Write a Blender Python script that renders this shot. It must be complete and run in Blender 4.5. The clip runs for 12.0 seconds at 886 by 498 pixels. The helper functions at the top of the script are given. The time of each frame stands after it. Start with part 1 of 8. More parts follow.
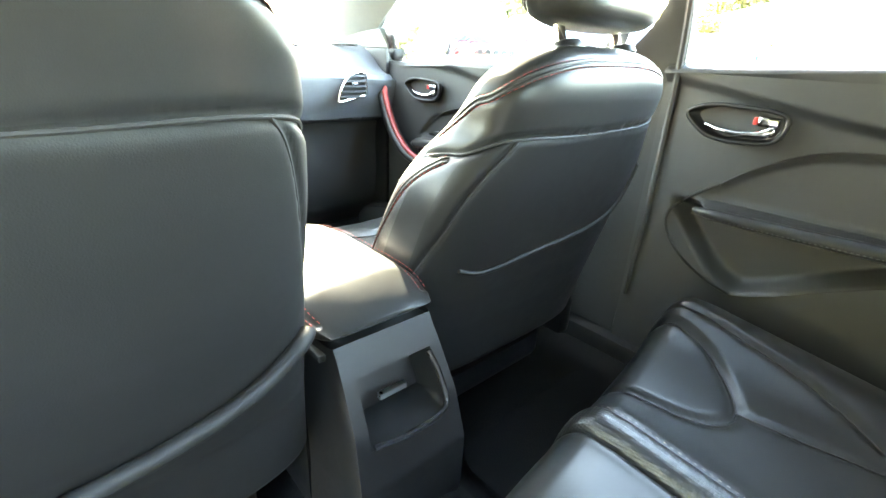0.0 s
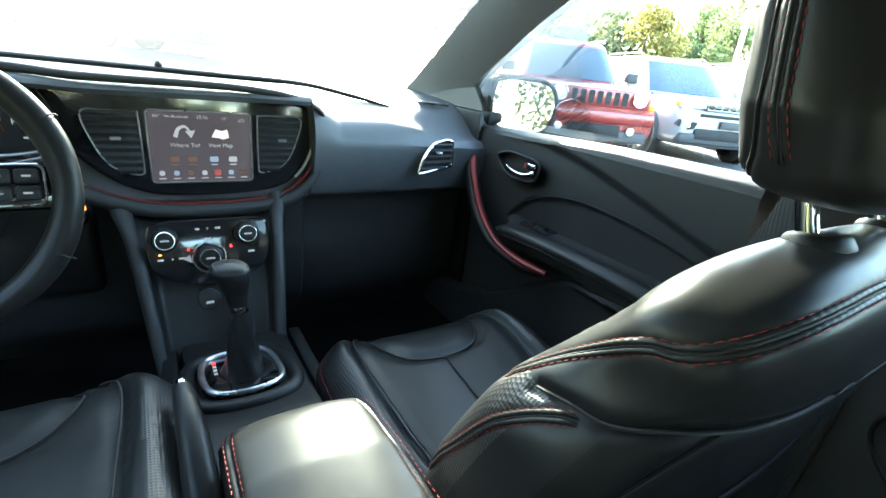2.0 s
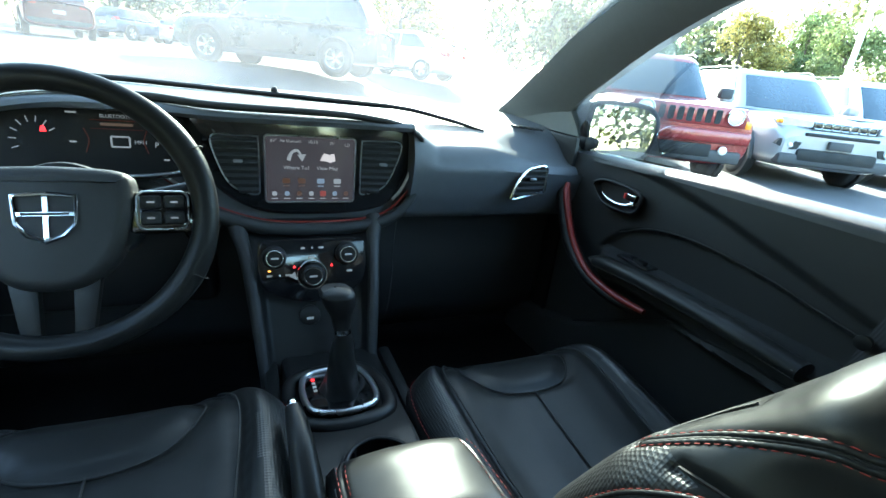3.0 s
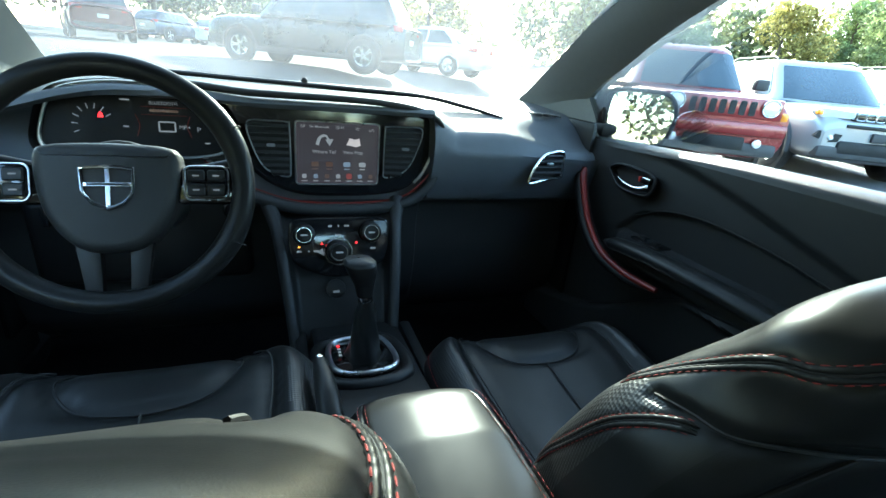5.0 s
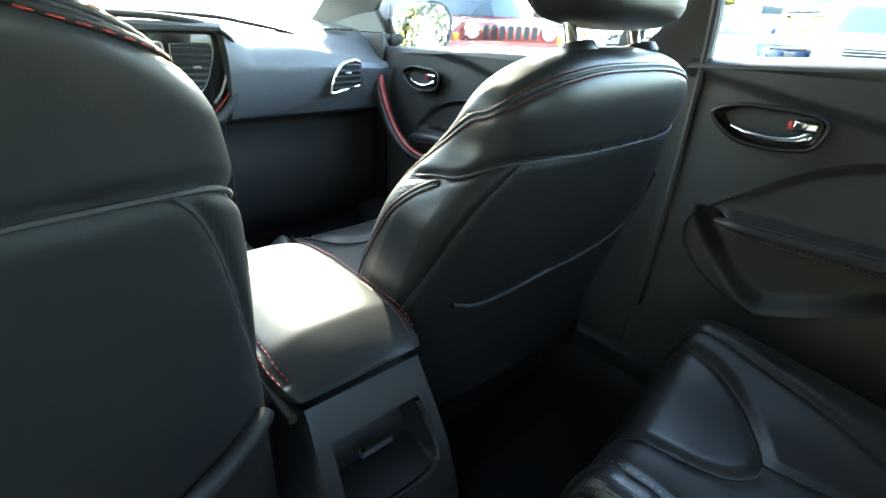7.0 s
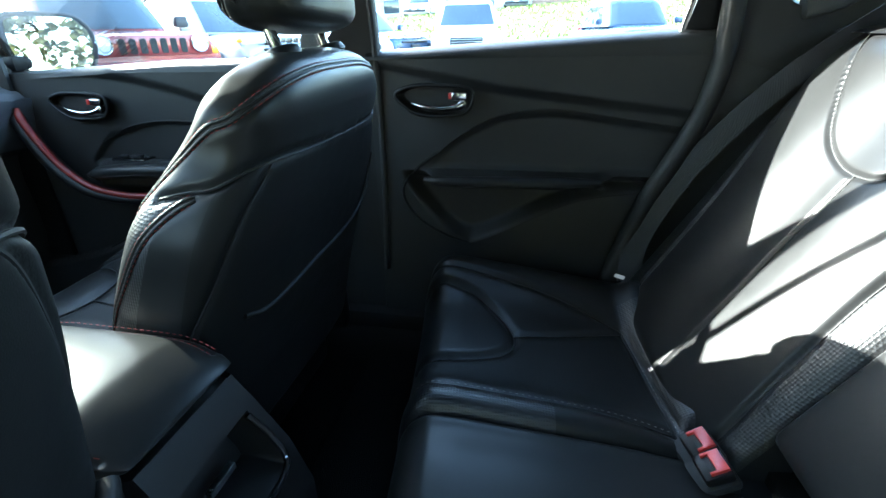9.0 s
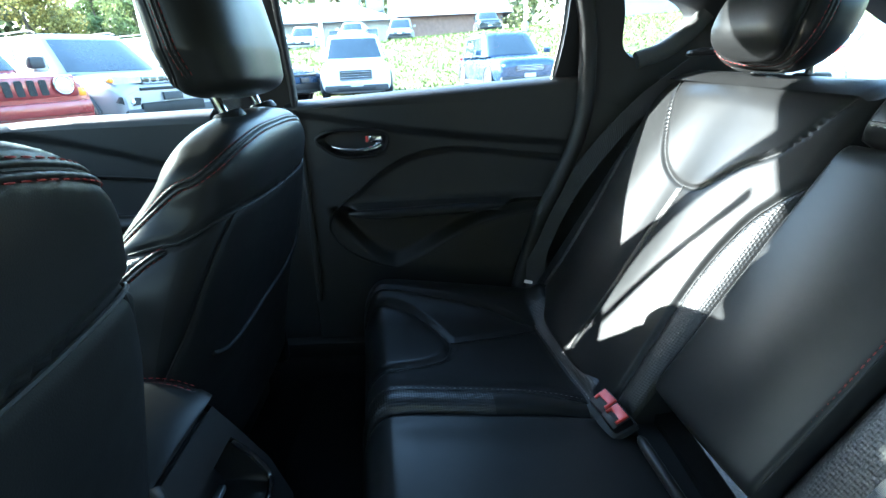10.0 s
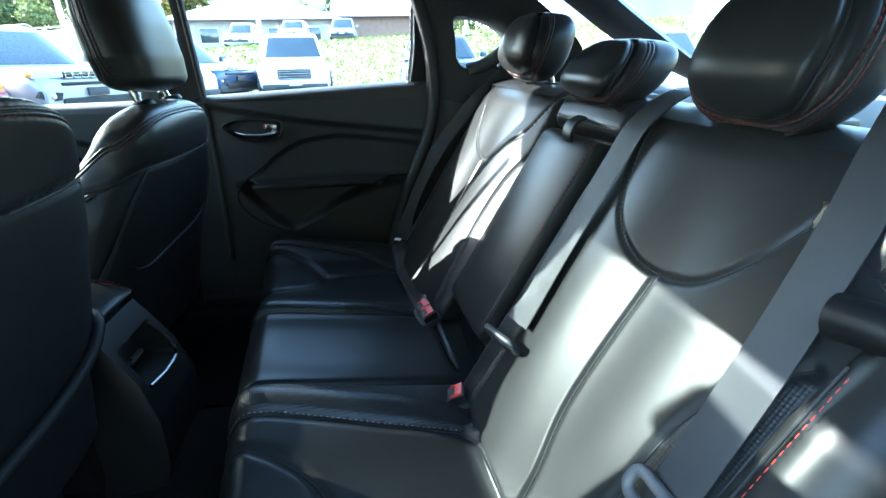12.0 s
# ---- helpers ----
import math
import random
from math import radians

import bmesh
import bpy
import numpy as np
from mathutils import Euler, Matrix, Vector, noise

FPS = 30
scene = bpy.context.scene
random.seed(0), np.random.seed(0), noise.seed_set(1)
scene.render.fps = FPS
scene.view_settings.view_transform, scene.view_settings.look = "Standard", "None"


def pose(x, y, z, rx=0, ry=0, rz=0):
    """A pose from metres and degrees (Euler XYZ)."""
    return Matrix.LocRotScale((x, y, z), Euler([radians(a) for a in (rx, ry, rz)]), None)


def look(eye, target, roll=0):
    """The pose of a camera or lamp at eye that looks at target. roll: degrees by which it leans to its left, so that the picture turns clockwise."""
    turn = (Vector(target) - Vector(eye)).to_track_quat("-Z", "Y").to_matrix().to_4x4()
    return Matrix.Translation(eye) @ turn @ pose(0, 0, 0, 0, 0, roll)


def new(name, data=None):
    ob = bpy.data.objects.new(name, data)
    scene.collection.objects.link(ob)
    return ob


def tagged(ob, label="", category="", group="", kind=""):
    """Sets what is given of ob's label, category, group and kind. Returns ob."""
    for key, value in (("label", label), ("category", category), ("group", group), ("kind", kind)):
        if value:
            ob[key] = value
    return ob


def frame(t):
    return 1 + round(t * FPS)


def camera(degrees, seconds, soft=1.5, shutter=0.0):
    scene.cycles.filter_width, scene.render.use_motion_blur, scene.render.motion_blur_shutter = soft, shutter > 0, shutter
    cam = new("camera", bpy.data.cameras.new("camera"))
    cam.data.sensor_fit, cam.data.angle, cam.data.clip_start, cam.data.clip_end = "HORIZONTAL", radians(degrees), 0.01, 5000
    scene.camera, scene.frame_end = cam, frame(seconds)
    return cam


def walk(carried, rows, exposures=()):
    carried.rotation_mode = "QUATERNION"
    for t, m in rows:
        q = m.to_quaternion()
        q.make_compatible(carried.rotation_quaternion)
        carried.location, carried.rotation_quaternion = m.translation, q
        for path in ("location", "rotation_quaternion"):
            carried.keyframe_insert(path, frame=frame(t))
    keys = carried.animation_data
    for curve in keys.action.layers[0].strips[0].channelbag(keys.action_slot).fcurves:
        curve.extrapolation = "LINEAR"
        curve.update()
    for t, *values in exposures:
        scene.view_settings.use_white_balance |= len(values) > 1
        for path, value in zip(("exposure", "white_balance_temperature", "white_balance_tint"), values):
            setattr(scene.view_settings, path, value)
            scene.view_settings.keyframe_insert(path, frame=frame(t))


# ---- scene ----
cam = camera(87.3, 12.0)
METRES, EYE, TILT, LEAN, TURN = 1.35, 0.92, -23.0, -2.6, -41.5
ROWS = [
    (0.0, 0.0, 0.0, 0.0, 0.0, 0.0, -0.0),
    (0.5, 0.0125, 0.0673, 0.0411, -0.06, 0.05, -1.5),
    (1.0, 0.0076, 0.1192, 0.0885, 0.86, 0.68, -2.66),
    (1.5, -0.0128, 0.1553, 0.1339, 3.13, 1.61, -4.56),
    (2.0, -0.0392, 0.1767, 0.1576, 8.22, 2.15, -7.08),
    (2.5, -0.066, 0.1743, 0.1727, 12.9, 2.43, -9.08),
    (3.0, -0.0848, 0.1699, 0.1786, 16.35, 2.16, -10.6),
    (5.0, -0.0551, 0.1386, 0.1508, 19.65, 1.18, -11.1),
    (5.5, -0.0323, 0.1187, 0.1253, 17.07, 0.24, -9.54),
    (6.0, -0.0184, 0.0957, 0.0946, 13.48, -1.01, -7.71),
    (6.5, -0.0056, 0.075, 0.068, 8.36, -1.99, -4.62),
    (7.0, 0.0132, 0.0563, 0.0483, 0.78, -2.68, 0.06),
    (7.5, 0.0204, 0.0411, 0.0308, -8.33, -3.46, 4.74),
    (9.5, -0.0773, 0.0048, 0.0429, -40.73, -8.27, 19.48),
    (10.0, -0.1158, -0.0254, 0.0536, -46.53, -8.48, 21.36),
    (10.5, -0.1433, -0.0717, 0.0391, -51.38, -9.28, 22.74),
    (11.0, -0.178, -0.1377, 0.0138, -54.27, -10.05, 22.97),
    (11.5, -0.2023, -0.2091, -0.019, -54.54, -10.63, 22.19),
    (12.0, -0.2241, -0.2834, -0.0419, -53.28, -10.78, 21.36),
]
EXPOSURES = [(0.0, 8.05, 8300, 8), (0.8, 7.15, 6800, 6), (1.5, 5.95, 6800, 3), (2.5, 5.08, 6150, -1), (3.0, 4.72, 6050, -2), (5.0, 4.4, 6000, -3), (6.0, 4.7, 6200, -1), (6.6, 5.6, 6700, 2), (7.5, 6.62, 7200, 5), (9.5, 4.95, 5600, 1), (12.0, 4.85, 5600, 1)]
walk(cam, [(t, pose(-0.252, 0, EYE, TILT, LEAN, TURN) @ pose(METRES * x, METRES * y, METRES * z, 90 + pitch, roll, yaw)) for t, x, y, z, yaw, pitch, roll in ROWS], EXPOSURES)

# ---- daylight ----
SUN_AZ, SUN_EL = 24.0, 22.0     # degrees right of the car's nose, degrees up
world = bpy.data.worlds.new("sky")
scene.world = world
world.use_nodes = True
_n = world.node_tree.nodes
_sky = _n.new("ShaderNodeTexSky")
_sky.sky_type, _sky.sun_disc = "NISHITA", False
_sky.sun_elevation, _sky.sun_rotation = radians(SUN_EL), radians(SUN_AZ)
_sky.dust_density, _sky.air_density = 0.9, 1.1
world.node_tree.links.new(_sky.outputs[0], _n["Background"].inputs[0])
_n["Background"].inputs[1].default_value = 0.115
sun_lamp = bpy.data.lights.new("sun", "SUN")
sun_lamp.energy, sun_lamp.angle, sun_lamp.color = 2.1, radians(0.55), (1.0, 0.95, 0.86)
sun = new("sun", sun_lamp)
_toward = Vector((math.sin(radians(SUN_AZ)) * math.cos(radians(SUN_EL)), math.cos(radians(SUN_AZ)) * math.cos(radians(SUN_EL)), math.sin(radians(SUN_EL))))
sun.matrix_world = look(_toward * 60, (0, 0, 0))


# ---- materials ----
def mat(name, rgb, rough=0.5, metal=0.0, var=0.15, vscale=6.0, bump=0.0, bscale=400.0, bkind="noise", coat=0.0, emit=None, estr=1.0, rvar=0.1, spec=0.5, dist=0.002, island=0.0):
    m = bpy.data.materials.new(name)
    m.use_nodes = True
    nt, ns = m.node_tree, m.node_tree.nodes
    b = ns["Principled BSDF"]
    b.inputs["Roughness"].default_value, b.inputs["Metallic"].default_value = rough, metal
    b.inputs["Specular IOR Level"].default_value, b.inputs["Coat Weight"].default_value = spec, coat
    b.inputs["Coat Roughness"].default_value = 0.05
    b.inputs["Base Color"].default_value = (*rgb, 1)
    tc = ns.new("ShaderNodeTexCoord")
    if var > 0 or rvar > 0:
        n1 = ns.new("ShaderNodeTexNoise")
        n1.inputs["Scale"].default_value, n1.inputs["Detail"].default_value = vscale, 6.0
        n2 = ns.new("ShaderNodeTexNoise")
        n2.inputs["Scale"].default_value, n2.inputs["Detail"].default_value = vscale * 14, 3.0
        nt.links.new(tc.outputs["Object"], n1.inputs["Vector"]), nt.links.new(tc.outputs["Object"], n2.inputs["Vector"])
        mx = ns.new("ShaderNodeMath")
        mx.operation = "MULTIPLY_ADD"
        nt.links.new(n2.outputs["Fac"], mx.inputs[0])
        mx.inputs[1].default_value = 0.5
        nt.links.new(n1.outputs["Fac"], mx.inputs[2])
        ramp = ns.new("ShaderNodeMapRange")
        ramp.inputs["From Min"].default_value, ramp.inputs["From Max"].default_value = 0.45, 1.05
        ramp.inputs["To Min"].default_value, ramp.inputs["To Max"].default_value = 1 - var, 1 + var
        nt.links.new(mx.outputs[0], ramp.inputs["Value"])
        mul = ns.new("ShaderNodeMix")
        mul.data_type, mul.blend_type = "RGBA", "MULTIPLY"
        mul.inputs["Factor"].default_value = 1.0
        mul.inputs["A"].default_value = (*rgb, 1)
        nt.links.new(ramp.outputs[0], mul.inputs["B"])
        last = mul.outputs["Result"]
        if island > 0:
            geo = ns.new("ShaderNodeNewGeometry")
            r2 = ns.new("ShaderNodeMapRange")
            r2.inputs["To Min"].default_value, r2.inputs["To Max"].default_value = 1 - island, 1 + island
            nt.links.new(geo.outputs["Random Per Island"], r2.inputs["Value"])
            m2 = ns.new("ShaderNodeMix")
            m2.data_type, m2.blend_type = "RGBA", "MULTIPLY"
            m2.inputs["Factor"].default_value = 1.0
            nt.links.new(last, m2.inputs["A"]), nt.links.new(r2.outputs[0], m2.inputs["B"])
            last = m2.outputs["Result"]
        nt.links.new(last, b.inputs["Base Color"])
        rr = ns.new("ShaderNodeMapRange")
        rr.inputs["From Min"].default_value, rr.inputs["From Max"].default_value = 0.45, 1.05
        rr.inputs["To Min"].default_value, rr.inputs["To Max"].default_value = max(0.02, rough - rvar), min(1, rough + rvar)
        nt.links.new(mx.outputs[0], rr.inputs["Value"]), nt.links.new(rr.outputs[0], b.inputs["Roughness"])
    if bump > 0:
        if bkind == "noise":
            t = ns.new("ShaderNodeTexNoise")
            t.inputs["Scale"].default_value, t.inputs["Detail"].default_value = bscale, 4.0
            out = t.outputs["Fac"]
        elif bkind == "voronoi":
            t = ns.new("ShaderNodeTexVoronoi")
            t.feature = "DISTANCE_TO_EDGE"
            t.inputs["Scale"].default_value = bscale
            out = t.outputs["Distance"]
        elif bkind == "dots":
            t = ns.new("ShaderNodeTexVoronoi")
            t.inputs["Scale"].default_value, t.inputs["Randomness"].default_value = bscale, 0.0
            out = t.outputs["Distance"]
        else:
            t = ns.new("ShaderNodeTexWave")
            t.inputs["Scale"].default_value, t.inputs["Distortion"].default_value = bscale, 0.4
            out = t.outputs["Fac"]
        nt.links.new(tc.outputs["Object"], t.inputs["Vector"])
        bp = ns.new("ShaderNodeBump")
        bp.inputs["Strength"].default_value, bp.inputs["Distance"].default_value = bump, dist
        nt.links.new(out, bp.inputs["Height"]), nt.links.new(bp.outputs[0], b.inputs["Normal"])
    if emit:
        b.inputs["Emission Color"].default_value, b.inputs["Emission Strength"].default_value = (*emit, 1), estr
    return m


def leaf_mat(name, rgb, var=0.5, vscale=0.5, island=0.5):
    """Leaves that let some light through."""
    m = mat(name, rgb, 0.65, var=var, vscale=vscale, island=island)
    nt, ns = m.node_tree, m.node_tree.nodes
    src = ns["Principled BSDF"].inputs["Base Color"].links[0].from_socket
    tl, mx = ns.new("ShaderNodeBsdfTranslucent"), ns.new("ShaderNodeMixShader")
    mx.inputs[0].default_value = 0.45
    nt.links.new(src, tl.inputs[0]), nt.links.new(ns["Principled BSDF"].outputs[0], mx.inputs[1]), nt.links.new(tl.outputs[0], mx.inputs[2])
    nt.links.new(mx.outputs[0], ns["Material Output"].inputs[0])
    return m


def glass_mat(name, tint, dust=0.0, gloss=0.06):
    """Thin pane: light passes straight through, tinted, with a faint mirror on top."""
    m = bpy.data.materials.new(name)
    m.use_nodes = True
    nt, ns = m.node_tree, m.node_tree.nodes
    tr, gl, mx = ns.new("ShaderNodeBsdfTransparent"), ns.new("ShaderNodeBsdfGlossy"), ns.new("ShaderNodeMixShader")
    tr.inputs[0].default_value, gl.inputs["Roughness"].default_value = (*tint, 1), 0.02
    lw = ns.new("ShaderNodeFresnel")
    lw.inputs[0].default_value = 1.4
    mp = ns.new("ShaderNodeMath")
    mp.operation = "MULTIPLY"
    mp.inputs[1].default_value = gloss * 10
    nt.links.new(lw.outputs[0], mp.inputs[0]), nt.links.new(mp.outputs[0], mx.inputs[0])
    nt.links.new(tr.outputs[0], mx.inputs[1]), nt.links.new(gl.outputs[0], mx.inputs[2])
    out = mx.outputs[0]
    if dust > 0:
        tl, m2 = ns.new("ShaderNodeBsdfTranslucent"), ns.new("ShaderNodeMixShader")
        tl.inputs[0].default_value = (0.9, 0.92, 0.92, 1)
        ds = ns.new("ShaderNodeTexNoise")
        ds.inputs["Scale"].default_value, ds.inputs["Detail"].default_value = 3.0, 8.0
        rg = ns.new("ShaderNodeMapRange")
        rg.inputs["From Min"].default_value, rg.inputs["From Max"].default_value = 0.3, 0.7
        rg.inputs["To Min"].default_value, rg.inputs["To Max"].default_value = dust * 0.6, dust * 1.4
        nt.links.new(ns.new("ShaderNodeTexCoord").outputs["Object"], ds.inputs["Vector"])
        nt.links.new(ds.outputs["Fac"], rg.inputs["Value"]), nt.links.new(rg.outputs[0], m2.inputs[0])
        nt.links.new(out, m2.inputs[1]), nt.links.new(tl.outputs[0], m2.inputs[2])
        out = m2.outputs[0]
    nt.links.new(out, ns["Material Output"].inputs[0])
    return m


LEATHER = mat("black_leather", (0.0155, 0.0158, 0.0158), 0.34, var=0.15, vscale=4, bump=0.07, bscale=800, bkind="voronoi", rvar=0.035, dist=0.0010, spec=0.17)
PERF = mat("perforated_leather", (0.0105, 0.0108, 0.0112), 0.40, var=0.2, vscale=5, bump=0.38, bscale=260, bkind="dots", rvar=0.08, dist=0.002)
VINYL = mat("seat_back_vinyl", (0.0085, 0.0086, 0.0086), 0.52, var=0.18, vscale=4, bump=0.12, bscale=600, bkind="voronoi", rvar=0.08, dist=0.001, spec=0.18)
SOFT = mat("grained_soft_plastic", (0.022, 0.0224, 0.023), 0.50, var=0.15, vscale=5, bump=0.35, bscale=700, bkind="voronoi", rvar=0.06, dist=0.001, spec=0.4)
HARD = mat("hard_black_plastic", (0.0055, 0.0055, 0.0058), 0.46, var=0.15, vscale=7, bump=0.2, bscale=900, rvar=0.08, dist=0.0006, spec=0.35)
DASHPAD = mat("dash_pad_plastic", (0.085, 0.092, 0.102), 0.47, var=0.12, vscale=4, bump=0.35, bscale=800, bkind="voronoi", rvar=0.05, dist=0.001)
INSERT = mat("door_insert_cloth", (0.022, 0.022, 0.023), 0.75, var=0.18, vscale=6, bump=0.4, bscale=900, rvar=0.05, dist=0.001)
PIANO = mat("gloss_black_trim", (0.010, 0.010, 0.011), 0.12, var=0.1, vscale=8, coat=0.5, rvar=0.05)
CHROME = mat("satin_chrome", (0.72, 0.73, 0.75), 0.16, 1.0, var=0.05, rvar=0.06)
STEEL = mat("polished_steel", (0.78, 0.78, 0.78), 0.1, 1.0, var=0.04, rvar=0.04)
DULL = mat("brushed_silver_trim", (0.55, 0.56, 0.58), 0.3, 1.0, var=0.06, rvar=0.05)
REDTRIM = mat("red_vinyl_trim", (0.19, 0.012, 0.008), 0.4, var=0.2, vscale=10, rvar=0.05)
REDTHREAD = mat("red_thread", (0.25, 0.020, 0.015), 0.7, var=0.2, vscale=60)
BUCKLERED = mat("red_buckle_plastic", (0.62, 0.05, 0.04), 0.4, var=0.1)
SEAM = mat("dark_seam", (0.008, 0.008, 0.008), 0.7, var=0.1)
CARPET = mat("black_carpet", (0.003, 0.003, 0.003), 0.95, var=0.3, vscale=20, bump=1.0, bscale=500, dist=0.004, spec=0.15)
WEB = mat("seat_belt_webbing", (0.015, 0.016, 0.019), 0.5, var=0.12, vscale=20, bump=0.3, bscale=330, bkind="wave", dist=0.001)
LINER = mat("headliner_fabric", (0.055, 0.055, 0.053), 0.95, var=0.12, vscale=8, bump=0.5, bscale=700, dist=0.001)
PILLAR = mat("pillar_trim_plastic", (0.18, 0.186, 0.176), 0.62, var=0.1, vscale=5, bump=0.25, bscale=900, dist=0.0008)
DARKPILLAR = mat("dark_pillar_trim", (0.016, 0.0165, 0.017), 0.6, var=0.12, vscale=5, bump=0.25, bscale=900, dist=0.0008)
RUBBER = mat("black_rubber", (0.014, 0.014, 0.014), 0.6, var=0.2, vscale=12)
# White print with a faint glow added, the belt tag included.
WHITEMARK = mat("glowing_white_print", (0.34, 0.34, 0.34), 0.5, var=0.05, emit=(0.8, 0.85, 0.9), estr=0.006)
AMBER = mat("amber_lamp", (0.8, 0.3, 0.05), 0.4, var=0.0, rvar=0.0, emit=(1.0, 0.35, 0.05), estr=0.15)
REDGLOW = mat("red_indicator", (0.8, 0.02, 0.02), 0.4, var=0.0, rvar=0.0, emit=(1.0, 0.02, 0.03), estr=0.12)
PANE = glass_mat("clear_glass", (0.86, 0.90, 0.88))
DUSTY = glass_mat("dusty_windscreen_glass", (0.36, 0.39, 0.37), 0.035)
PRIVACY = glass_mat("rear_glass", (0.80, 0.85, 0.83))
MIRROR = mat("mirror_glass", (0.50, 0.52, 0.52), 0.01, 1.0, var=0.0, rvar=0.0)


# ---- building helpers ----
def thing(name, loc, label, category, group="", kind=""):
    e = new(name)
    e.location = loc
    e.empty_display_size = 0.05
    return tagged(e, label, category, group, kind)


def _here(ob):
    m = Matrix.Identity(4)
    while ob is not None:
        m = ob.matrix_basis.copy() @ m if ob.parent is None else ob.matrix_parent_inverse @ ob.matrix_basis @ m
        ob = ob.parent
    return m


def part(name, bm, material, parent=None, label="", smooth=True, sharp=True):
    """Links a bmesh, or (vertices, faces[, material indices]), in world places, as one mesh object."""
    me = bpy.data.meshes.new(name)
    idx = None
    if isinstance(bm, tuple):
        me.from_pydata([tuple(v) for v in bm[0]], [], [tuple(int(i) for i in f) for f in bm[1]])
        idx = bm[2] if len(bm) > 2 else None
    else:
        bm.to_mesh(me)
        bm.free()
    for m in (material if isinstance(material, (list, tuple)) else [material]):
        me.materials.append(m)
    if idx is not None:
        me.polygons.foreach_set("material_index", np.asarray(idx, dtype=np.int32))
    if smooth:
        me.polygons.foreach_set("use_smooth", np.ones(len(me.polygons), dtype=bool))
        if sharp:
            me.set_sharp_from_angle(angle=radians(42))
    ob = new(name, me)
    if parent is not None:
        ob.parent = parent
        ob.matrix_parent_inverse = _here(parent).inverted()
    if label:
        ob["label"] = label
    return ob


def setting(name, bm, material, label, category, smooth=True):
    return tagged(part(name, bm, material, None, "", smooth), label, category, "", "structure")


def spline(pts, n=60, closed=False):
    """A smooth line through points."""
    p = np.asarray(pts, float)
    if closed:
        p = np.vstack([p[-1], p, p[0], p[1]])
    else:
        p = np.vstack([2 * p[0] - p[1], p, 2 * p[-1] - p[-2]])
    k = len(p) - 3
    out = []
    for t in np.linspace(0, k, n, endpoint=not closed):
        i = min(int(t), k - 1)
        f = t - i
        a, b, c, d = p[i:i + 4]
        out.append(0.5 * (2 * b + (c - a) * f + (2 * a - 5 * b + 4 * c - d) * f * f + (3 * b - a - 3 * c + d) * f ** 3))
    return np.array(out)


def join(*meshes):
    vs, fs, n = [], [], 0
    for m in meshes:
        v, f = m[0], m[1]
        vs.extend(np.asarray(v).tolist())
        fs.extend([[int(i) + n for i in q] for q in f])
        n += len(v)
    return vs, fs


def grid_faces(nu, nv, wrap=False):
    f = []
    for i in range(nu if wrap else nu - 1):
        for j in range(nv - 1):
            a, b = i * nv + j, ((i + 1) % nu) * nv + j
            f.append((a, b, b + 1, a + 1))
    return f


def normals_of(g, wrap):
    du = (np.roll(g, -1, 0) - np.roll(g, 1, 0)) if wrap else np.gradient(g, axis=0)
    dv = np.gradient(g, axis=1)
    n = np.cross(du, dv)
    return n / (np.linalg.norm(n, axis=-1, keepdims=True) + 1e-12)


def carve(g, seams, wrap=False, flip=1):
    """Presses seams, (points, depth, width) in space, into a grid of places."""
    n = normals_of(g, wrap) * flip
    flat, nf = g.reshape(-1, 3).copy(), n.reshape(-1, 3)
    move = np.zeros(len(flat))
    for pts, depth, width in seams:
        best = np.full(len(flat), 9.0)
        for s in range(0, len(pts), 40):
            d = np.linalg.norm(flat[:, None] - pts[None, s:s + 40], axis=-1).min(1)
            best = np.minimum(best, d)
        move = np.maximum(move, depth * np.exp(-(best / width) ** 2))
    return (flat - nf * move[:, None]).reshape(g.shape), n


def tube(path, r, seg=8, closed=False, flat=1.0, up=None):
    """A round (or flattened) cord along points."""
    p = np.asarray(path, float)
    n = len(p)
    t = np.roll(p, -1, 0) - np.roll(p, 1, 0) if closed else np.gradient(p, axis=0)
    t /= np.linalg.norm(t, axis=1, keepdims=True) + 1e-12
    a = np.array(up if up is not None else ((0, 0, 1) if abs(t[0][2]) < 0.9 else (1, 0, 0)), float)
    rr = np.full(n, r) if np.isscalar(r) else np.asarray(r)
    vs = []
    for i in range(n):
        if up is not None:
            a = np.array(up, float)
        a = a - t[i] * (a @ t[i])
        a /= np.linalg.norm(a) + 1e-12
        b = np.cross(t[i], a)
        for k in range(seg):
            th = 2 * math.pi * k / seg
            vs.append(p[i] + rr[i] * (math.cos(th) * a * flat + math.sin(th) * b))
    fs = []
    for i in range(n if closed else n - 1):
        for k in range(seg):
            k2, j = (k + 1) % seg, (i + 1) % n
            fs.append((i * seg + k, i * seg + k2, j * seg + k2, j * seg + k))
    if not closed:
        fs.append(tuple(range(seg - 1, -1, -1)))
        fs.append(tuple((n - 1) * seg + k for k in range(seg)))
    return vs, fs


def stitch(path, normal=None, length=0.0055, gap=0.0035, r=0.0009):
    """Thread dashes along a line."""
    p = np.asarray(path, float)
    s = np.r_[0, np.cumsum(np.linalg.norm(np.diff(p, axis=0), axis=1))]
    at = lambda q: np.array([np.interp(q, s, p[:, k]) for k in range(3)])
    out, q = [], 0.001
    while q + length < s[-1]:
        out.append(tube([at(q), at(q + length * 0.5), at(q + length)], np.array([r * 0.6, r, r * 0.6]), 5))
        q += length + gap
    return join(*out)


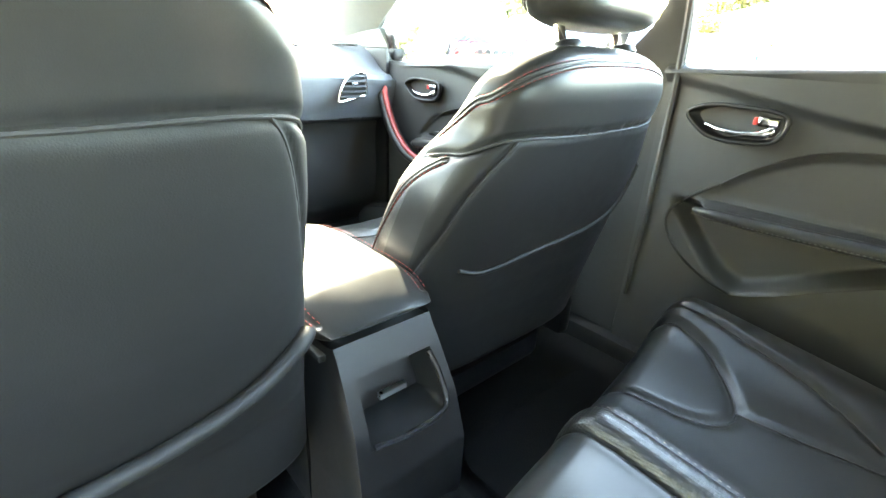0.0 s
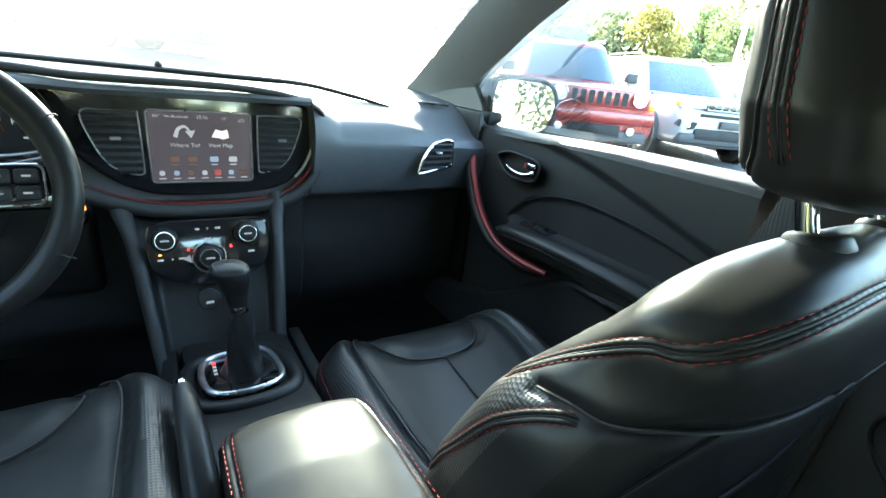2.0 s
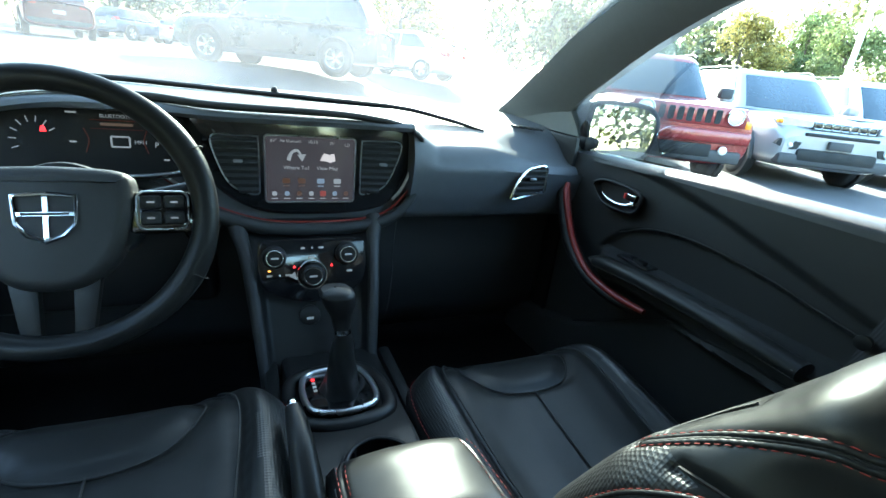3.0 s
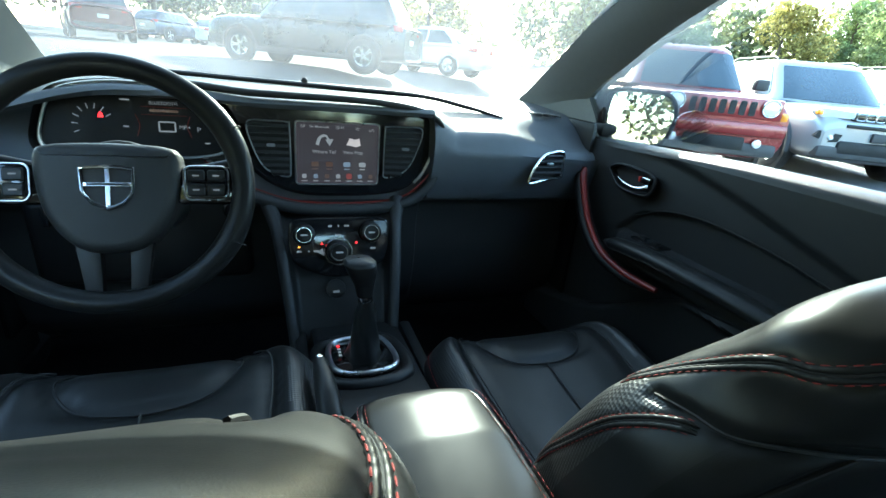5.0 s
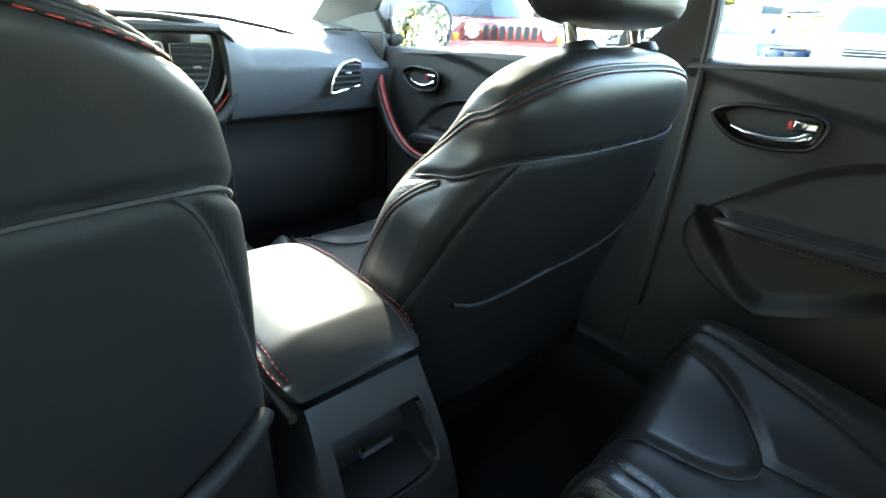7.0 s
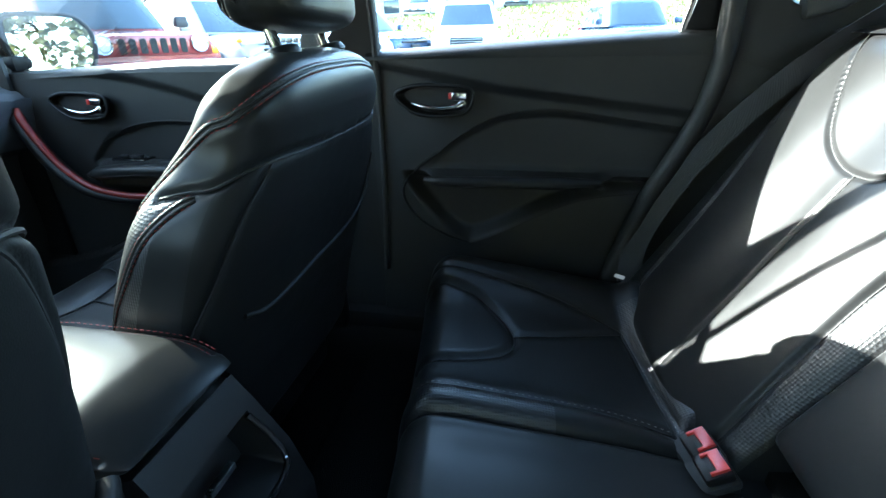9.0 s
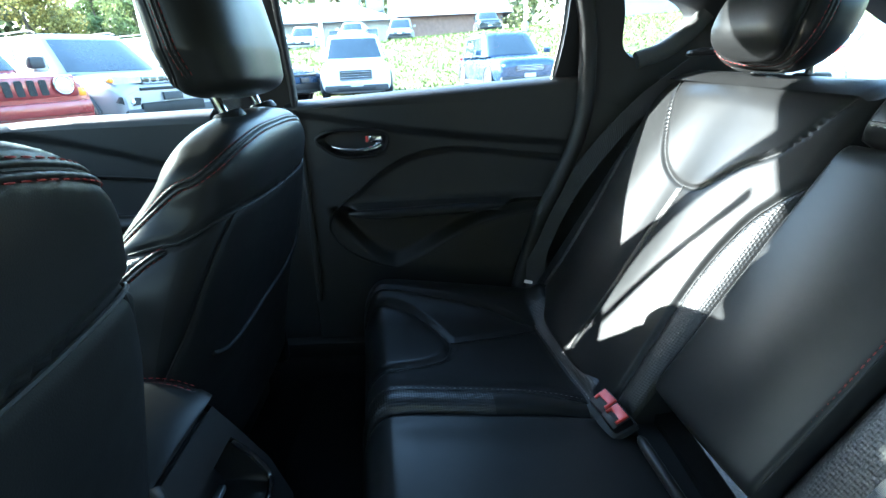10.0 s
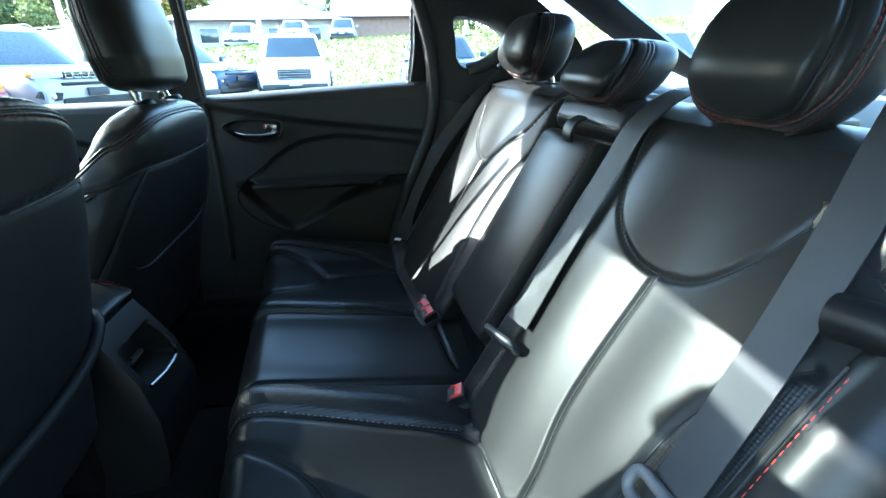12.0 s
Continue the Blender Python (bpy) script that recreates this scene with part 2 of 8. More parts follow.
def box(x0, x1, y0, y1, z0, z1, bevel=0.0, seg=2, m=None):
    bm = bmesh.new()
    bmesh.ops.create_cube(bm, size=1.0)
    for v in bm.verts:
        v.co = Vector((x0 + (v.co.x + 0.5) * (x1 - x0), y0 + (v.co.y + 0.5) * (y1 - y0), z0 + (v.co.z + 0.5) * (z1 - z0)))
    if bevel > 0:
        bmesh.ops.bevel(bm, geom=bm.edges[:], offset=bevel, segments=seg, affect="EDGES", profile=0.5)
    if m is not None:
        bmesh.ops.transform(bm, matrix=m, verts=bm.verts[:])
    return bm


def prism(outline, depth, m, bevel=0.0, seg=2):
    """An outline (a, b) in the plane of m's first two axes, given depth along its third."""
    bm = bmesh.new()
    vs = [bm.verts.new((a, b, 0)) for a, b in outline]
    f = bm.faces.new(vs)
    r = bmesh.ops.extrude_face_region(bm, geom=[f])
    top = [v for v in r["geom"] if isinstance(v, bmesh.types.BMVert)]
    bmesh.ops.translate(bm, vec=(0, 0, depth), verts=top)
    bmesh.ops.recalc_face_normals(bm, faces=bm.faces[:])
    if bevel > 0:
        es = [e for e in bm.edges if all(v in top for v in e.verts)]
        bmesh.ops.bevel(bm, geom=es, offset=bevel, segments=seg, affect="EDGES", profile=0.5)
    bmesh.ops.transform(bm, matrix=m, verts=bm.verts[:])
    return bm


def cyl(r0, r1, h, m, seg=32, bevel=0.0):
    bm = bmesh.new()
    bmesh.ops.create_cone(bm, cap_ends=True, segments=seg, radius1=r0, radius2=r1, depth=h)
    if bevel > 0:
        es = [e for e in bm.edges if abs(e.verts[0].co.z - e.verts[1].co.z) < 1e-6]
        bmesh.ops.bevel(bm, geom=es, offset=bevel, segments=2, affect="EDGES", profile=0.5)
    bmesh.ops.transform(bm, matrix=m, verts=bm.verts[:])
    return bm


def rounded(w, h, r, n=6):
    """A rectangle with round corners about the origin."""
    out = []
    for cx, cy, a0 in ((w / 2 - r, h / 2 - r, 0), (-w / 2 + r, h / 2 - r, 90), (-w / 2 + r, -h / 2 + r, 180), (w / 2 - r, -h / 2 + r, 270)):
        for k in range(n + 1):
            a = radians(a0 + 90 * k / n)
            out.append((cx + r * math.cos(a), cy + r * math.sin(a)))
    return out


def facing(x, y, z, pitch=0.0, turn=0.0):
    """A frame whose third axis looks at the back of the car (-y), first axis to the right."""
    return Matrix.Translation((x, y, z)) @ Matrix.Rotation(radians(turn), 4, "Z") @ Matrix.Rotation(radians(90 + pitch), 4, "X")


def lettering(name, text, size, m, material, parent, label=""):
    c = bpy.data.curves.new(name, "FONT")
    c.body, c.size, c.align_x, c.align_y, c.extrude = text, size, "CENTER", "CENTER", 0.0002
    tmp = bpy.data.objects.new(name, c)
    me = bpy.data.meshes.new_from_object(tmp)
    me.transform(m)
    bpy.data.objects.remove(tmp)
    me.materials.clear()
    me.materials.append(material)
    ob = new(name, me)
    ob.parent = parent
    ob.matrix_parent_inverse = _here(parent).inverted()
    if label:
        ob["label"] = label
    return ob


def smoothstep(a, b, x):
    t = np.clip((np.asarray(x, float) - a) / (b - a), 0, 1)
    return t * t * (3 - 2 * t)


def sgnpow(x, e):
    return np.sign(x) * np.abs(x) ** e

# ---- car shell ----
def side_x(z):
    """Half width of the glasshouse at a height."""
    return 0.765 - 0.33 * (np.asarray(z, float) - 0.90)


# floor, tunnel and sills
xs, ys = np.linspace(-0.80, 0.80, 60), np.linspace(-0.30, 1.95, 80)
X, Y = np.meshgrid(xs, ys, indexing="ij")
Z = 0.255 + 0.012 * np.sin(9 * X) * np.sin(5 * Y) + 0.10 * np.exp(-((X - 0.02) / 0.11) ** 4) + 0.32 * smoothstep(1.45, 1.95, Y)
setting("floor", (np.stack([X, Y, Z], -1).reshape(-1, 3), grid_faces(60, 80)), CARPET, "black carpeted car floor with a raised tunnel", "floor")
part_mat = thing("floor_mat", (0.38, 0.27, 0.28), "black rubber-backed carpet mat in the rear footwell", "floor mat", "rear floor mats")
part("carpet", prism([(0.38 + a, 0.27 + b) for a, b in rounded(0.40, 0.30, 0.05)], 0.012, pose(0, 0, 0.272), 0.004), CARPET, part_mat)
part_mat = thing("floor_mat", (-0.36, 0.27, 0.28), "black rubber-backed carpet mat in the rear footwell", "floor mat", "rear floor mats")
part("carpet", prism([(-0.36 + a, 0.27 + b) for a, b in rounded(0.40, 0.30, 0.05)], 0.012, pose(0, 0, 0.272), 0.004), CARPET, part_mat)
for s, nm in ((1, "sill_right"), (-1, "sill_left")):
    setting(nm, box(min(s * 0.70, s * 0.88), max(s * 0.70, s * 0.88), -0.42, 1.62, 0.19, 0.30, 0.02), HARD, "black plastic door sill", "sill")
setting("heel_wall", box(-0.66, 0.66, -0.26, -0.225, 0.25, 0.46), CARPET, "carpeted wall under the rear bench", "wall")
setting("firewall", box(-0.80, 0.80, 1.86, 1.90, 0.20, 0.93), HARD, "black bulkhead behind the dashboard", "wall")


def roof_sheet(dz, mtl, nm, label, cat, x_half=0.585):
    a, b = np.linspace(-1, 1, 40), np.linspace(0, 1, 50)
    A, Bv = np.meshgrid(a, b, indexing="ij")
    Yv = -0.66 + Bv * (1.05 + 0.66 - 0.15 * A ** 2)
    Zv = 1.370 + 0.045 * np.sin(math.pi * np.clip(Bv * 0.8 + 0.12, 0, 1)) - 0.055 * A ** 2 - 0.17 * smoothstep(0.3, 0.0, Bv) + dz
    g = np.stack([A * (x_half + 0.03 * Bv), Yv, Zv], -1)
    return setting(nm, (g.reshape(-1, 3), [q[::-1] for q in grid_faces(40, 50)] if dz == 0 else grid_faces(40, 50)), mtl, label, cat)


PAINT_OWN = mat("own_car_paint", (0.02, 0.021, 0.024), 0.25, 0.2, var=0.05, coat=0.8)
roof_sheet(0.0, LINER, "ceiling", "dark grey fabric headliner", "ceiling")
roof_sheet(0.05, PAINT_OWN, "roof", "painted steel car roof", "roof", 0.60)


# Grey pillar trim with the right pillar's shade put into its colour.
BPILLAR = mat("shaded_pillar_trim", (0.012, 0.0122, 0.012), 0.6, var=0.1, vscale=5, bump=0.25, bscale=900, dist=0.0008)


def slab(path_a, path_b, thick, n=40):
    """A thick strip between two edge lines; thick is the offset vector of its far side."""
    a, b = spline(path_a, n), spline(path_b, n)
    t = np.asarray(thick, float)
    rows = [a, a + (b - a) * 0.2 - t * 0.12, (a + b) / 2 - t * 0.18, a + (b - a) * 0.8 - t * 0.12, b, b + t, a + t]
    return np.stack(rows, 0).reshape(-1, 3), grid_faces(7, n, True)


for s, side in ((1, "right"), (-1, "left")):
    mir = lambda pts: [(s * x, y, z) for x, y, z in pts]
    fix = lambda m: m if s < 0 else (m[0], [q[::-1] for q in m[1]])
    # windscreen pillar: inner edge to outer edge
    inner = mir([(0.655, 1.73, 0.945), (0.640, 1.60, 1.015), (0.622, 1.42, 1.115), (0.605, 1.24, 1.222), (0.575, 0.99, 1.355)])
    outer = mir([(0.735, 1.47, 0.905), (0.726, 1.44, 0.985), (0.705, 1.22, 1.112), (0.672, 1.00, 1.205), (0.645, 0.78, 1.252)])
    setting("pillar_front_" + side, fix(slab(inner, outer, (s * 0.045, 0.0, 0.015))), PILLAR, "grey moulded windscreen pillar trim", "pillar")
    # corner trim where pillar, dash and door meet
    setting("corner_trim_" + side, fix(slab(mir([(0.66, 1.74, 0.88), (0.655, 1.73, 0.945), (0.65, 1.68, 0.975)]), mir([(0.735, 1.36, 0.86), (0.735, 1.40, 0.93), (0.728, 1.445, 0.99)]), (s * 0.05, 0.02, 0), 14)), PILLAR, "grey plastic corner trim", "trim")
    # roof rail over the doors
    setting("roof_rail_" + side, fix(slab(mir([(0.575, 0.99, 1.355), (0.585, 0.60, 1.375), (0.580, 0.10, 1.365), (0.560, -0.30, 1.275), (0.53, -0.60, 1.19)]), mir([(0.648, 0.84, 1.205), (0.654, 0.55, 1.212), (0.652, 0.10, 1.243), (0.650, -0.12, 1.215), (0.655, -0.36, 1.125)]), (s * 0.05, 0, 0.06))), LINER, "fabric-covered roof rail", "roof rail")
    # middle pillar
    if s > 0:
        lo = mir([(0.735, 0.445, 0.24), (0.735, 0.43, 0.60), (0.728, 0.410, 0.90), (0.690, 0.404, 1.06), (0.620, 0.395, 1.315)])
        hi = mir([(0.735, 0.74, 0.24), (0.735, 0.705, 0.60), (0.728, 0.628, 0.88), (0.715, 0.52, 0.94), (0.690, 0.440, 1.06), (0.620, 0.43, 1.32)])
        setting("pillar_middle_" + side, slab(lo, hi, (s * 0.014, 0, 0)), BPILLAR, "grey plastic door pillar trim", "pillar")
        setting("seal_middle_" + side, tube(spline([(0.722, 0.425, 0.42), (0.722, 0.415, 0.66), (0.716, 0.412, 0.90), (0.682, 0.407, 1.06), (0.612, 0.394, 1.31)], 40), 0.007, 8), RUBBER, "black rubber door seal", "trim")
    else:
        setting("pillar_middle_" + side, slab(mir([(0.76, 0.36, 0.24), (0.76, 0.36, 0.60), (0.74, 0.36, 0.90), (0.70, 0.36, 1.06), (0.63, 0.36, 1.28)]), mir([(0.76, 0.50, 0.24), (0.76, 0.50, 0.60), (0.74, 0.50, 0.90), (0.70, 0.49, 1.06), (0.63, 0.48, 1.28)]), (s * 0.06, 0, 0)), PILLAR, "grey plastic door pillar trim", "pillar")


# rear pillar with its quarter light, right side: a shell with a hole
def ring_plate(hole, outer, thick, lip=0.02):
    n = len(hole)
    h, o, t = np.asarray(hole), np.asarray(outer), np.asarray(thick, float)
    rows = [o, o * 0.4 + h * 0.6 - t * 0.1, h * 0.96 + o * 0.04, h + t * 0.35, h + t, o + t]
    g = np.stack(rows, 0)
    return np.swapaxes(g, 0, 1).reshape(-1, 3), [(i * 6 + j, ((i + 1) % n) * 6 + j, ((i + 1) % n) * 6 + j + 1, i * 6 + j + 1) for i in range(n) for j in range(5)]


quarter_hole = spline([(0.665, -0.300, 1.105), (0.677, -0.303, 1.06), (0.690, -0.312, 1.005), (0.690, -0.345, 0.985), (0.684, -0.40, 1.010), (0.672, -0.440, 1.050), (0.662, -0.415, 1.080), (0.658, -0.36, 1.103)], 64, True)
quarter_rim = spline([(0.640, -0.19, 1.235), (0.690, -0.215, 1.06), (0.742, -0.215, 0.90), (0.735, -0.33, 0.80), (0.70, -0.47, 0.84), (0.62, -0.60, 0.93), (0.555, -0.62, 1.03), (0.575, -0.42, 1.185)], 64, True)
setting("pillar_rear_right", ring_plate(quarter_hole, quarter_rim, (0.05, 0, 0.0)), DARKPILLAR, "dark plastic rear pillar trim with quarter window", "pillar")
setting("quarter_ledge", tube(spline([(0.686, -0.335, 0.975), (0.682, -0.39, 0.992), (0.672, -0.435, 1.028), (0.662, -0.46, 1.06)], 24), 0.018, 10), LINER, "grey speckled fabric ledge under the quarter window", "trim")
pane = setting("window_quarter", (list(quarter_hole + np.array([0.045, 0, 0])), [tuple(range(64))]), PRIVACY, "small fixed quarter window pane", "window")
pane.visible_shadow = False
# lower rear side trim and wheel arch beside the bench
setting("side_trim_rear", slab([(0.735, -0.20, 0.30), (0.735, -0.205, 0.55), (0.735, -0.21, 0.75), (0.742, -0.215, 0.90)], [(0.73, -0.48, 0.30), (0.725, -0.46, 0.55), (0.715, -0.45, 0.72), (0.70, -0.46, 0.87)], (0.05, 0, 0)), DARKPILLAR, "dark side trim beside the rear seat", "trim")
setting("seal_rear", tube(spline([(0.690, -0.085, 0.40), (0.698, -0.108, 0.50), (0.702, -0.146, 0.625), (0.704, -0.182, 0.704), (0.706, -0.218, 0.791), (0.708, -0.236, 0.87), (0.700, -0.236, 0.95), (0.680, -0.222, 1.06), (0.650, -0.18, 1.20)], 60), 0.019, 12), RUBBER, "thick black rubber door seal", "trim")
# left rear corner, behind the open door
setting("pillar_rear_left", slab([(-0.70, -0.32, 0.30), (-0.70, -0.34, 0.55), (-0.70, -0.38, 0.85), (-0.66, -0.40, 1.05), (-0.57, -0.45, 1.20)], [(-0.66, -0.50, 0.30), (-0.66, -0.50, 0.55), (-0.655, -0.52, 0.85), (-0.60, -0.60, 1.0), (-0.54, -0.62, 1.10)], (-0.05, 0, 0)), DARKPILLAR, "dark plastic rear pillar trim beside the open door", "pillar")
# parcel shelf, rear glass
setting("parcel_shelf", box(-0.66, 0.66, -1.05, -0.505, 0.895, 0.915, 0.006), LINER, "grey fabric parcel shelf", "shelf")
for x in (0.42, -0.36):
    sp = thing("shelf_speaker", (x, -0.72, 0.915), "black oval speaker grille on the parcel shelf", "speaker", "shelf speakers")
    part("grille", cyl(0.085, 0.078, 0.014, pose(x, -0.72, 0.922), 32, 0.004), HARD, sp)
    part("dome", cyl(0.03, 0.02, 0.006, pose(x, -0.72, 0.932), 24, 0.002), RUBBER, sp)
rg = [(-0.52, -0.62, 1.195), (0.52, -0.62, 1.195), (0.60, -1.08, 0.925), (-0.60, -1.08, 0.925)]
pane = setting("window_rear", (rg, [(0, 1, 2, 3)]), PRIVACY, "sloping rear window glass", "window", False)
pane.visible_shadow = False
setting("rear_rail", slab([(0.51, -0.60, 1.19), (0.545, -0.80, 1.075), (0.60, -1.10, 0.915)], [(0.57, -0.55, 1.15), (0.60, -0.78, 1.02), (0.66, -1.10, 0.90)], (0.05, 0, 0.03), 20), DARKPILLAR, "dark rear window surround", "trim")
setting("tail_panel", box(-0.80, 0.80, -1.55, -0.47, 0.30, 0.885, 0.03), PAINT_OWN, "painted rear body of the car", "car body")

# windscreen
a, b = np.linspace(-1, 1, 24), np.linspace(0, 1, 14)
A, Bv = np.meshgrid(a, b, indexing="ij")
ws = np.stack([A * (0.665 - 0.075 * Bv), 1.93 - 0.20 * A ** 2 - (0.93 - 0.10 * A ** 2) * Bv, 0.945 + 0.405 * Bv + 0.028 * np.sin(math.pi * Bv) - 0.012 * A ** 2 * Bv], -1)
pane = setting("windscreen", (ws.reshape(-1, 3), grid_faces(24, 14)), DUSTY, "sunlit windscreen glass", "window")
# bonnet and scuttle outside
X, Y = np.meshgrid(np.linspace(-0.80, 0.80, 40), np.linspace(1.92, 3.05, 30), indexing="ij")
Z = 0.905 - 0.16 * ((Y - 1.92) / 1.13) ** 1.6 - 0.10 * (np.abs(X) / 0.80) ** 4 - 0.02
setting("bonnet", (np.stack([X, Y, Z], -1).reshape(-1, 3), grid_faces(40, 30)), PAINT_OWN, "dark painted bonnet", "car body")
setting("wiper_cowl", box(-0.70, 0.70, 1.905, 1.99, 0.86, 0.905, 0.01), RUBBER, "black wiper cowl", "trim")
for s in (1, -1):
    setting("wing_right" if s > 0 else "wing_left", box(min(s * 0.78, s * 0.88), max(s * 0.78, s * 0.88), 1.5, 3.0, 0.25, 0.80, 0.04), PAINT_OWN, "painted front wing", "car body")
setting("nose", box(-0.85, 0.85, 2.98, 3.10, 0.25, 0.70, 0.04), PAINT_OWN, "painted front bumper", "car body")


# ---- doors ----
def door_sheet(y0, y1, z0, z1, depth, cell=0.005):
    ny, nz = int(abs(y1 - y0) / cell), int((z1 - z0) / cell)
    Yv, Zv = np.meshgrid(np.linspace(y0, y1, ny), np.linspace(z0, z1, nz), indexing="ij")
    return ny, nz, Yv, Zv, depth(Yv, Zv)


def smooth_curve(y, ys, zs):
    c = spline(list(zip(ys, zs)), 200)
    return np.interp(y, c[:, 0], c[:, 1])


def front_door_depth(y, z):
    crease = smooth_curve(y, [0.50, 0.65, 0.90, 1.06, 1.25, 1.5], [0.735, 0.772, 0.843, 0.875, 0.898, 0.905])
    arc = smooth_curve(y, [0.50, 0.67, 0.78, 0.91, 1.0, 1.07, 1.15, 1.30], [0.715, 0.745, 0.765, 0.776, 0.772, 0.757, 0.72, 0.55])
    low = smooth_curve(y, [0.50, 0.72, 0.82, 0.91, 1.0, 1.10, 1.22, 1.5], [0.61, 0.63, 0.622, 0.603, 0.56, 0.495, 0.431, 0.36])
    x = 0.718 - 0.02 * smoothstep(1.10, 1.45, y)
    x = x - 0.014 * smoothstep(-0.010, 0.014, z - crease)
    x = x + 0.012 * smoothstep(0.0, 0.012, arc - z) * smoothstep(0.66, 0.68, z)
    x = x - 0.062 * smoothstep(0.676, 0.664, z) * smoothstep(0.585, 0.635, z) * smoothstep(1.19, 1.12, y)
    x = x - 0.030 * smoothstep(0.004, -0.010, z - low)
    return x


def rear_door_depth(y, z):
    crease = np.interp(y, [-0.23, -0.05, 0.15, 0.40, 0.5], [0.796, 0.817, 0.842, 0.890, 0.905])
    arc = smooth_curve(y, [-0.22, -0.10, 0.03, 0.10, 0.166, 0.24, 0.30, 0.33], [0.770, 0.788, 0.805, 0.803, 0.79, 0.752, 0.701, 0.66])
    low = smooth_curve(y, [-0.22, -0.12, -0.02, 0.06, 0.14, 0.20, 0.23, 0.27, 0.32, 0.37, 0.39], [0.645, 0.635, 0.615, 0.580, 0.535, 0.508, 0.505, 0.53, 0.585, 0.65, 0.70])
    bound = np.interp(y, [0.27, 0.33, 0.37, 0.385], [0.75, 0.70, 0.665, 0.64])
    x = 0.724 + 0 * y
    x = x - 0.014 * smoothstep(-0.010, 0.014, z - crease)
    x = x + 0.011 * smoothstep(0.0, 0.018, arc - z) * smoothstep(0.668, 0.690, z) * smoothstep(0.335, 0.26, y)
    leaf = smoothstep(0.0, 0.030, z - low) * smoothstep(0.675, 0.650, z) * smoothstep(0.390, 0.330, y)
    x = x + 0.042 * leaf
    x = x - 0.058 * smoothstep(0.678, 0.668, z) * smoothstep(0.635, 0.652, z) * smoothstep(0.335, 0.27, y) * smoothstep(-0.10, -0.02, y)
    return x


def door(name, y0, y1, z0, z1, depth, label, outer_y):
    d = thing(name, (0.74, (y0 + y1) / 2, z0), label, "car door", "", "structure")
    ny, nz, Yv, Zv, Xv = door_sheet(y0, y1, z0, z1, depth)
    g = np.stack([Xv, Yv, Zv], -1)
    f = grid_faces(ny, nz)
    part("panel", (g.reshape(-1, 3), f), SOFT, d, "grained charcoal door panel")
    # upper roll under the glass
    zt = lambda y: np.interp(y, [-0.22, 0.40, 0.60, 0.91, 1.42, 1.5], [0.952, 0.922, 0.912, 0.908, 0.884, 0.88])
    ya = np.linspace(y0, y1, 60)
    rows = []
    for k in range(9):
        a = math.pi / 2 * k / 8
        rows.append(np.stack([np.full(60, 0.706) + 0.045 * (1 - math.cos(a)), ya, zt(ya) - 0.018 * (1 - math.sin(a))], -1))
    base = np.stack([depth(ya, np.full(60, z1)), ya, np.full(60, z1)], -1)
    rows.insert(0, base)
    g = np.stack(rows, 0)
    part("window_ledge", (g.reshape(-1, 3), [q[::-1] for q in grid_faces(len(rows), 60)]), SOFT, d, "grained ledge under the window")
    # outer skin
    part("outer_skin", box(0.80, 0.885, outer_y[0], outer_y[1], 0.26, 0.88, 0.03), PAINT_OWN, d, "painted outer door skin")
    return d


def handle_set(d, yc, zc, x, front_left=True):
    """Recessed pull with chrome lever. The scoop tapers towards the nose of the car."""
    out = spline([(0.095, 0.012), (0.06, 0.028), (0.0, 0.029), (-0.055, 0.024), (-0.068, 0.006), (-0.052, -0.024), (0.0, -0.031), (0.045, -0.028), (0.075, -0.012)], 48, True)
    m = Matrix.Translation((x, yc, zc)) @ Matrix(((0, 0, -1, 0), (1, 0, 0, 0), (0, 1, 0, 0), (0, 0, 0, 1)))
    rim = np.array([[x - 0.002, yc + a, zc + b] for a, b in out])
    part("handle_bezel", tube(rim, 0.0038, 10, True, up=(1, 0, 0)), HARD, d, "black bezel round the handle scoop")
    bowl = []
    for k, s in enumerate((1.0, 0.93, 0.8, 0.5, 0.05)):
        bowl.append(np.array([[x + (0.0, 0.012, 0.022, 0.026, 0.027)[k] - 0.001, yc + a * s, zc + b * s] for a, b in out]))
    g = np.stack(bowl, 0)
    fs = []
    n = 48
    for i in range(4):
        for j in range(n):
            fs.append((i * n + j, (i + 1) * n + j, (i + 1) * n + (j + 1) % n, i * n + (j + 1) % n))
    part("handle_scoop", (g.reshape(-1, 3), fs), HARD, d, "dark handle recess")
    lever = spline([(x + 0.002, yc + 0.062, zc - 0.006), (x - 0.004, yc + 0.03, zc - 0.013), (x - 0.006, yc - 0.005, zc - 0.016), (x - 0.004, yc - 0.035, zc - 0.012), (x + 0.001, yc - 0.05, zc - 0.004)], 30)
    part("handle_lever", tube(lever, np.interp(np.arange(30), [0, 5, 18, 26, 29], [0.003, 0.0055, 0.008, 0.012, 0.010]), 12, flat=0.75), CHROME, d, "chrome door lever")
    part("lock_tab", box(x - 0.008, x + 0.004, yc - 0.056, yc - 0.024, zc + 0.000, zc + 0.017, 0.004), CHROME, d, "chrome lock tab")
    part("lock_mark", box(x - 0.009, x + 0.003, yc - 0.0235, yc - 0.018, zc + 0.003, zc + 0.015, 0.001), BUCKLERED, d, "red lock mark")


def door_lines(d, depth, curves):
    for pts, r, mtl, lab in curves:
        c = spline(pts, 60)
        part("trim_seam", tube(np.stack([depth(c[:, 0], c[:, 1]) - 0.001, c[:, 0], c[:, 1]], -1), r, 7), mtl, d, lab)


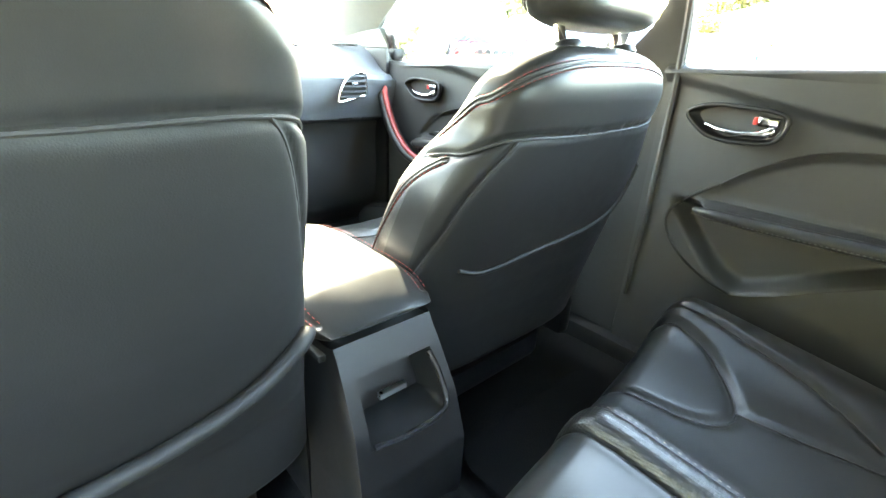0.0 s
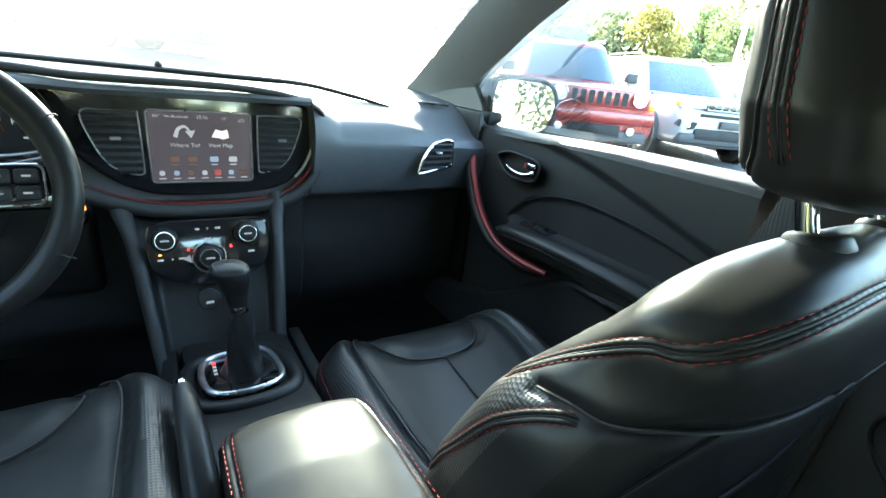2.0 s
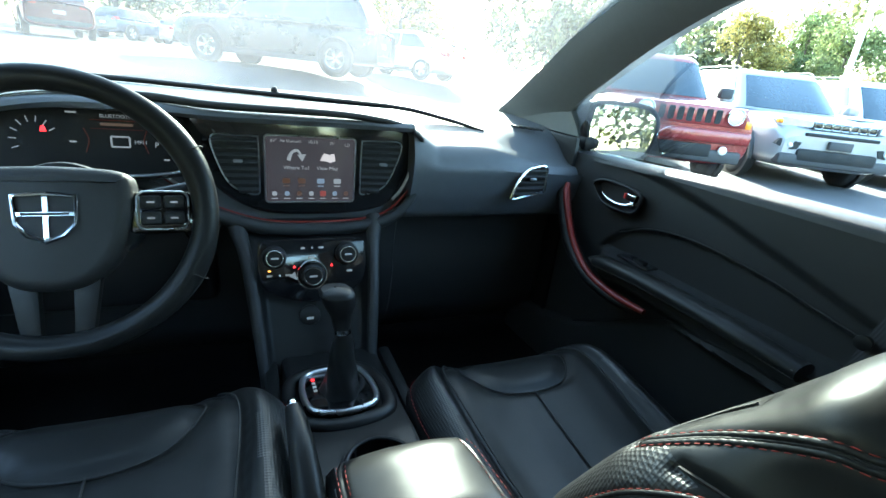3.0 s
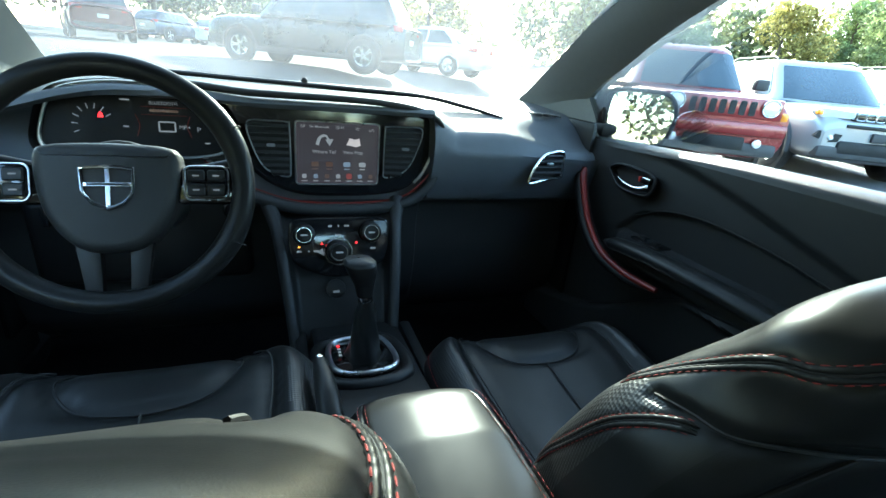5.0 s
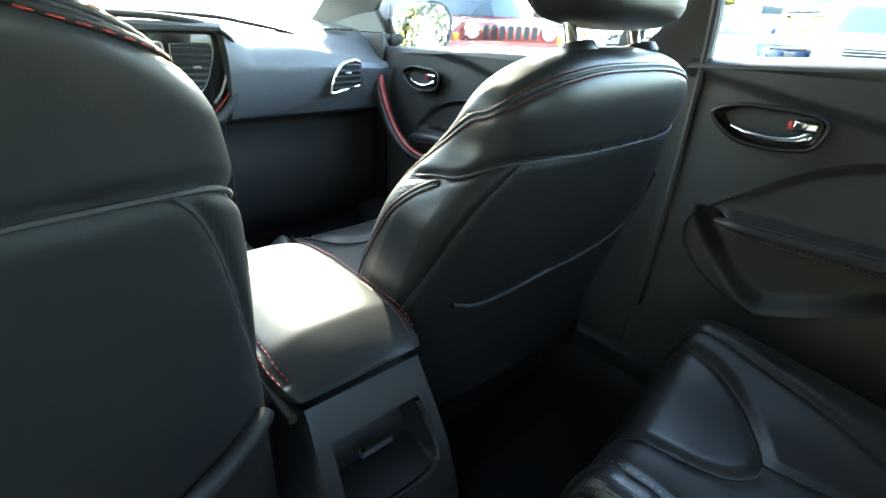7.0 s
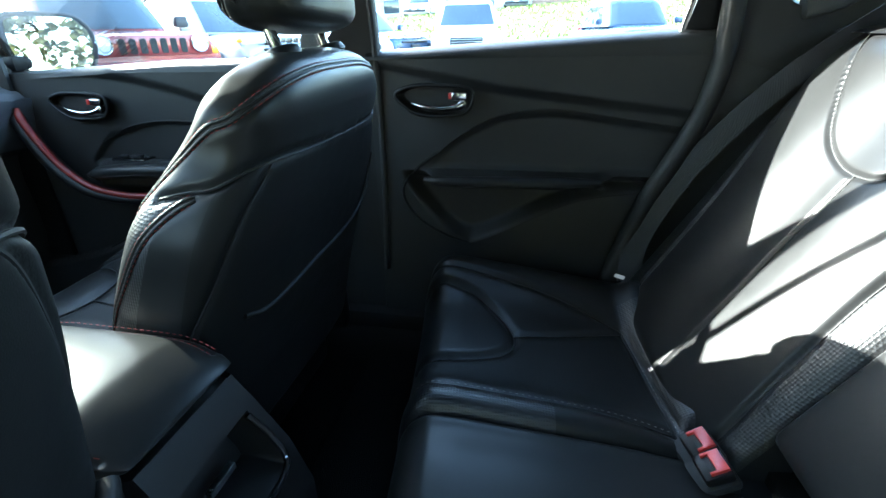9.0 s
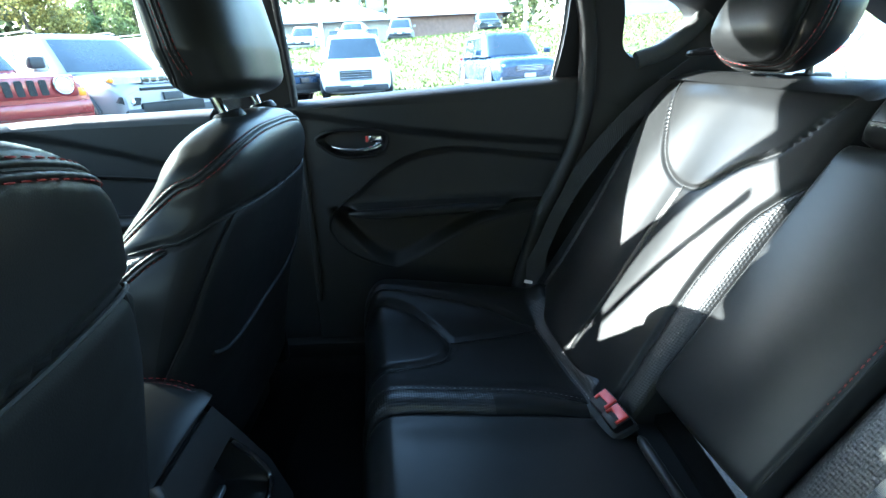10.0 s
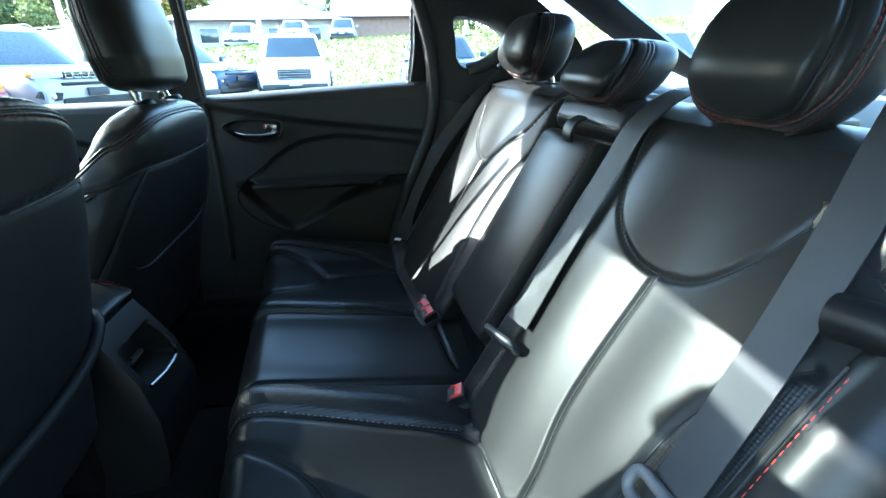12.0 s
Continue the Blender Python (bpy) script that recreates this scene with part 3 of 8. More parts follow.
fd = door("door_front_right", 0.60, 1.50, 0.27, 0.885, front_door_depth, "charcoal front door with red pull strap and chrome lever", (0.46, 1.52))
handle_set(fd, 1.150, 0.812, 0.699)
door_lines(fd, front_door_depth, [([(0.52, 0.72), (0.67, 0.745), (0.78, 0.765), (0.91, 0.776), (1.0, 0.772), (1.07, 0.757), (1.14, 0.725)], 0.0018, SEAM, ""),
                                  ([(0.52, 0.615), (0.72, 0.632), (0.82, 0.622), (0.91, 0.603), (1.0, 0.56), (1.10, 0.495), (1.22, 0.431)], 0.003, HARD, "")])
ap = spline([(0.652, 1.15, 0.655), (0.648, 1.06, 0.668), (0.646, 0.95, 0.676), (0.646, 0.80, 0.678), (0.648, 0.64, 0.672)], 60)
part("armrest_pad", tube(ap, np.interp(np.arange(60), [0, 6, 50, 59], [0.008, 0.026, 0.030, 0.026]), 14, flat=0.62), LEATHER, fd, "black leather armrest pad")
part("armrest_stitching", stitch(ap + np.array([-0.027, 0, -0.006]), length=0.004), mat("grey_stitch", (0.10, 0.10, 0.10), 0.8), fd, "grey thread stitching")
part("armrest_stitching", stitch(ap + np.array([-0.024, 0, 0.005]), length=0.004), bpy.data.materials["grey_stitch"], fd, "grey thread stitching")
sp = spline([(0.664, 1.318, 0.800), (0.652, 1.300, 0.775), (0.644, 1.262, 0.72), (0.640, 1.218, 0.668), (0.638, 1.15, 0.622), (0.640, 1.06, 0.604), (0.650, 0.965, 0.602)], 60)
part("pull_strap", tube(sp, np.interp(np.arange(60), [0, 6, 30, 54, 59], [0.010, 0.018, 0.020, 0.017, 0.008]), 12, flat=0.75), HARD, fd, "black door pull")
part("red_pull_trim", tube(sp + np.array([-0.006, -0.016, 0.009]), np.interp(np.arange(60), [0, 6, 30, 54, 59], [0.006, 0.0095, 0.0075, 0.0085, 0.007]), 12, flat=0.9), REDTRIM, fd, "red vinyl trim along the door pull")
sw = thing("window_switch", (0.66, 1.02, 0.685), "black window switch with pale marks on the door armrest", "switch")
part("plate", box(0.650, 0.690, 0.98, 1.07, 0.692, 0.698, 0.003), PIANO, sw)
part("rocker", box(0.662, 0.678, 1.00, 1.03, 0.697, 0.703, 0.002), HARD, sw)
part("rocker", box(0.662, 0.678, 1.035, 1.06, 0.697, 0.703, 0.002), HARD, sw)

rd = door("door_rear_right", -0.235, 0.435, 0.30, 0.905, rear_door_depth, "charcoal rear door with chrome lever and leather armrest", (-0.25, 0.45))
handle_set(rd, 0.277, 0.826, 0.706)
door_lines(rd, rear_door_depth, [([(-0.215, 0.772), (-0.10, 0.788), (0.03, 0.806), (0.10, 0.804), (0.166, 0.790), (0.24, 0.752), (0.30, 0.703)], 0.0014, SEAM, ""),
                                 ([(-0.21, 0.646), (-0.12, 0.636), (-0.02, 0.616), (0.06, 0.580), (0.14, 0.535), (0.20, 0.508), (0.23, 0.504), (0.27, 0.53)], 0.0012, SEAM, ""),
                                 ([(0.29, 0.712), (0.335, 0.678), (0.368, 0.640), (0.368, 0.600), (0.335, 0.556), (0.28, 0.522), (0.22, 0.504)], 0.0035, HARD, "")])
ap = spline([(0.690, 0.312, 0.662), (0.672, 0.25, 0.665), (0.664, 0.15, 0.669), (0.664, 0.05, 0.672), (0.682, -0.055, 0.671)], 50)
part("armrest_pad", tube(ap, np.interp(np.arange(50), [0, 6, 40, 49], [0.007, 0.014, 0.017, 0.006]), 14, flat=0.75), LEATHER, rd, "black leather armrest pad")
part("armrest_stitching", stitch(ap + np.array([-0.016, 0, -0.004]), length=0.004), bpy.data.materials["grey_stitch"], rd, "grey thread stitching")
# division bar at the back of the rear glass
part("window_divider", slab([(0.726, -0.172, 0.945), (0.700, -0.184, 1.03), (0.665, -0.186, 1.13)], [(0.728, -0.232, 0.940), (0.695, -0.225, 1.04), (0.660, -0.205, 1.16)], (0.02, 0, 0), 14), HARD, rd, "black window divider")
part("divider_edge", tube([(0.722, -0.166, 0.945), (0.700, -0.178, 1.03), (0.665, -0.180, 1.14)], 0.005, 8), CHROME, rd, "bright window channel")


g = [(0.757, 0.60, 0.90), (0.765, 1.45, 0.87), (0.735, 1.44, 0.99), (0.700, 1.20, 1.125), (0.650, 0.85, 1.285), (0.635, 0.56, 1.315)]
p = setting("window_front_right", (g, [tuple(range(6))]), PANE, "front door window glass with dried drops", "window", False)
p.visible_shadow = False
g = [(0.757, 0.42, 0.915), (0.750, -0.18, 0.945), (0.690, -0.19, 1.10), (0.650, -0.05, 1.25), (0.635, 0.40, 1.31)]
p = setting("window_rear_right", (g, [tuple(range(5))[::-1]]), PANE, "rear door window glass", "window", False)
p.visible_shadow = False
# closed front door on the left, seen only as a dark mass
setting("door_front_left", box(-0.86, -0.715, 0.47, 1.52, 0.26, 0.895, 0.02), SOFT, "charcoal driver's door", "door")

# outside mirror
om = thing("door_mirror", (0.90, 1.36, 0.93), "dark red-brown door mirror reflecting trees and asphalt", "mirror")
mo = [(0.195 * a, 0.138 * b) for a, b in [(-0.46, 0.30), (-0.40, 0.46), (-0.2, 0.5), (0.15, 0.5), (0.38, 0.44), (0.5, 0.2), (0.48, -0.15), (0.38, -0.42), (0.2, -0.5), (-0.15, -0.5), (-0.36, -0.40), (-0.47, -0.1)]]
mo = [tuple(q) for q in spline(mo, 40, True)]
mm = facing(0.842, 1.350, 0.944, -3.5, -16.5)
part("housing", prism([(a * 1.16, b * 1.18) for a, b in mo], -0.085, mm @ Matrix.Translation((0, 0, -0.002)), 0.02, 3), mat("mirror_shell", (0.02, 0.010, 0.010), 0.35, coat=0.3), om, "glossy mirror shell")
part("rim", tube(np.array([(mm @ Vector((a * 1.08, b * 1.09, 0.002)))[:] for a, b in mo]), 0.006, 8, True), HARD, om, "black rim")
part("mirror_glass", prism(mo, 0.004, mm @ Matrix.Translation((0, 0, 0.001))), MIRROR, om, "mirror glass")
part("arm", box(0.735, 0.84, 1.36, 1.41, 0.885, 0.925, 0.012), HARD, om, "black mirror arm")

# interior mirror stub at the top of the windscreen
rv = thing("rear_view_mirror", (0.035, 0.86, 1.21), "black rear-view mirror under the windscreen header", "mirror")
part("housing", box(-0.125, 0.125, -0.015, 0.015, -0.040, 0.040, 0.014, 3, pose(0.035, 0.86, 1.198, -8, 0, -12)), HARD, rv)
part("mirror_glass", box(-0.116, 0.116, -0.0175, -0.0145, -0.033, 0.033, 0.001, 1, pose(0.035, 0.86, 1.198, -8, 0, -12)), MIRROR, rv, "mirror glass")
part("stalk", tube([(0.03, 0.87, 1.22), (0.015, 0.93, 1.28), (0.01, 0.985, 1.375)], 0.010, 10), HARD, rv)

# ---- dashboard ----
dash = thing("dashboard", (0.0, 1.5, 0.30), "charcoal dashboard with gloss black screen bezel and red accent line", "dashboard")


def dash_top(x, y):
    """Height of the upper pad."""
    hump = 0.010 * np.exp(-((x + 0.39) / 0.17) ** 4)
    z = np.interp(y, [1.28, 1.40, 1.60, 1.95], [0.936, 0.945, 0.947, 0.944])
    return z + hump * np.interp(y, [1.2, 1.32, 1.5], [0.5, 1, 0]) - 0.05 * smoothstep(0.40, 0.66, np.abs(x)) * np.interp(y, [1.2, 1.4, 1.7], [1, 0.6, 0.0])


prof_s = np.linspace(0, 1, 70)
xs = np.linspace(-0.70, 0.70, 150)
XS, SS = np.meshgrid(xs, prof_s, indexing="ij")


def dash_profile(x):
    """Edge of the pad: (y, z) down the face at one x."""
    side = smoothstep(0.18, 0.30, x)
    drv = smoothstep(-0.20, -0.30, x)
    far = smoothstep(0.45, 0.70, abs(x))
    yfar = 1.93 - 0.20 * (x / 0.66) ** 2
    brow_y = 1.285 + 0.055 * side - 0.010 * drv
    zt = dash_top(np.array(x), np.array(1.33)).item()
    p = [(yfar, 0.944), (1.62, dash_top(np.array(x), np.array(1.62)).item()), (1.45, dash_top(np.array(x), np.array(1.45)).item()), (1.36, zt - 0.001)]
    if x > 0.215:
        k = min(1.0, (x - 0.215) / 0.07)
        p = [p[0], (1.66, 0.946), (1.47, 0.944 - 0.024 * k), (1.37, zt - 0.001 - 0.044 * k)]
        p += [(1.328, zt - 0.018 - 0.045 * k), (1.306, zt - 0.06 - 0.035 * k), (1.302, 0.83), (1.315, 0.77), (1.335, 0.725), (1.352, 0.706), (1.395, 0.69), (1.41, 0.62), (1.405, 0.52), (1.43, 0.40), (1.52, 0.30)]
    else:
        p += [(brow_y + 0.02, zt + 0.000), (brow_y, zt - 0.006), (brow_y + 0.004, zt - 0.020), (1.345, zt - 0.028), (1.375, 0.84), (1.365, 0.755), (1.352, 0.706), (1.375, 0.685), (1.385, 0.62), (1.385, 0.52), (1.42, 0.40), (1.52, 0.30)]
    return np.array(p)


g = np.zeros((150, 70, 3))
for i, x in enumerate(xs):
    c = dash_profile(float(x))
    # spend most points where the edge turns
    d = np.r_[0, np.cumsum(np.sqrt((np.diff(c, axis=0) ** 2).sum(1)) ** 0.6)]
    d /= d[-1]
    sm = spline(c, 400)
    ds = np.r_[0, np.cumsum(np.sqrt((np.diff(sm, axis=0) ** 2).sum(1)))]
    wgt = np.interp(np.linspace(0, 1, 400), np.linspace(0, 1, len(d)), d)
    yz = np.stack([np.interp(prof_s, wgt, sm[:, 0]), np.interp(prof_s, wgt, sm[:, 1])], -1)
    g[i, :, 0], g[i, :, 1:] = x, yz
crease = spline([(0.22, 1.35, 0.690), (0.35, 1.345, 0.708), (0.47, 1.338, 0.722), (0.60, 1.335, 0.735)], 60)
g, _n2 = carve(g, [(crease, 0.004, 0.005)], False, -1)
low_face = [1 if g[i, j, 2] < 0.712 and g[i, j, 1] < 1.6 else 0 for i in range(149) for j in range(69)]
part("pad", (g.reshape(-1, 3), [q[::-1] for q in grid_faces(150, 70)], low_face), [DASHPAD, SOFT], dash, "satin charcoal dash pad")
for x in (-0.70, 0.70):
    part("end_cap", box(min(x, x * 0.985), max(x, x * 0.985), 1.34, 1.80, 0.40, 0.925, 0.01), HARD, dash)

# centre bezel
bez = spline([(-0.262, 0.905), (-0.245, 0.932), (-0.15, 0.936), (0.0, 0.935), (0.12, 0.932), (0.200, 0.918), (0.232, 0.886), (0.225, 0.835), (0.195, 0.768), (0.155, 0.735), (0.09, 0.722), (0.0, 0.719), (-0.09, 0.724), (-0.155, 0.750), (-0.205, 0.795), (-0.245, 0.85)], 80, True)
bezel = part("screen_bezel", prism([(a, b) for a, b in bez], 0.03, facing(0, 1.365, 0), 0.010, 3), PIANO, dash, "gloss black bezel round the screen and vents")
lowline = spline([(-0.30, 1.333, 0.815), (-0.245, 1.330, 0.775), (-0.19, 1.328, 0.742), (-0.10, 1.326, 0.713), (0.0, 1.325, 0.707), (0.10, 1.326, 0.711), (0.165, 1.328, 0.727), (0.215, 1.331, 0.772), (0.240, 1.334, 0.82)], 80)
part("red_accent_line", tube(lowline, 0.0028, 8), REDTRIM, bezel, "thin red accent line")
lip = spline([(-0.34, 1.330, 0.800), (-0.25, 1.318, 0.762), (-0.19, 1.314, 0.729), (-0.10, 1.310, 0.701), (0.0, 1.309, 0.695), (0.10, 1.310, 0.699), (0.172, 1.314, 0.715), (0.225, 1.320, 0.762), (0.255, 1.330, 0.83), (0.258, 1.336, 0.88), (0.235, 1.335, 0.915)], 100)
part("bezel_lip", tube(lip, np.interp(np.arange(100), [0, 12, 58, 76, 99], [0.010, 0.016, 0.014, 0.007, 0.003]), 12), SOFT, dash, "soft lip under the bezel")

brow = spline([(-0.36, 1.30, 0.957), (-0.28, 1.296, 0.955), (-0.20, 1.290, 0.949), (-0.12, 1.288, 0.948), (0.0, 1.287, 0.948), (0.10, 1.289, 0.944), (0.18, 1.296, 0.932), (0.235, 1.318, 0.905), (0.258, 1.345, 0.868)], 70)
part("brow", tube(brow, np.interp(np.arange(70), [0, 8, 56, 69], [0.005, 0.0075, 0.007, 0.003]), 14), SOFT, dash, "soft dark brow over the screen")
strip = spline([(-0.66, 1.58, 0.948), (-0.52, 1.665, 0.954), (-0.407, 1.69, 0.955), (-0.20, 1.635, 0.954), (0.064, 1.565, 0.953), (0.25, 1.525, 0.950), (0.36, 1.49, 0.934), (0.46, 1.44, 0.914)], 80)
part("defroster_strip", tube(strip, np.interp(np.arange(80), [0, 6, 70, 79], [0.004, 0.0085, 0.0075, 0.003]), 10, flat=0.8), HARD, dash, "dark slotted defroster strip")
part("light_sensor", cyl(0.010, 0.005, 0.012, pose(-0.058, 1.60, 0.966), 20, 0.003), HARD, dash, "small black light sensor")
# touch screen
SCREEN = mat("screen_panel", (0.03, 0.03, 0.035), 0.12, var=0.0, rvar=0.0, emit=(0.16, 0.13, 0.15), estr=0.012, coat=0.3)
ICON = mat("screen_icon", (0.16, 0.16, 0.17), 0.4, var=0.0, rvar=0.0, emit=(0.75, 0.78, 0.85), estr=0.014)
ICONB = mat("screen_blue_icon", (0.08, 0.11, 0.14), 0.4, var=0.0, rvar=0.0, emit=(0.35, 0.45, 0.62), estr=0.022)
ICONR = mat("screen_red_icon", (0.14, 0.03, 0.03), 0.4, var=0.0, rvar=0.0, emit=(0.95, 0.2, 0.18), estr=0.009)
DIM = mat("screen_dim_icon", (0.05, 0.035, 0.03), 0.4, var=0.0, rvar=0.0, emit=(0.34, 0.17, 0.10), estr=0.009)
screen = thing("touch_screen", (0, 1.33, 0.75), "lit touch screen with navigation menu icons and a clock", "screen")
SX, SZ, SY = -0.003, 0.822, 1.3345
part("frame", tube([(SX + a, SY - 0.001, SZ + b) for a, b in rounded(0.188, 0.142, 0.008)], 0.002, 6, True), DULL, screen, "thin silver screen edge")
panel = part("display", prism(rounded(0.184, 0.138, 0.007), 0.003, facing(SX, SY + 0.0015, SZ)), SCREEN, screen, "glowing dark display")
T = lambda x, z: facing(SX + x, SY - 0.0018, SZ + z)
for txt, size, x, z, mtl in (("Where To?", 0.0115, -0.031, 0.004, ICON), ("View Map", 0.0115, 0.034, 0.004, ICON), ("10:16", 0.0095, 0.003, 0.060, ICON), ("60°", 0.009, -0.076, 0.060, ICON),
                             ("75°", 0.008, 0.044, 0.058, ICON), ("LO", 0.009, 0.076, 0.056, ICON), ("No Bluetooth", 0.0075, -0.042, 0.060, ICON)):
    lettering("screen_text", txt, size, T(x, z), mtl, screen)
arrow = spline([(-0.016, -0.008), (-0.010, 0.008), (0.002, 0.013), (0.010, 0.004)], 20)
part("route_arrow", tube([(SX - 0.031 + a, SY - 0.002, SZ + 0.028 + b) for a, b in arrow], np.interp(np.arange(20), [0, 19], [0.0045, 0.002]), 6, flat=0.3, up=(0, 1, 0)), ICON, screen)
part("route_arrow_head", prism([(0.002, 0.006), (0.020, 0.008), (0.012, -0.008)], 0.0006, T(-0.031, 0.026)), ICON, screen)
part("map_icon", prism([(-0.016, -0.006), (-0.008, 0.010), (0.004, 0.007), (0.014, 0.010), (0.017, -0.006), (0.006, -0.010), (-0.004, -0.007)], 0.0006, T(0.034, 0.027)), mat("map_glow", (0.4, 0.35, 0.35), 0.4, emit=(0.6, 0.5, 0.5), estr=0.04), screen)
for x, mtl in ((-0.052, DIM), (-0.020, DIM), (0.020, ICONB), (0.056, ICON)):
    part("menu_icon", prism(rounded(0.016, 0.011, 0.003), 0.0006, T(x, -0.024)), mtl, screen)
    part("icon_caption", prism(rounded(0.013, 0.0022, 0.0008), 0.0006, T(x, -0.035)), mtl, screen)
for k in range(7):
    x = -0.076 + k * 0.0254
    mtl = (ICON, ICONB, DIM, ICON, ICONR, ICONB, DIM)[k]
    part("dock_icon", prism(rounded(0.010 if k != 4 else 0.013, 0.010 if k != 4 else 0.013, 0.004), 0.0006, T(x, -0.052)), mtl, screen)
    part("icon_caption", prism(rounded(0.013, 0.0022, 0.0008), 0.0006, T(x, -0.063)), ICON, screen)


SLAT = mat("vent_slat_plastic", (0.035, 0.036, 0.038), 0.45, var=0.1, rvar=0.05)


def vent(name, outline, slats, label, m, ring_mat, knob=True, ring_r=0.0024):
    """Air vent in an outline: chrome ring, recessed box, slats."""
    vt = thing(name, m.translation, label, "air vent", "dash vents")
    o = spline(outline, 60, True)
    part("ring", tube(np.array([(m @ Vector((a, b, 0.003)))[:] for a, b in o]), ring_r, 8, True), ring_mat, vt, "bright vent ring")
    part("backing", prism([(a * 0.985, b * 0.985) for a, b in o], 0.002, m), SEAM, vt, "dark vent cavity")
    z0, z1 = o[:, 1].min(), o[:, 1].max()
    for k in range(slats):
        zz = z0 + (z1 - z0) * (k + 0.9) / (slats + 0.6)
        xs_ = []
        for i in range(60):
            a, b = o[i], o[(i + 1) % 60]
            if (a[1] - zz) * (b[1] - zz) < 0:
                xs_.append(a[0] + (b[0] - a[0]) * (zz - a[1]) / (b[1] - a[1]))
        if len(xs_) >= 2:
            x0, x1 = min(xs_) + 0.002, max(xs_) - 0.002
            part("slat", box(x0, x1, -0.0016, 0.0016, -0.006, 0.006, 0.001, 1, m @ Matrix.Translation((0, zz, 0.004)) @ Matrix.Rotation(radians(25), 4, "X")), SLAT, vt)
    if knob:
        part("knob", box(-0.009, 0.009, -0.003, 0.003, 0.0, 0.010, 0.002, 1, m @ Matrix.Translation((0.004, (z0 + z1) / 2 + 0.01, 0.006))), DULL, vt, "small silver vent tab")
    return vt


vl = [(-0.043, 0.050), (0.0, 0.055), (0.038, 0.054), (0.043, 0.045), (0.044, -0.045), (0.040, -0.066), (0.015, -0.062), (-0.012, -0.045), (-0.032, -0.005)]
vent("air_vent", vl, 8, "tall dashboard vent with black slats in a chrome ring", facing(-0.152, 1.3345, 0.835), DULL, True, 0.0016)
vent("air_vent", [(-a * 1.05, b) for a, b in vl[::-1]], 8, "tall dashboard vent with black slats in a chrome ring", facing(0.150, 1.3345, 0.835), DULL, True, 0.0016)
for x in (-0.135, 0.135):
    part("vent_wheel", box(x - 0.013, x + 0.013, 1.322, 1.334, 0.772, 0.779, 0.002), HARD, dash, "small black vent wheel")
# Silver strips put a gleam along the gloss bezel's sides.
part("bezel_side_gleam", tube(spline([(0.232, 1.331, 0.868), (0.222, 1.331, 0.825), (0.203, 1.331, 0.782), (0.182, 1.331, 0.756)], 20), 0.004, 8), DULL, bezel, "silver strip drawn as a gleam on the bezel's side")
part("bezel_side_gleam", tube(spline([(-0.290, 1.331, 0.815), (-0.24, 1.331, 0.772), (-0.205, 1.331, 0.748)], 20), 0.004, 8), DULL, bezel, "silver strip drawn as a gleam on the bezel's side")
vs_ = [(a * 0.94, b * 0.84) for a, b in [(0.045, 0.046), (0.056, 0.030), (0.057, -0.028), (0.050, -0.034), (0.0, -0.043), (-0.050, -0.052), (-0.055, -0.044), (-0.040, -0.002), (-0.015, 0.032), (0.018, 0.045)]]
side_vent = vent("side_air_vent", vs_, 5, "side dashboard vent with a bright chrome ring", facing(0.532, 1.298, 0.812, 0, 8), CHROME, True, 0.0042)
demist = thing("demister_grille", (0.60, 1.52, 0.925), "black slotted demister outlet on the dash end", "air vent")
for k in range(5):
    part("slat", box(0.575 + 0.012 * k, 0.581 + 0.012 * k, 1.46 - 0.012 * k, 1.52 - 0.012 * k, 0.925, 0.931, 0.001), HARD, demist)

# instrument cluster
CLUSTERMARK = mat("cluster_print", (0.16, 0.16, 0.17), 0.5, var=0.0, rvar=0.0, emit=(0.75, 0.78, 0.85), estr=0.012, spec=0.2)
CLUSTERRED = mat("cluster_red_print", (0.05, 0.008, 0.006), 0.5, var=0.0, rvar=0.0, emit=(0.9, 0.15, 0.1), estr=0.0012, spec=0.2)
clu = thing("instrument_cluster", (-0.39, 1.33, 0.82), "dark instrument cluster with red warning lamp and speed display", "instrument cluster")
co = spline([(-0.155, -0.05), (-0.150, 0.0), (-0.125, 0.045), (-0.07, 0.063), (0.0, 0.068), (0.07, 0.063), (0.12, 0.045), (0.148, 0.0), (0.150, -0.05), (0.10, -0.066), (0.0, -0.070), (-0.10, -0.066)], 70, True)
cm = facing(-0.388, 1.318, 0.880, -6)
part("face", prism([(a, b) for a, b in co], 0.004, cm), mat("cluster_face", (0.006, 0.006, 0.0065), 0.5, spec=0.2), clu, "dark glass cluster face")
part("rim", tube(np.array([(cm @ Vector((a * 1.02, b * 1.02, 0.008)))[:] for a, b in co]), 0.003, 8, True), DULL, clu, "thin silver rim")
hood = np.array([(cm @ Vector((a * 1.07, b * 1.10, d)))[:] for d in (-0.002, 0.03) for a, b in co])
part("hood", (hood, [(i, (i + 1) % 70, 70 + (i + 1) % 70, 70 + i) for i in range(70)]), HARD, clu, "black cluster hood")
C = lambda x, z: cm @ Matrix.Translation((x, z, 0.0048))
lettering("cluster_text", "BLUETOOTH", 0.0085, C(0.045, 0.034), CLUSTERMARK, clu)
lettering("cluster_text", "MPH", 0.010, C(0.079, -0.010), CLUSTERMARK, clu)
lettering("cluster_text", "P", 0.014, C(0.104, -0.014), CLUSTERMARK, clu)
part("speed_zero", tube(np.array([(C(0.048, -0.010) @ Vector((a, b, 0)))[:] for a, b in rounded(0.028, 0.018, 0.002)]), 0.0016, 6, True), CLUSTERMARK, clu)
part("model_bar", prism(rounded(0.05, 0.005, 0.002), 0.0005, C(0.045, 0.020)), DIM, clu)
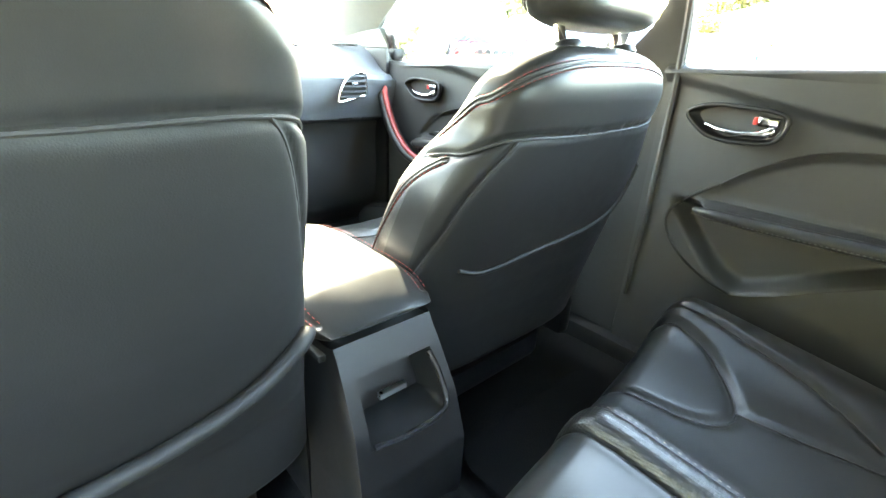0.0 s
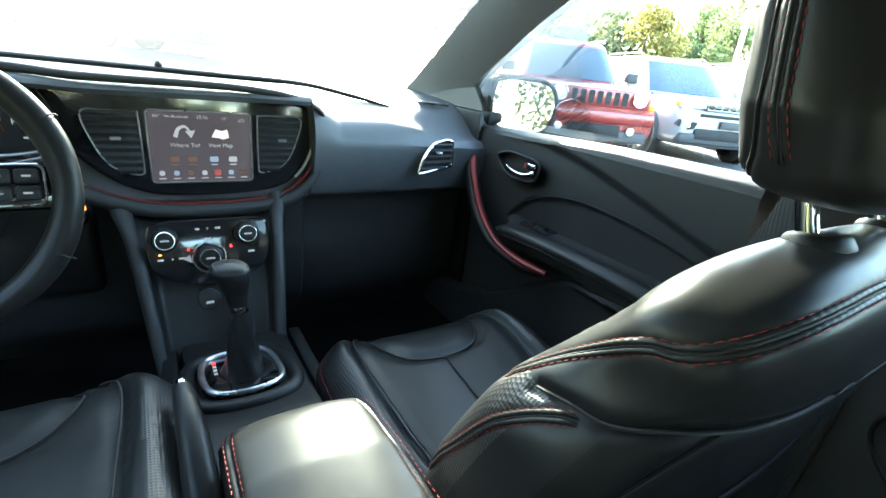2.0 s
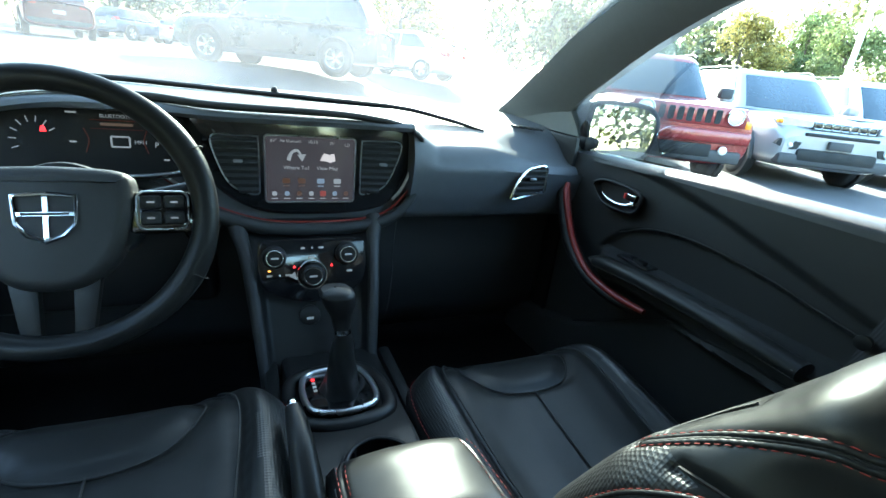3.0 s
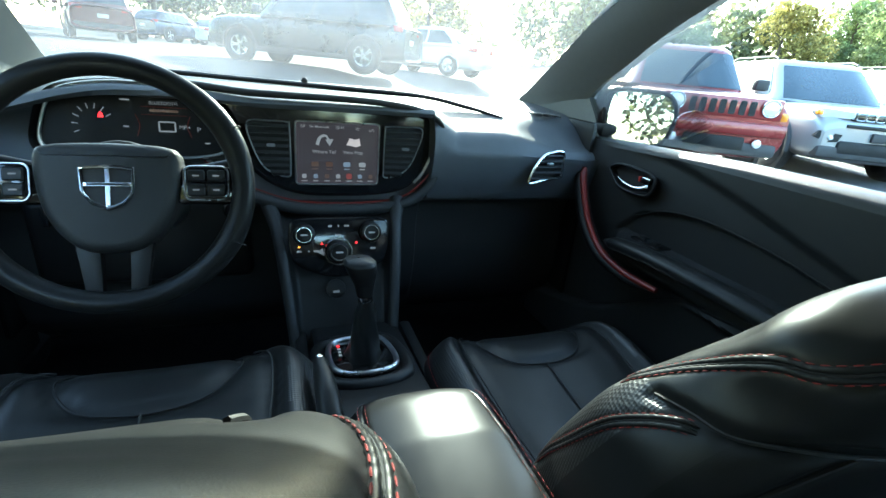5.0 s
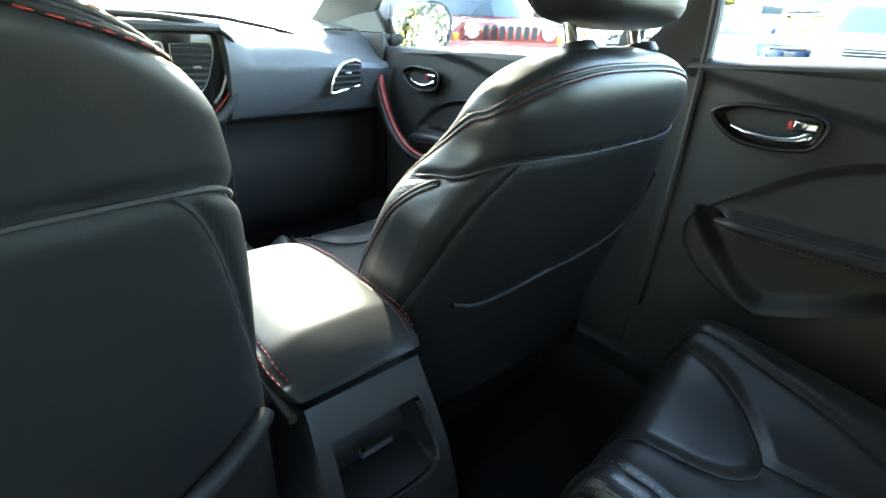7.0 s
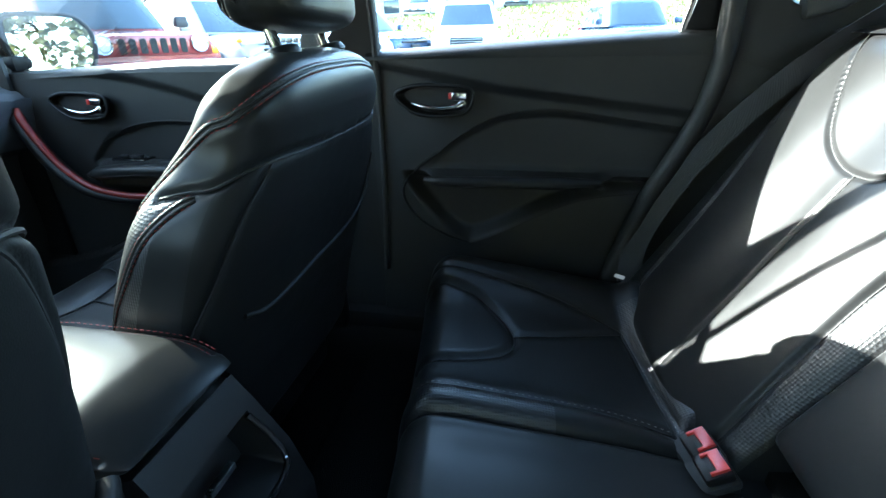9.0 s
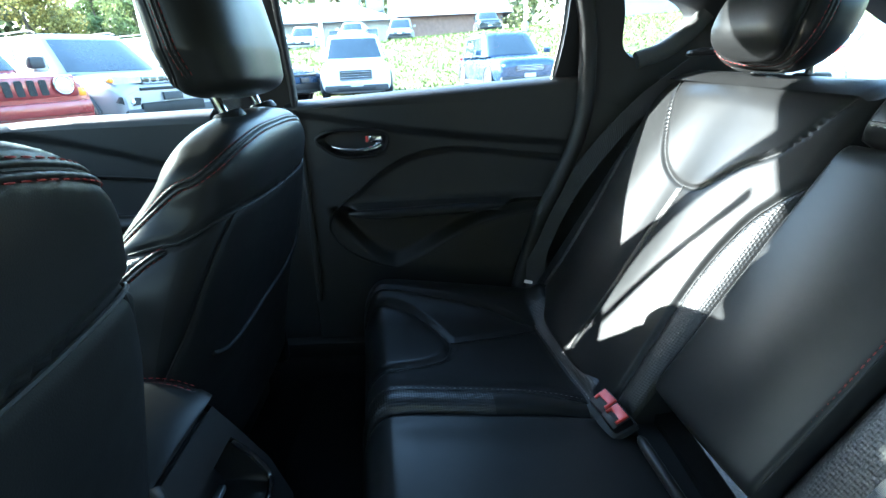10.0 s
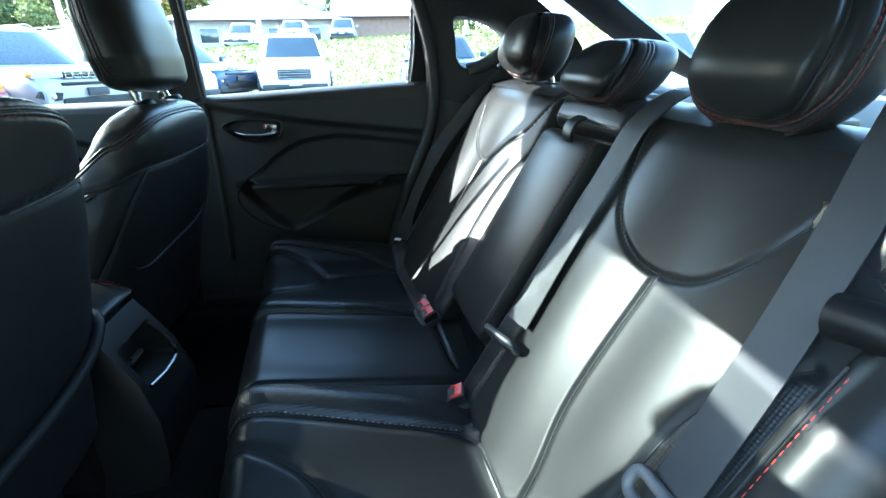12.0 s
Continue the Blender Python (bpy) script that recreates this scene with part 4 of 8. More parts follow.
for x, z in ((0.045, 0.012), (0.045, 0.027)):
    part("red_line", prism(rounded(0.08, 0.0014, 0.0005), 0.0005, C(x, z)), CLUSTERRED, clu)
part("warning_lamp", prism([(-0.005, -0.005), (0.005, -0.005), (0.003, 0.003), (0, 0.006), (-0.003, 0.003)], 0.0005, C(-0.062, 0.008)), REDGLOW, clu, "red warning lamp")
for k in range(8):
    a = radians(200 - 24 * k)
    part("dial_mark", box(-0.005, 0.005, -0.0009, 0.0009, 0, 0.0005, 0, 1, C(-0.075 + 0.030 * math.cos(a), -0.012 + 0.036 * math.sin(a)) @ Matrix.Rotation(a, 4, "Z")), CLUSTERMARK, clu)
arc = spline([(0.010, 0.012), (0.016, -0.008), (0.010, -0.030)], 16)
part("red_arc", tube(np.array([(C(-0.015, 0.0) @ Vector((a, b, 0)))[:] for a, b in arc]), 0.001, 6), CLUSTERRED, clu)
part("red_arc", tube(np.array([(C(0.100, 0.0) @ Vector((-a, b, 0)))[:] for a, b in arc]), 0.001, 6), CLUSTERRED, clu)
for a, b, w in ((-0.02, 0.038, 0.016), (0.108, 0.034, 0.014), (-0.022, -0.012, 0.010), (0.118, -0.040, 0.010)):
    part("small_readout", prism(rounded(w, 0.003, 0.001), 0.0005, C(a, b)), CLUSTERMARK, clu)

# centre stack
stack = thing("centre_stack", (0.0, 1.2, 0.45), "black centre stack with climate knobs and switches", "control panel")
zs_, us_ = np.linspace(0, 1, 40), np.linspace(-1, 1, 50)
U, V = np.meshgrid(us_, zs_, indexing="ij")
zz = 0.70 - 0.26 * V
half = np.interp(V, [0, 0.3, 1], [0.150, 0.128, 0.112])
yy = np.interp(V, [0, 0.12, 0.5, 1], [1.345, 1.275, 1.205, 1.135])
xx = U * half - 0.010
yy = yy - 0.030 * np.clip((np.abs(U) - 0.78) / 0.12, 0, 1) * np.clip((1.0 - np.abs(U)) / 0.10, 0, 1) + 0.10 * smoothstep(0.95, 1.0, np.abs(U))
part("shell", (np.stack([xx, yy, zz], -1).reshape(-1, 3), grid_faces(50, 40)), HARD, stack, "black stack with raised side ribs")
for s in (-1, 1):
    rib = spline([(-0.010 + s * 0.150, 1.33, 0.712), (-0.010 + s * 0.132, 1.255, 0.66), (-0.010 + s * 0.120, 1.19, 0.58), (-0.010 + s * 0.108, 1.135, 0.47), (-0.010 + s * 0.104, 1.11, 0.42)], 50)
    part("rib", tube(rib, np.interp(np.arange(50), [0, 10, 40, 49], [0.02, 0.014, 0.011, 0.010]), 12), SOFT, stack, "soft grey rib")
cp = facing(-0.012, 1.222, 0.628, -14)
part("climate_panel", prism([(a, b) for a, b in spline([(-0.108, 0.055), (-0.09, 0.072), (0.0, 0.074), (0.09, 0.072), (0.108, 0.055), (0.108, 0.005), (0.09, -0.030), (0.03, -0.055), (-0.03, -0.055), (-0.09, -0.030), (-0.108, 0.005)], 60, True)], 0.014, cp, 0.004), PIANO, stack, "gloss black climate panel")


def knob(x, z, r, big=False):
    k = part("knob", cyl(r, r * 0.9, 0.022, cp @ Matrix.Translation((x, z, 0.024)), 40, 0.003), HARD, stack, "black rotary knob")
    part("knob_ring", tube(np.array([(cp @ Matrix.Translation((x, z, 0.035)) @ Vector((r * 0.66 * math.cos(a), r * 0.66 * math.sin(a), 0)))[:] for a in np.linspace(0, 2 * math.pi, 40, endpoint=False)]), 0.0016, 6, True), CHROME, k, "chrome knob ring")
    part("knob_mark", prism(rounded(r * 0.6, r * 0.14, 0.001), 0.001, cp @ Matrix.Translation((x, z, 0.035))), WHITEMARK, k)
    if big:
        part("outer_ring", tube(np.array([(cp @ Matrix.Translation((x, z, 0.018)) @ Vector((r * 1.12 * math.cos(a), r * 1.12 * math.sin(a), 0)))[:] for a in np.linspace(0, 2 * math.pi, 40, endpoint=False)]), 0.0018, 6, True), CHROME, k, "chrome outer ring")


knob(-0.078, 0.040, 0.024)
knob(0.066, 0.042, 0.024)
knob(-0.005, 0.000, 0.026, True)
part("pointer", prism([(-0.045, 0.0), (-0.034, 0.008), (-0.031, -0.008)], 0.004, cp @ Matrix.Translation((-0.005, 0.0, 0.016))), WHITEMARK, stack, "white pointer")
for x, z, w in ((-0.022, 0.056, 0.008), (-0.004, 0.056, 0.003), (0.014, 0.056, 0.010), (-0.088, 0.002, 0.010), (-0.068, 0.002, 0.003), (-0.052, 0.002, 0.012), (0.072, 0.004, 0.012), (-0.005, 0.036, 0.012)):
    part("printed_mark", prism(rounded(w, 0.004, 0.001), 0.0006, cp @ Matrix.Translation((x, z, 0.0145))), WHITEMARK, stack)
part("amber_lamp", prism(rounded(0.005, 0.003, 0.001), 0.0006, cp @ Matrix.Translation((-0.088, 0.012, 0.0145))), AMBER, stack, "lit amber lamp")
for x in (-0.040, 0.035):
    part("temperature_mark", prism([(-0.003, -0.002), (0.003, -0.002), (0, 0.004)], 0.0006, cp @ Matrix.Translation((x, 0.018, 0.0145))), REDGLOW, stack)
k = part("power_socket", cyl(0.021, 0.021, 0.012, facing(-0.026, 1.178, 0.555, -20) @ Matrix.Translation((0, 0, 0.004)), 32, 0.003), HARD, stack, "round black socket cover")
part("printed_mark", prism(rounded(0.014, 0.005, 0.001), 0.0006, facing(-0.026, 1.167, 0.553, -20) @ Matrix.Translation((0, 0, 0.0005))), WHITEMARK, k)
sb = thing("start_button", (-0.232, 1.33, 0.70), "round black start button with amber lamp", "button")
part("bezel", cyl(0.026, 0.024, 0.012, facing(-0.232, 1.340, 0.690), 36, 0.003), PIANO, sb)
part("button", cyl(0.019, 0.018, 0.010, facing(-0.232, 1.333, 0.690), 36, 0.002), HARD, sb)
part("printed_mark", prism(rounded(0.014, 0.010, 0.002), 0.0006, facing(-0.232, 1.3275, 0.690)), WHITEMARK, sb)
part("lamp", prism(rounded(0.004, 0.009, 0.001), 0.0006, facing(-0.213, 1.3335, 0.706)), AMBER, sb, "lit amber lamp")

# steering wheel
WM = Matrix.Translation((-0.362, 1.00, 0.832)) @ Matrix.Rotation(radians(90 - 21), 4, "X")     # third axis towards the driver
wheel = thing("steering_wheel", (-0.362, 1.0, 0.832), "black leather steering wheel with silver badge and button pads", "steering wheel")
ring = [(WM @ Vector((0.173 * math.cos(a), 0.173 * math.sin(a) * (0.985 if math.sin(a) > 0 else 0.96), 0.0)))[:] for a in np.linspace(0, 2 * math.pi, 96, endpoint=False)]
rim = part("rim", tube(ring, np.array([0.0158 + 0.0025 * math.exp(-((abs(math.degrees(a) % 360 - 180) - 150) / 22) ** 2) for a in np.linspace(0, 2 * math.pi, 96, endpoint=False)]), 18, True), LEATHER, wheel, "leather-wrapped rim")
for a in (28, 152, 208, 332):
    c = (0.178 * math.cos(radians(a)), 0.178 * math.sin(radians(a)))
    q = [(WM @ Vector((c[0] * (1 + 0.093 * math.cos(t)), c[1] * (1 + 0.093 * math.cos(t)), 0.0168 * math.sin(t))))[:] for t in np.linspace(0, 2 * math.pi, 24, endpoint=False)]
    part("rim_seam", tube(q, 0.001, 6, True), SEAM, rim)
hubo = spline([(-0.088, 0.042), (-0.07, 0.056), (-0.02, 0.060), (0.02, 0.060), (0.07, 0.056), (0.088, 0.042), (0.085, -0.01), (0.070, -0.055), (0.040, -0.088), (0.0, -0.096), (-0.040, -0.088), (-0.070, -0.055), (-0.085, -0.01)], 70, True)
hub = part("airbag_cover", prism([(a, b) for a, b in hubo], 0.045, WM @ Matrix.Translation((0, 0, -0.03)), 0.016, 4), SOFT, wheel, "moulded airbag cover")
bo = [(-0.031, 0.026), (0.0, 0.029), (0.031, 0.026), (0.030, -0.008), (0.018, -0.022), (0.0, -0.030), (-0.018, -0.022), (-0.030, -0.008)]
badge = part("badge", tube([(WM @ Vector((a, b - 0.004, 0.017)))[:] for a, b in bo], 0.0032, 8, True), CHROME, wheel, "plain chrome shield badge")
part("badge_bar", box(-0.029, 0.029, -0.0030, 0.0030, 0.0155, 0.0180, 0.001, 1, WM), CHROME, badge)
part("badge_band", box(-0.024, 0.024, -0.0016, 0.0016, 0.0176, 0.0188, 0.0004, 1, WM), HARD, badge)
part("badge_bar", box(-0.0034, 0.0034, -0.030, 0.022, 0.0155, 0.0180, 0.001, 1, WM), CHROME, badge)
for s in (-1, 1):
    sp_ = part("spoke", box(-0.045, 0.045, -0.030, 0.026, -0.022, 0.000, 0.008, 2, WM @ Matrix.Translation((s * 0.124, 0.004, 0))), PIANO, wheel, "side spoke")
    pad_ = part("button_pad", prism([(s * a, b) for a, b in (rounded(0.058, 0.048, 0.009) if s > 0 else rounded(0.058, 0.048, 0.009)[::-1])], 0.006, WM @ Matrix.Translation((s * 0.122, 0.004, 0.0)), 0.002), PIANO, wheel, "gloss black button pad")
    part("pad_rim", tube([(WM @ Vector((s * 0.122 + a, 0.004 + b, 0.005)))[:] for a, b in rounded(0.060, 0.050, 0.010)], 0.0013, 6, True), DULL, pad_, "thin silver rim")
    for i in (-1, 1):
        for j in (-1, 1):
            bt = part("button", box(-0.012, 0.012, -0.009, 0.009, 0, 0.004, 0.002, 1, WM @ Matrix.Translation((s * 0.122 + i * 0.0135, 0.004 + j * 0.0105, 0.005))), HARD, pad_)
    for i in (-1, 1):
        for j in (-1, 1):
            part("printed_mark", prism(rounded(0.009, 0.0022, 0.0008), 0.0005, WM @ Matrix.Translation((s * 0.122 + i * 0.0135, 0.004 + j * 0.0105, 0.0092))), CLUSTERMARK, pad_)
    part("lower_spoke", prism([(s * a, b) for a, b in ([(0.018, -0.085), (0.050, -0.070), (0.036, -0.165), (0.016, -0.168)] if s > 0 else [(0.018, -0.085), (0.016, -0.168), (0.036, -0.165), (0.050, -0.070)])], 0.014, WM @ Matrix.Translation((0, 0, -0.016)), 0.003), HARD, wheel, "dark lower spoke")
part("column", cyl(0.055, 0.075, 0.26, WM @ Matrix.Translation((0, 0, -0.17)), 32, 0.01), HARD, wheel, "black steering column shroud")
for s in (-1, 1):
    part("stalk", tube([(WM @ Vector((s * 0.05, 0.02, -0.07)))[:], (WM @ Vector((s * 0.12, 0.035, -0.06)))[:], (WM @ Vector((s * 0.165, 0.045, -0.055)))[:]], 0.009, 10), HARD, wheel, "black column stalk")

# knee panel left of the column
kp = thing("knee_panel", (-0.42, 1.33, 0.62), "charcoal lower dash panel with switches", "panel")
part("panel", box(-0.62, -0.20, 1.335, 1.40, 0.52, 0.715, 0.02, 3), HARD, kp)
for k in range(3):
    part("switch", box(-0.585 + 0.016 * k, -0.573 + 0.016 * k, 1.327, 1.337, 0.66, 0.70, 0.002), PIANO, kp)

# ---- centre console ----
con = thing("centre_console", (0.015, 0.75, 0.27), "charcoal centre console with padded armrest, cup holder and rear bin", "console")
ys_ = np.linspace(0.72, 1.20, 40)
us2 = np.linspace(-1, 1, 40)
U, Yv = np.meshgrid(us2, ys_, indexing="ij")
half = np.interp(Yv, [0.72, 0.85, 1.0, 1.2], [0.095, 0.100, 0.108, 0.112])
zt_ = np.interp(Yv, [0.72, 0.86, 0.92, 1.0, 1.10, 1.2], [0.515, 0.512, 0.500, 0.490, 0.478, 0.47])
hole = np.hypot((U * half - 0.012) / 0.047, (Yv - 0.795) / 0.047)
zc_ = zt_ - 0.28 * smoothstep(0.82, 1.0, np.abs(U)) ** 1.5 - 0.085 * smoothstep(1.0, 0.93, hole) + 0.006 * np.exp(-((hole - 1.06) / 0.06) ** 2)
part("tunnel_cover", (np.stack([U * half * (1 + 0.10 * smoothstep(0.82, 1, np.abs(U))) + 0.012, Yv, zc_], -1).reshape(-1, 3), grid_faces(40, 40)), HARD, con, "black console top")
part("cup_ring", tube([(0.024 + 0.049 * math.cos(a), 0.795 + 0.049 * math.sin(a), 0.519) for a in np.linspace(0, 2 * math.pi, 48, endpoint=False)], 0.0035, 8, True), HARD, con, "black cup holder ring")
# armrest lid
def lid_place(th, y):
    q = np.clip((y - 0.66) / 0.05, 0, 1)
    q2 = np.clip((0.480 - y) / 0.094, 0, 1)
    k = np.maximum(1 - q ** 2.4, 1e-4) ** 0.42
    k2 = np.maximum(1 - q2 ** 2.2, 1e-4) ** 0.5
    w = np.interp(y, [0.386, 0.40, 0.43, 0.5, 0.71], [0.070, 0.077, 0.083, 0.084, 0.080]) * (0.8 + 0.2 * k)
    up = np.interp(y, [0.39, 0.45, 0.60, 0.71], [0.648, 0.662, 0.664, 0.650])
    lo = np.interp(y, [0.386, 0.45, 0.6], [0.612, 0.604, 0.600])
    x = w * sgnpow(np.cos(th), 0.38)
    z = (up + lo) / 2 + (up - lo) / 2 * k * k2 * sgnpow(np.sin(th), 0.5)
    return np.stack([0.017 + x, y + 0 * x, z - 0.010 * np.clip(np.sin(th), 0, 1) * (x / 0.08) ** 2], -1)
th = np.linspace(0, 2 * math.pi, 110, endpoint=False)
yl = np.r_[0.387 + 0.043 * (1 - np.cos(np.linspace(0, math.pi / 2, 20))), np.linspace(0.432, 0.66, 44), 0.66 + 0.05 * np.sin(np.linspace(0, math.pi / 2, 16))[1:]]
g = lid_place(th[:, None] + 0 * yl[None], yl[None] + 0 * th[:, None])
edgeL = lid_place(np.full(60, radians(148)), np.linspace(0.41, 0.695, 60))
edgeR = lid_place(np.full(60, radians(32)), np.linspace(0.41, 0.695, 60))
g, _n3 = carve(g, [(edgeL, 0.0035, 0.004), (edgeR, 0.0035, 0.004)], True, -1)
f = [q[::-1] for q in grid_faces(110, len(yl), True)] + [tuple(i * len(yl) for i in range(110)), tuple(i * len(yl) + len(yl) - 1 for i in range(109, -1, -1))]
lid = part("armrest_lid", (g.reshape(-1, 3), f), LEATHER, con, "padded black leather armrest lid")
for e, s in ((edgeL, -1), (edgeR, 1)):
    for o in (-0.004, 0.005):
        part("red_stitching", stitch(e + np.array([s * o, 0, 0.0007 - abs(o) * 0.1 * (1 if o > 0 else 0)]), length=0.005, r=0.0006), REDTHREAD, lid, "red thread stitching")
part("lid_gap", box(-0.062, 0.096, 0.402, 0.70, 0.592, 0.602, 0.003), SEAM, con)
# console box and sloping rear face
def con_ring(y, z0, z1, w):
    return [(0.018 - w, y, z0), (0.018 - w, y, z1 - 0.012), (0.018 - w + 0.010, y, z1), (0.018 + w - 0.010, y, z1), (0.018 + w, y, z1 - 0.012), (0.018 + w, y, z0)]
rings = [con_ring(0.74, 0.26, 0.590, 0.082), con_ring(0.60, 0.26, 0.594, 0.083), con_ring(0.45, 0.26, 0.594, 0.083)]
part("box_body", (np.array(rings).reshape(-1, 3), [(i * 6 + j, i * 6 + j + 1, i * 6 + 6 + j + 1, i * 6 + 6 + j) for i in range(2) for j in range(5)]), HARD, con, "black console sides")
zr = np.linspace(0.612, 0.27, 50)
ur = np.linspace(-1, 1, 60)
U, Zr = np.meshgrid(ur, zr, indexing="ij")
wr = np.interp(Zr, [0.27, 0.45, 0.60], [0.098, 0.092, 0.080])
yr_ = np.interp(Zr, [0.27, 0.36, 0.45, 0.52, 0.58, 0.612], [0.345, 0.325, 0.322, 0.340, 0.372, 0.392]) + 0.10 * smoothstep(0.86, 1.0, np.abs(U)) ** 1.6
pk_ = smoothstep(0.66, 0.60, np.abs(U)) * smoothstep(0.500, 0.506, Zr) * smoothstep(0.577, 0.570, Zr)
yr_ = yr_ + 0.055 * pk_
part("rear_face", (np.stack([0.02 + U * wr, yr_, Zr], -1).reshape(-1, 3), [q[::-1] for q in grid_faces(60, 50)]), HARD, con, "curved rear face with an open bin")
part("bin_lip", tube(spline([(-0.034, 0.334, 0.505), (0.02, 0.330, 0.500), (0.072, 0.334, 0.505), (0.078, 0.352, 0.540), (0.072, 0.370, 0.572)], 40), 0.004, 8), PIANO, con, "glossy bin lip")
part("bin_slot", box(0.0, 0.04, 0.372, 0.380, 0.528, 0.536, 0.001), DULL, con, "small socket in the bin")

# gear lever
gl = thing("gear_lever", (0.0, 0.98, 0.49), "black gear lever with leather boot in a silver framed gate", "gear lever")
go = spline([(-0.050, 0.055), (0.0, 0.068), (0.045, 0.060), (0.060, 0.0), (0.052, -0.055), (0.0, -0.072), (-0.050, -0.055), (-0.062, 0.0)], 60, True)
gm = pose(0.0, 0.99, 0.503, -6)
part("gate_plate", prism([(a, b) for a, b in go], 0.010, gm @ Matrix.Translation((0, 0, -0.006)), 0.003), PIANO, gl, "gloss black gate plate")
part("gate_frame", tube([(gm @ Vector((a, b, 0.004)))[:] for a, b in go], 0.0055, 10, True), DULL, gl, "dull silver frame")
part("surround", tube([(gm @ Vector((a * 1.35, b * 1.25, -0.010)))[:] for a, b in go], 0.014, 10, True), HARD, gl, "black surround")
bz = np.linspace(0, 1, 26)
bt_ = np.linspace(0, 2 * math.pi, 36, endpoint=False)
Bz, Bt = np.meshgrid(bz, bt_, indexing="xy")
br = np.interp(Bz, [0, 0.12, 0.5, 0.8, 1], [0.042, 0.034, 0.027, 0.021, 0.013]) + 0.0018 * np.sin(5 * Bt + 9 * Bz) * np.interp(Bz, [0, 0.5, 1], [1.6, 1, 0.2])
part("boot", (np.stack([0.002 + br * np.cos(Bt) * 0.85, 0.985 - 0.014 * Bz + br * np.sin(Bt), 0.505 + 0.128 * Bz], -1).reshape(-1, 3), grid_faces(36, 26, True)), LEATHER, gl, "creased leather boot")
part("collar", cyl(0.013, 0.012, 0.014, pose(-0.002, 0.970, 0.640), 24, 0.002), CHROME, gl, "chrome collar")
kz = np.linspace(0, 1, 24)
Kz, Kt = np.meshgrid(kz, bt_, indexing="xy")
kr = np.interp(Kz, [0, 0.3, 0.62, 0.86, 0.96, 1.0], [0.013, 0.016, 0.024, 0.027, 0.021, 0.002])
part("knob", (np.stack([-0.003 - 0.010 * Kz ** 2 + kr * 1.05 * sgnpow(np.cos(Kt), 0.8), 0.967 + 0.012 * Kz + kr * 0.95 * sgnpow(np.sin(Kt), 0.8), 0.645 + 0.068 * Kz], -1).reshape(-1, 3), grid_faces(36, 24, True)), HARD, gl, "smooth black gear knob")
for k in range(4):
    part("gear_mark", prism(rounded(0.006, 0.007, 0.001), 0.0008, gm @ Matrix.Translation((-0.040, 0.038 - 0.012 * k, 0.0045))), REDGLOW if k == 0 else WHITEMARK, gl, "lit gear mark")
# hand brake
hb = thing("hand_brake", (-0.085, 0.72, 0.5), "black hand brake lever with chrome tip beside the console", "hand brake")
hp_ = spline([(-0.083, 0.62, 0.515), (-0.085, 0.70, 0.565), (-0.088, 0.77, 0.598), (-0.092, 0.832, 0.612)], 40)
part("grip", tube(hp_, np.interp(np.arange(40), [0, 12, 34, 39], [0.014, 0.020, 0.014, 0.011]), 14), LEATHER, hb, "leather grip")
part("tip", cyl(0.008, 0.007, 0.012, pose(-0.0925, 0.838, 0.613, -80), 20, 0.002), CHROME, hb, "chrome release tip")
part("slot_cover", box(-0.115, -0.055, 0.56, 0.76, 0.46, 0.505, 0.012), HARD, hb)
# cover at the driver's side of the console
part("side_wall", box(-0.118, -0.092, 0.74, 1.16, 0.27, 0.47, 0.008), HARD, con)
part("side_wall", box(0.116, 0.142, 0.74, 1.16, 0.27, 0.47, 0.008), HARD, con)

# ---- front seats ----
def seat_back_surface(cx, s, dy, dz, wide=None):
    """Closed upholstered backrest: returns place(theta, z) for angles (0 outer side, 90 front, 180 inner side, 270 rear)."""
    ZS = [0.42, 0.52, 0.58, 0.66, 0.75, 0.825, 0.87, 0.935]
    W = [0.228, 0.245, 0.252, 0.248, 0.236, 0.199, 0.193, 0.190]
    YR = [0.455, 0.435, 0.420, 0.395, 0.366, 0.344, 0.334, 0.327]
    YF = [0.600, 0.600, 0.592, 0.570, 0.532, 0.492, 0.462, 0.440]
    zc, zt, crest, ew, ep = 0.855, 0.937, 0.382, 2.6, 0.385
    if wide:        # the driver's seat, leaning further back
        W, zc, zt, crest, ew, ep = wide, 0.8191, 0.9084, 0.349, 2.8, 0.362
        YR = [0.446, 0.423, 0.399, 0.376, 0.356, 0.343, 0.336, 0.329]
        YF = [0.592, 0.591, 0.590, 0.568, 0.515, 0.482, 0.447, 0.430]

    def place(th, z):
        th, z = np.asarray(th, float), np.asarray(z, float)
        q = np.clip((z - zc) / (zt - zc), 0, 1)
        w = smooth_curve(z, ZS, W) * np.maximum(1 - q ** ew, 1e-4) ** ep
        yr, yf = np.interp(z, ZS, YR), np.interp(z, ZS, YF)
        k = np.maximum(1 - q ** 2.2, 1e-4) ** 0.45
        ym, h = (yr + yf) / 2, (yf - yr) / 2
        ym = ym + (crest - ym) * q ** 2
        c, sn = np.cos(th), np.sin(th)
        x = w * sgnpow(c, 0.55)
        y = ym + h * k * sgnpow(sn, 0.62)
        lob = smoothstep(0.5, 0.95, np.abs(x) / w) * np.clip(sn, 0, 1) ** 0.5
        y = y + lob * np.interp(z, [0.45, 0.62, 0.78, 0.86], [0.03, 0.045, 0.030, 0.0]) * k
        y = y - 0.010 * np.exp(-(x / 0.10) ** 2) * np.clip(sn, 0, 1) * np.interp(z, [0.55, 0.7, 0.85], [1, 1, 0])
        return np.stack([cx + s * x, y + dy, z + dz + 0 * x], -1)
    return place


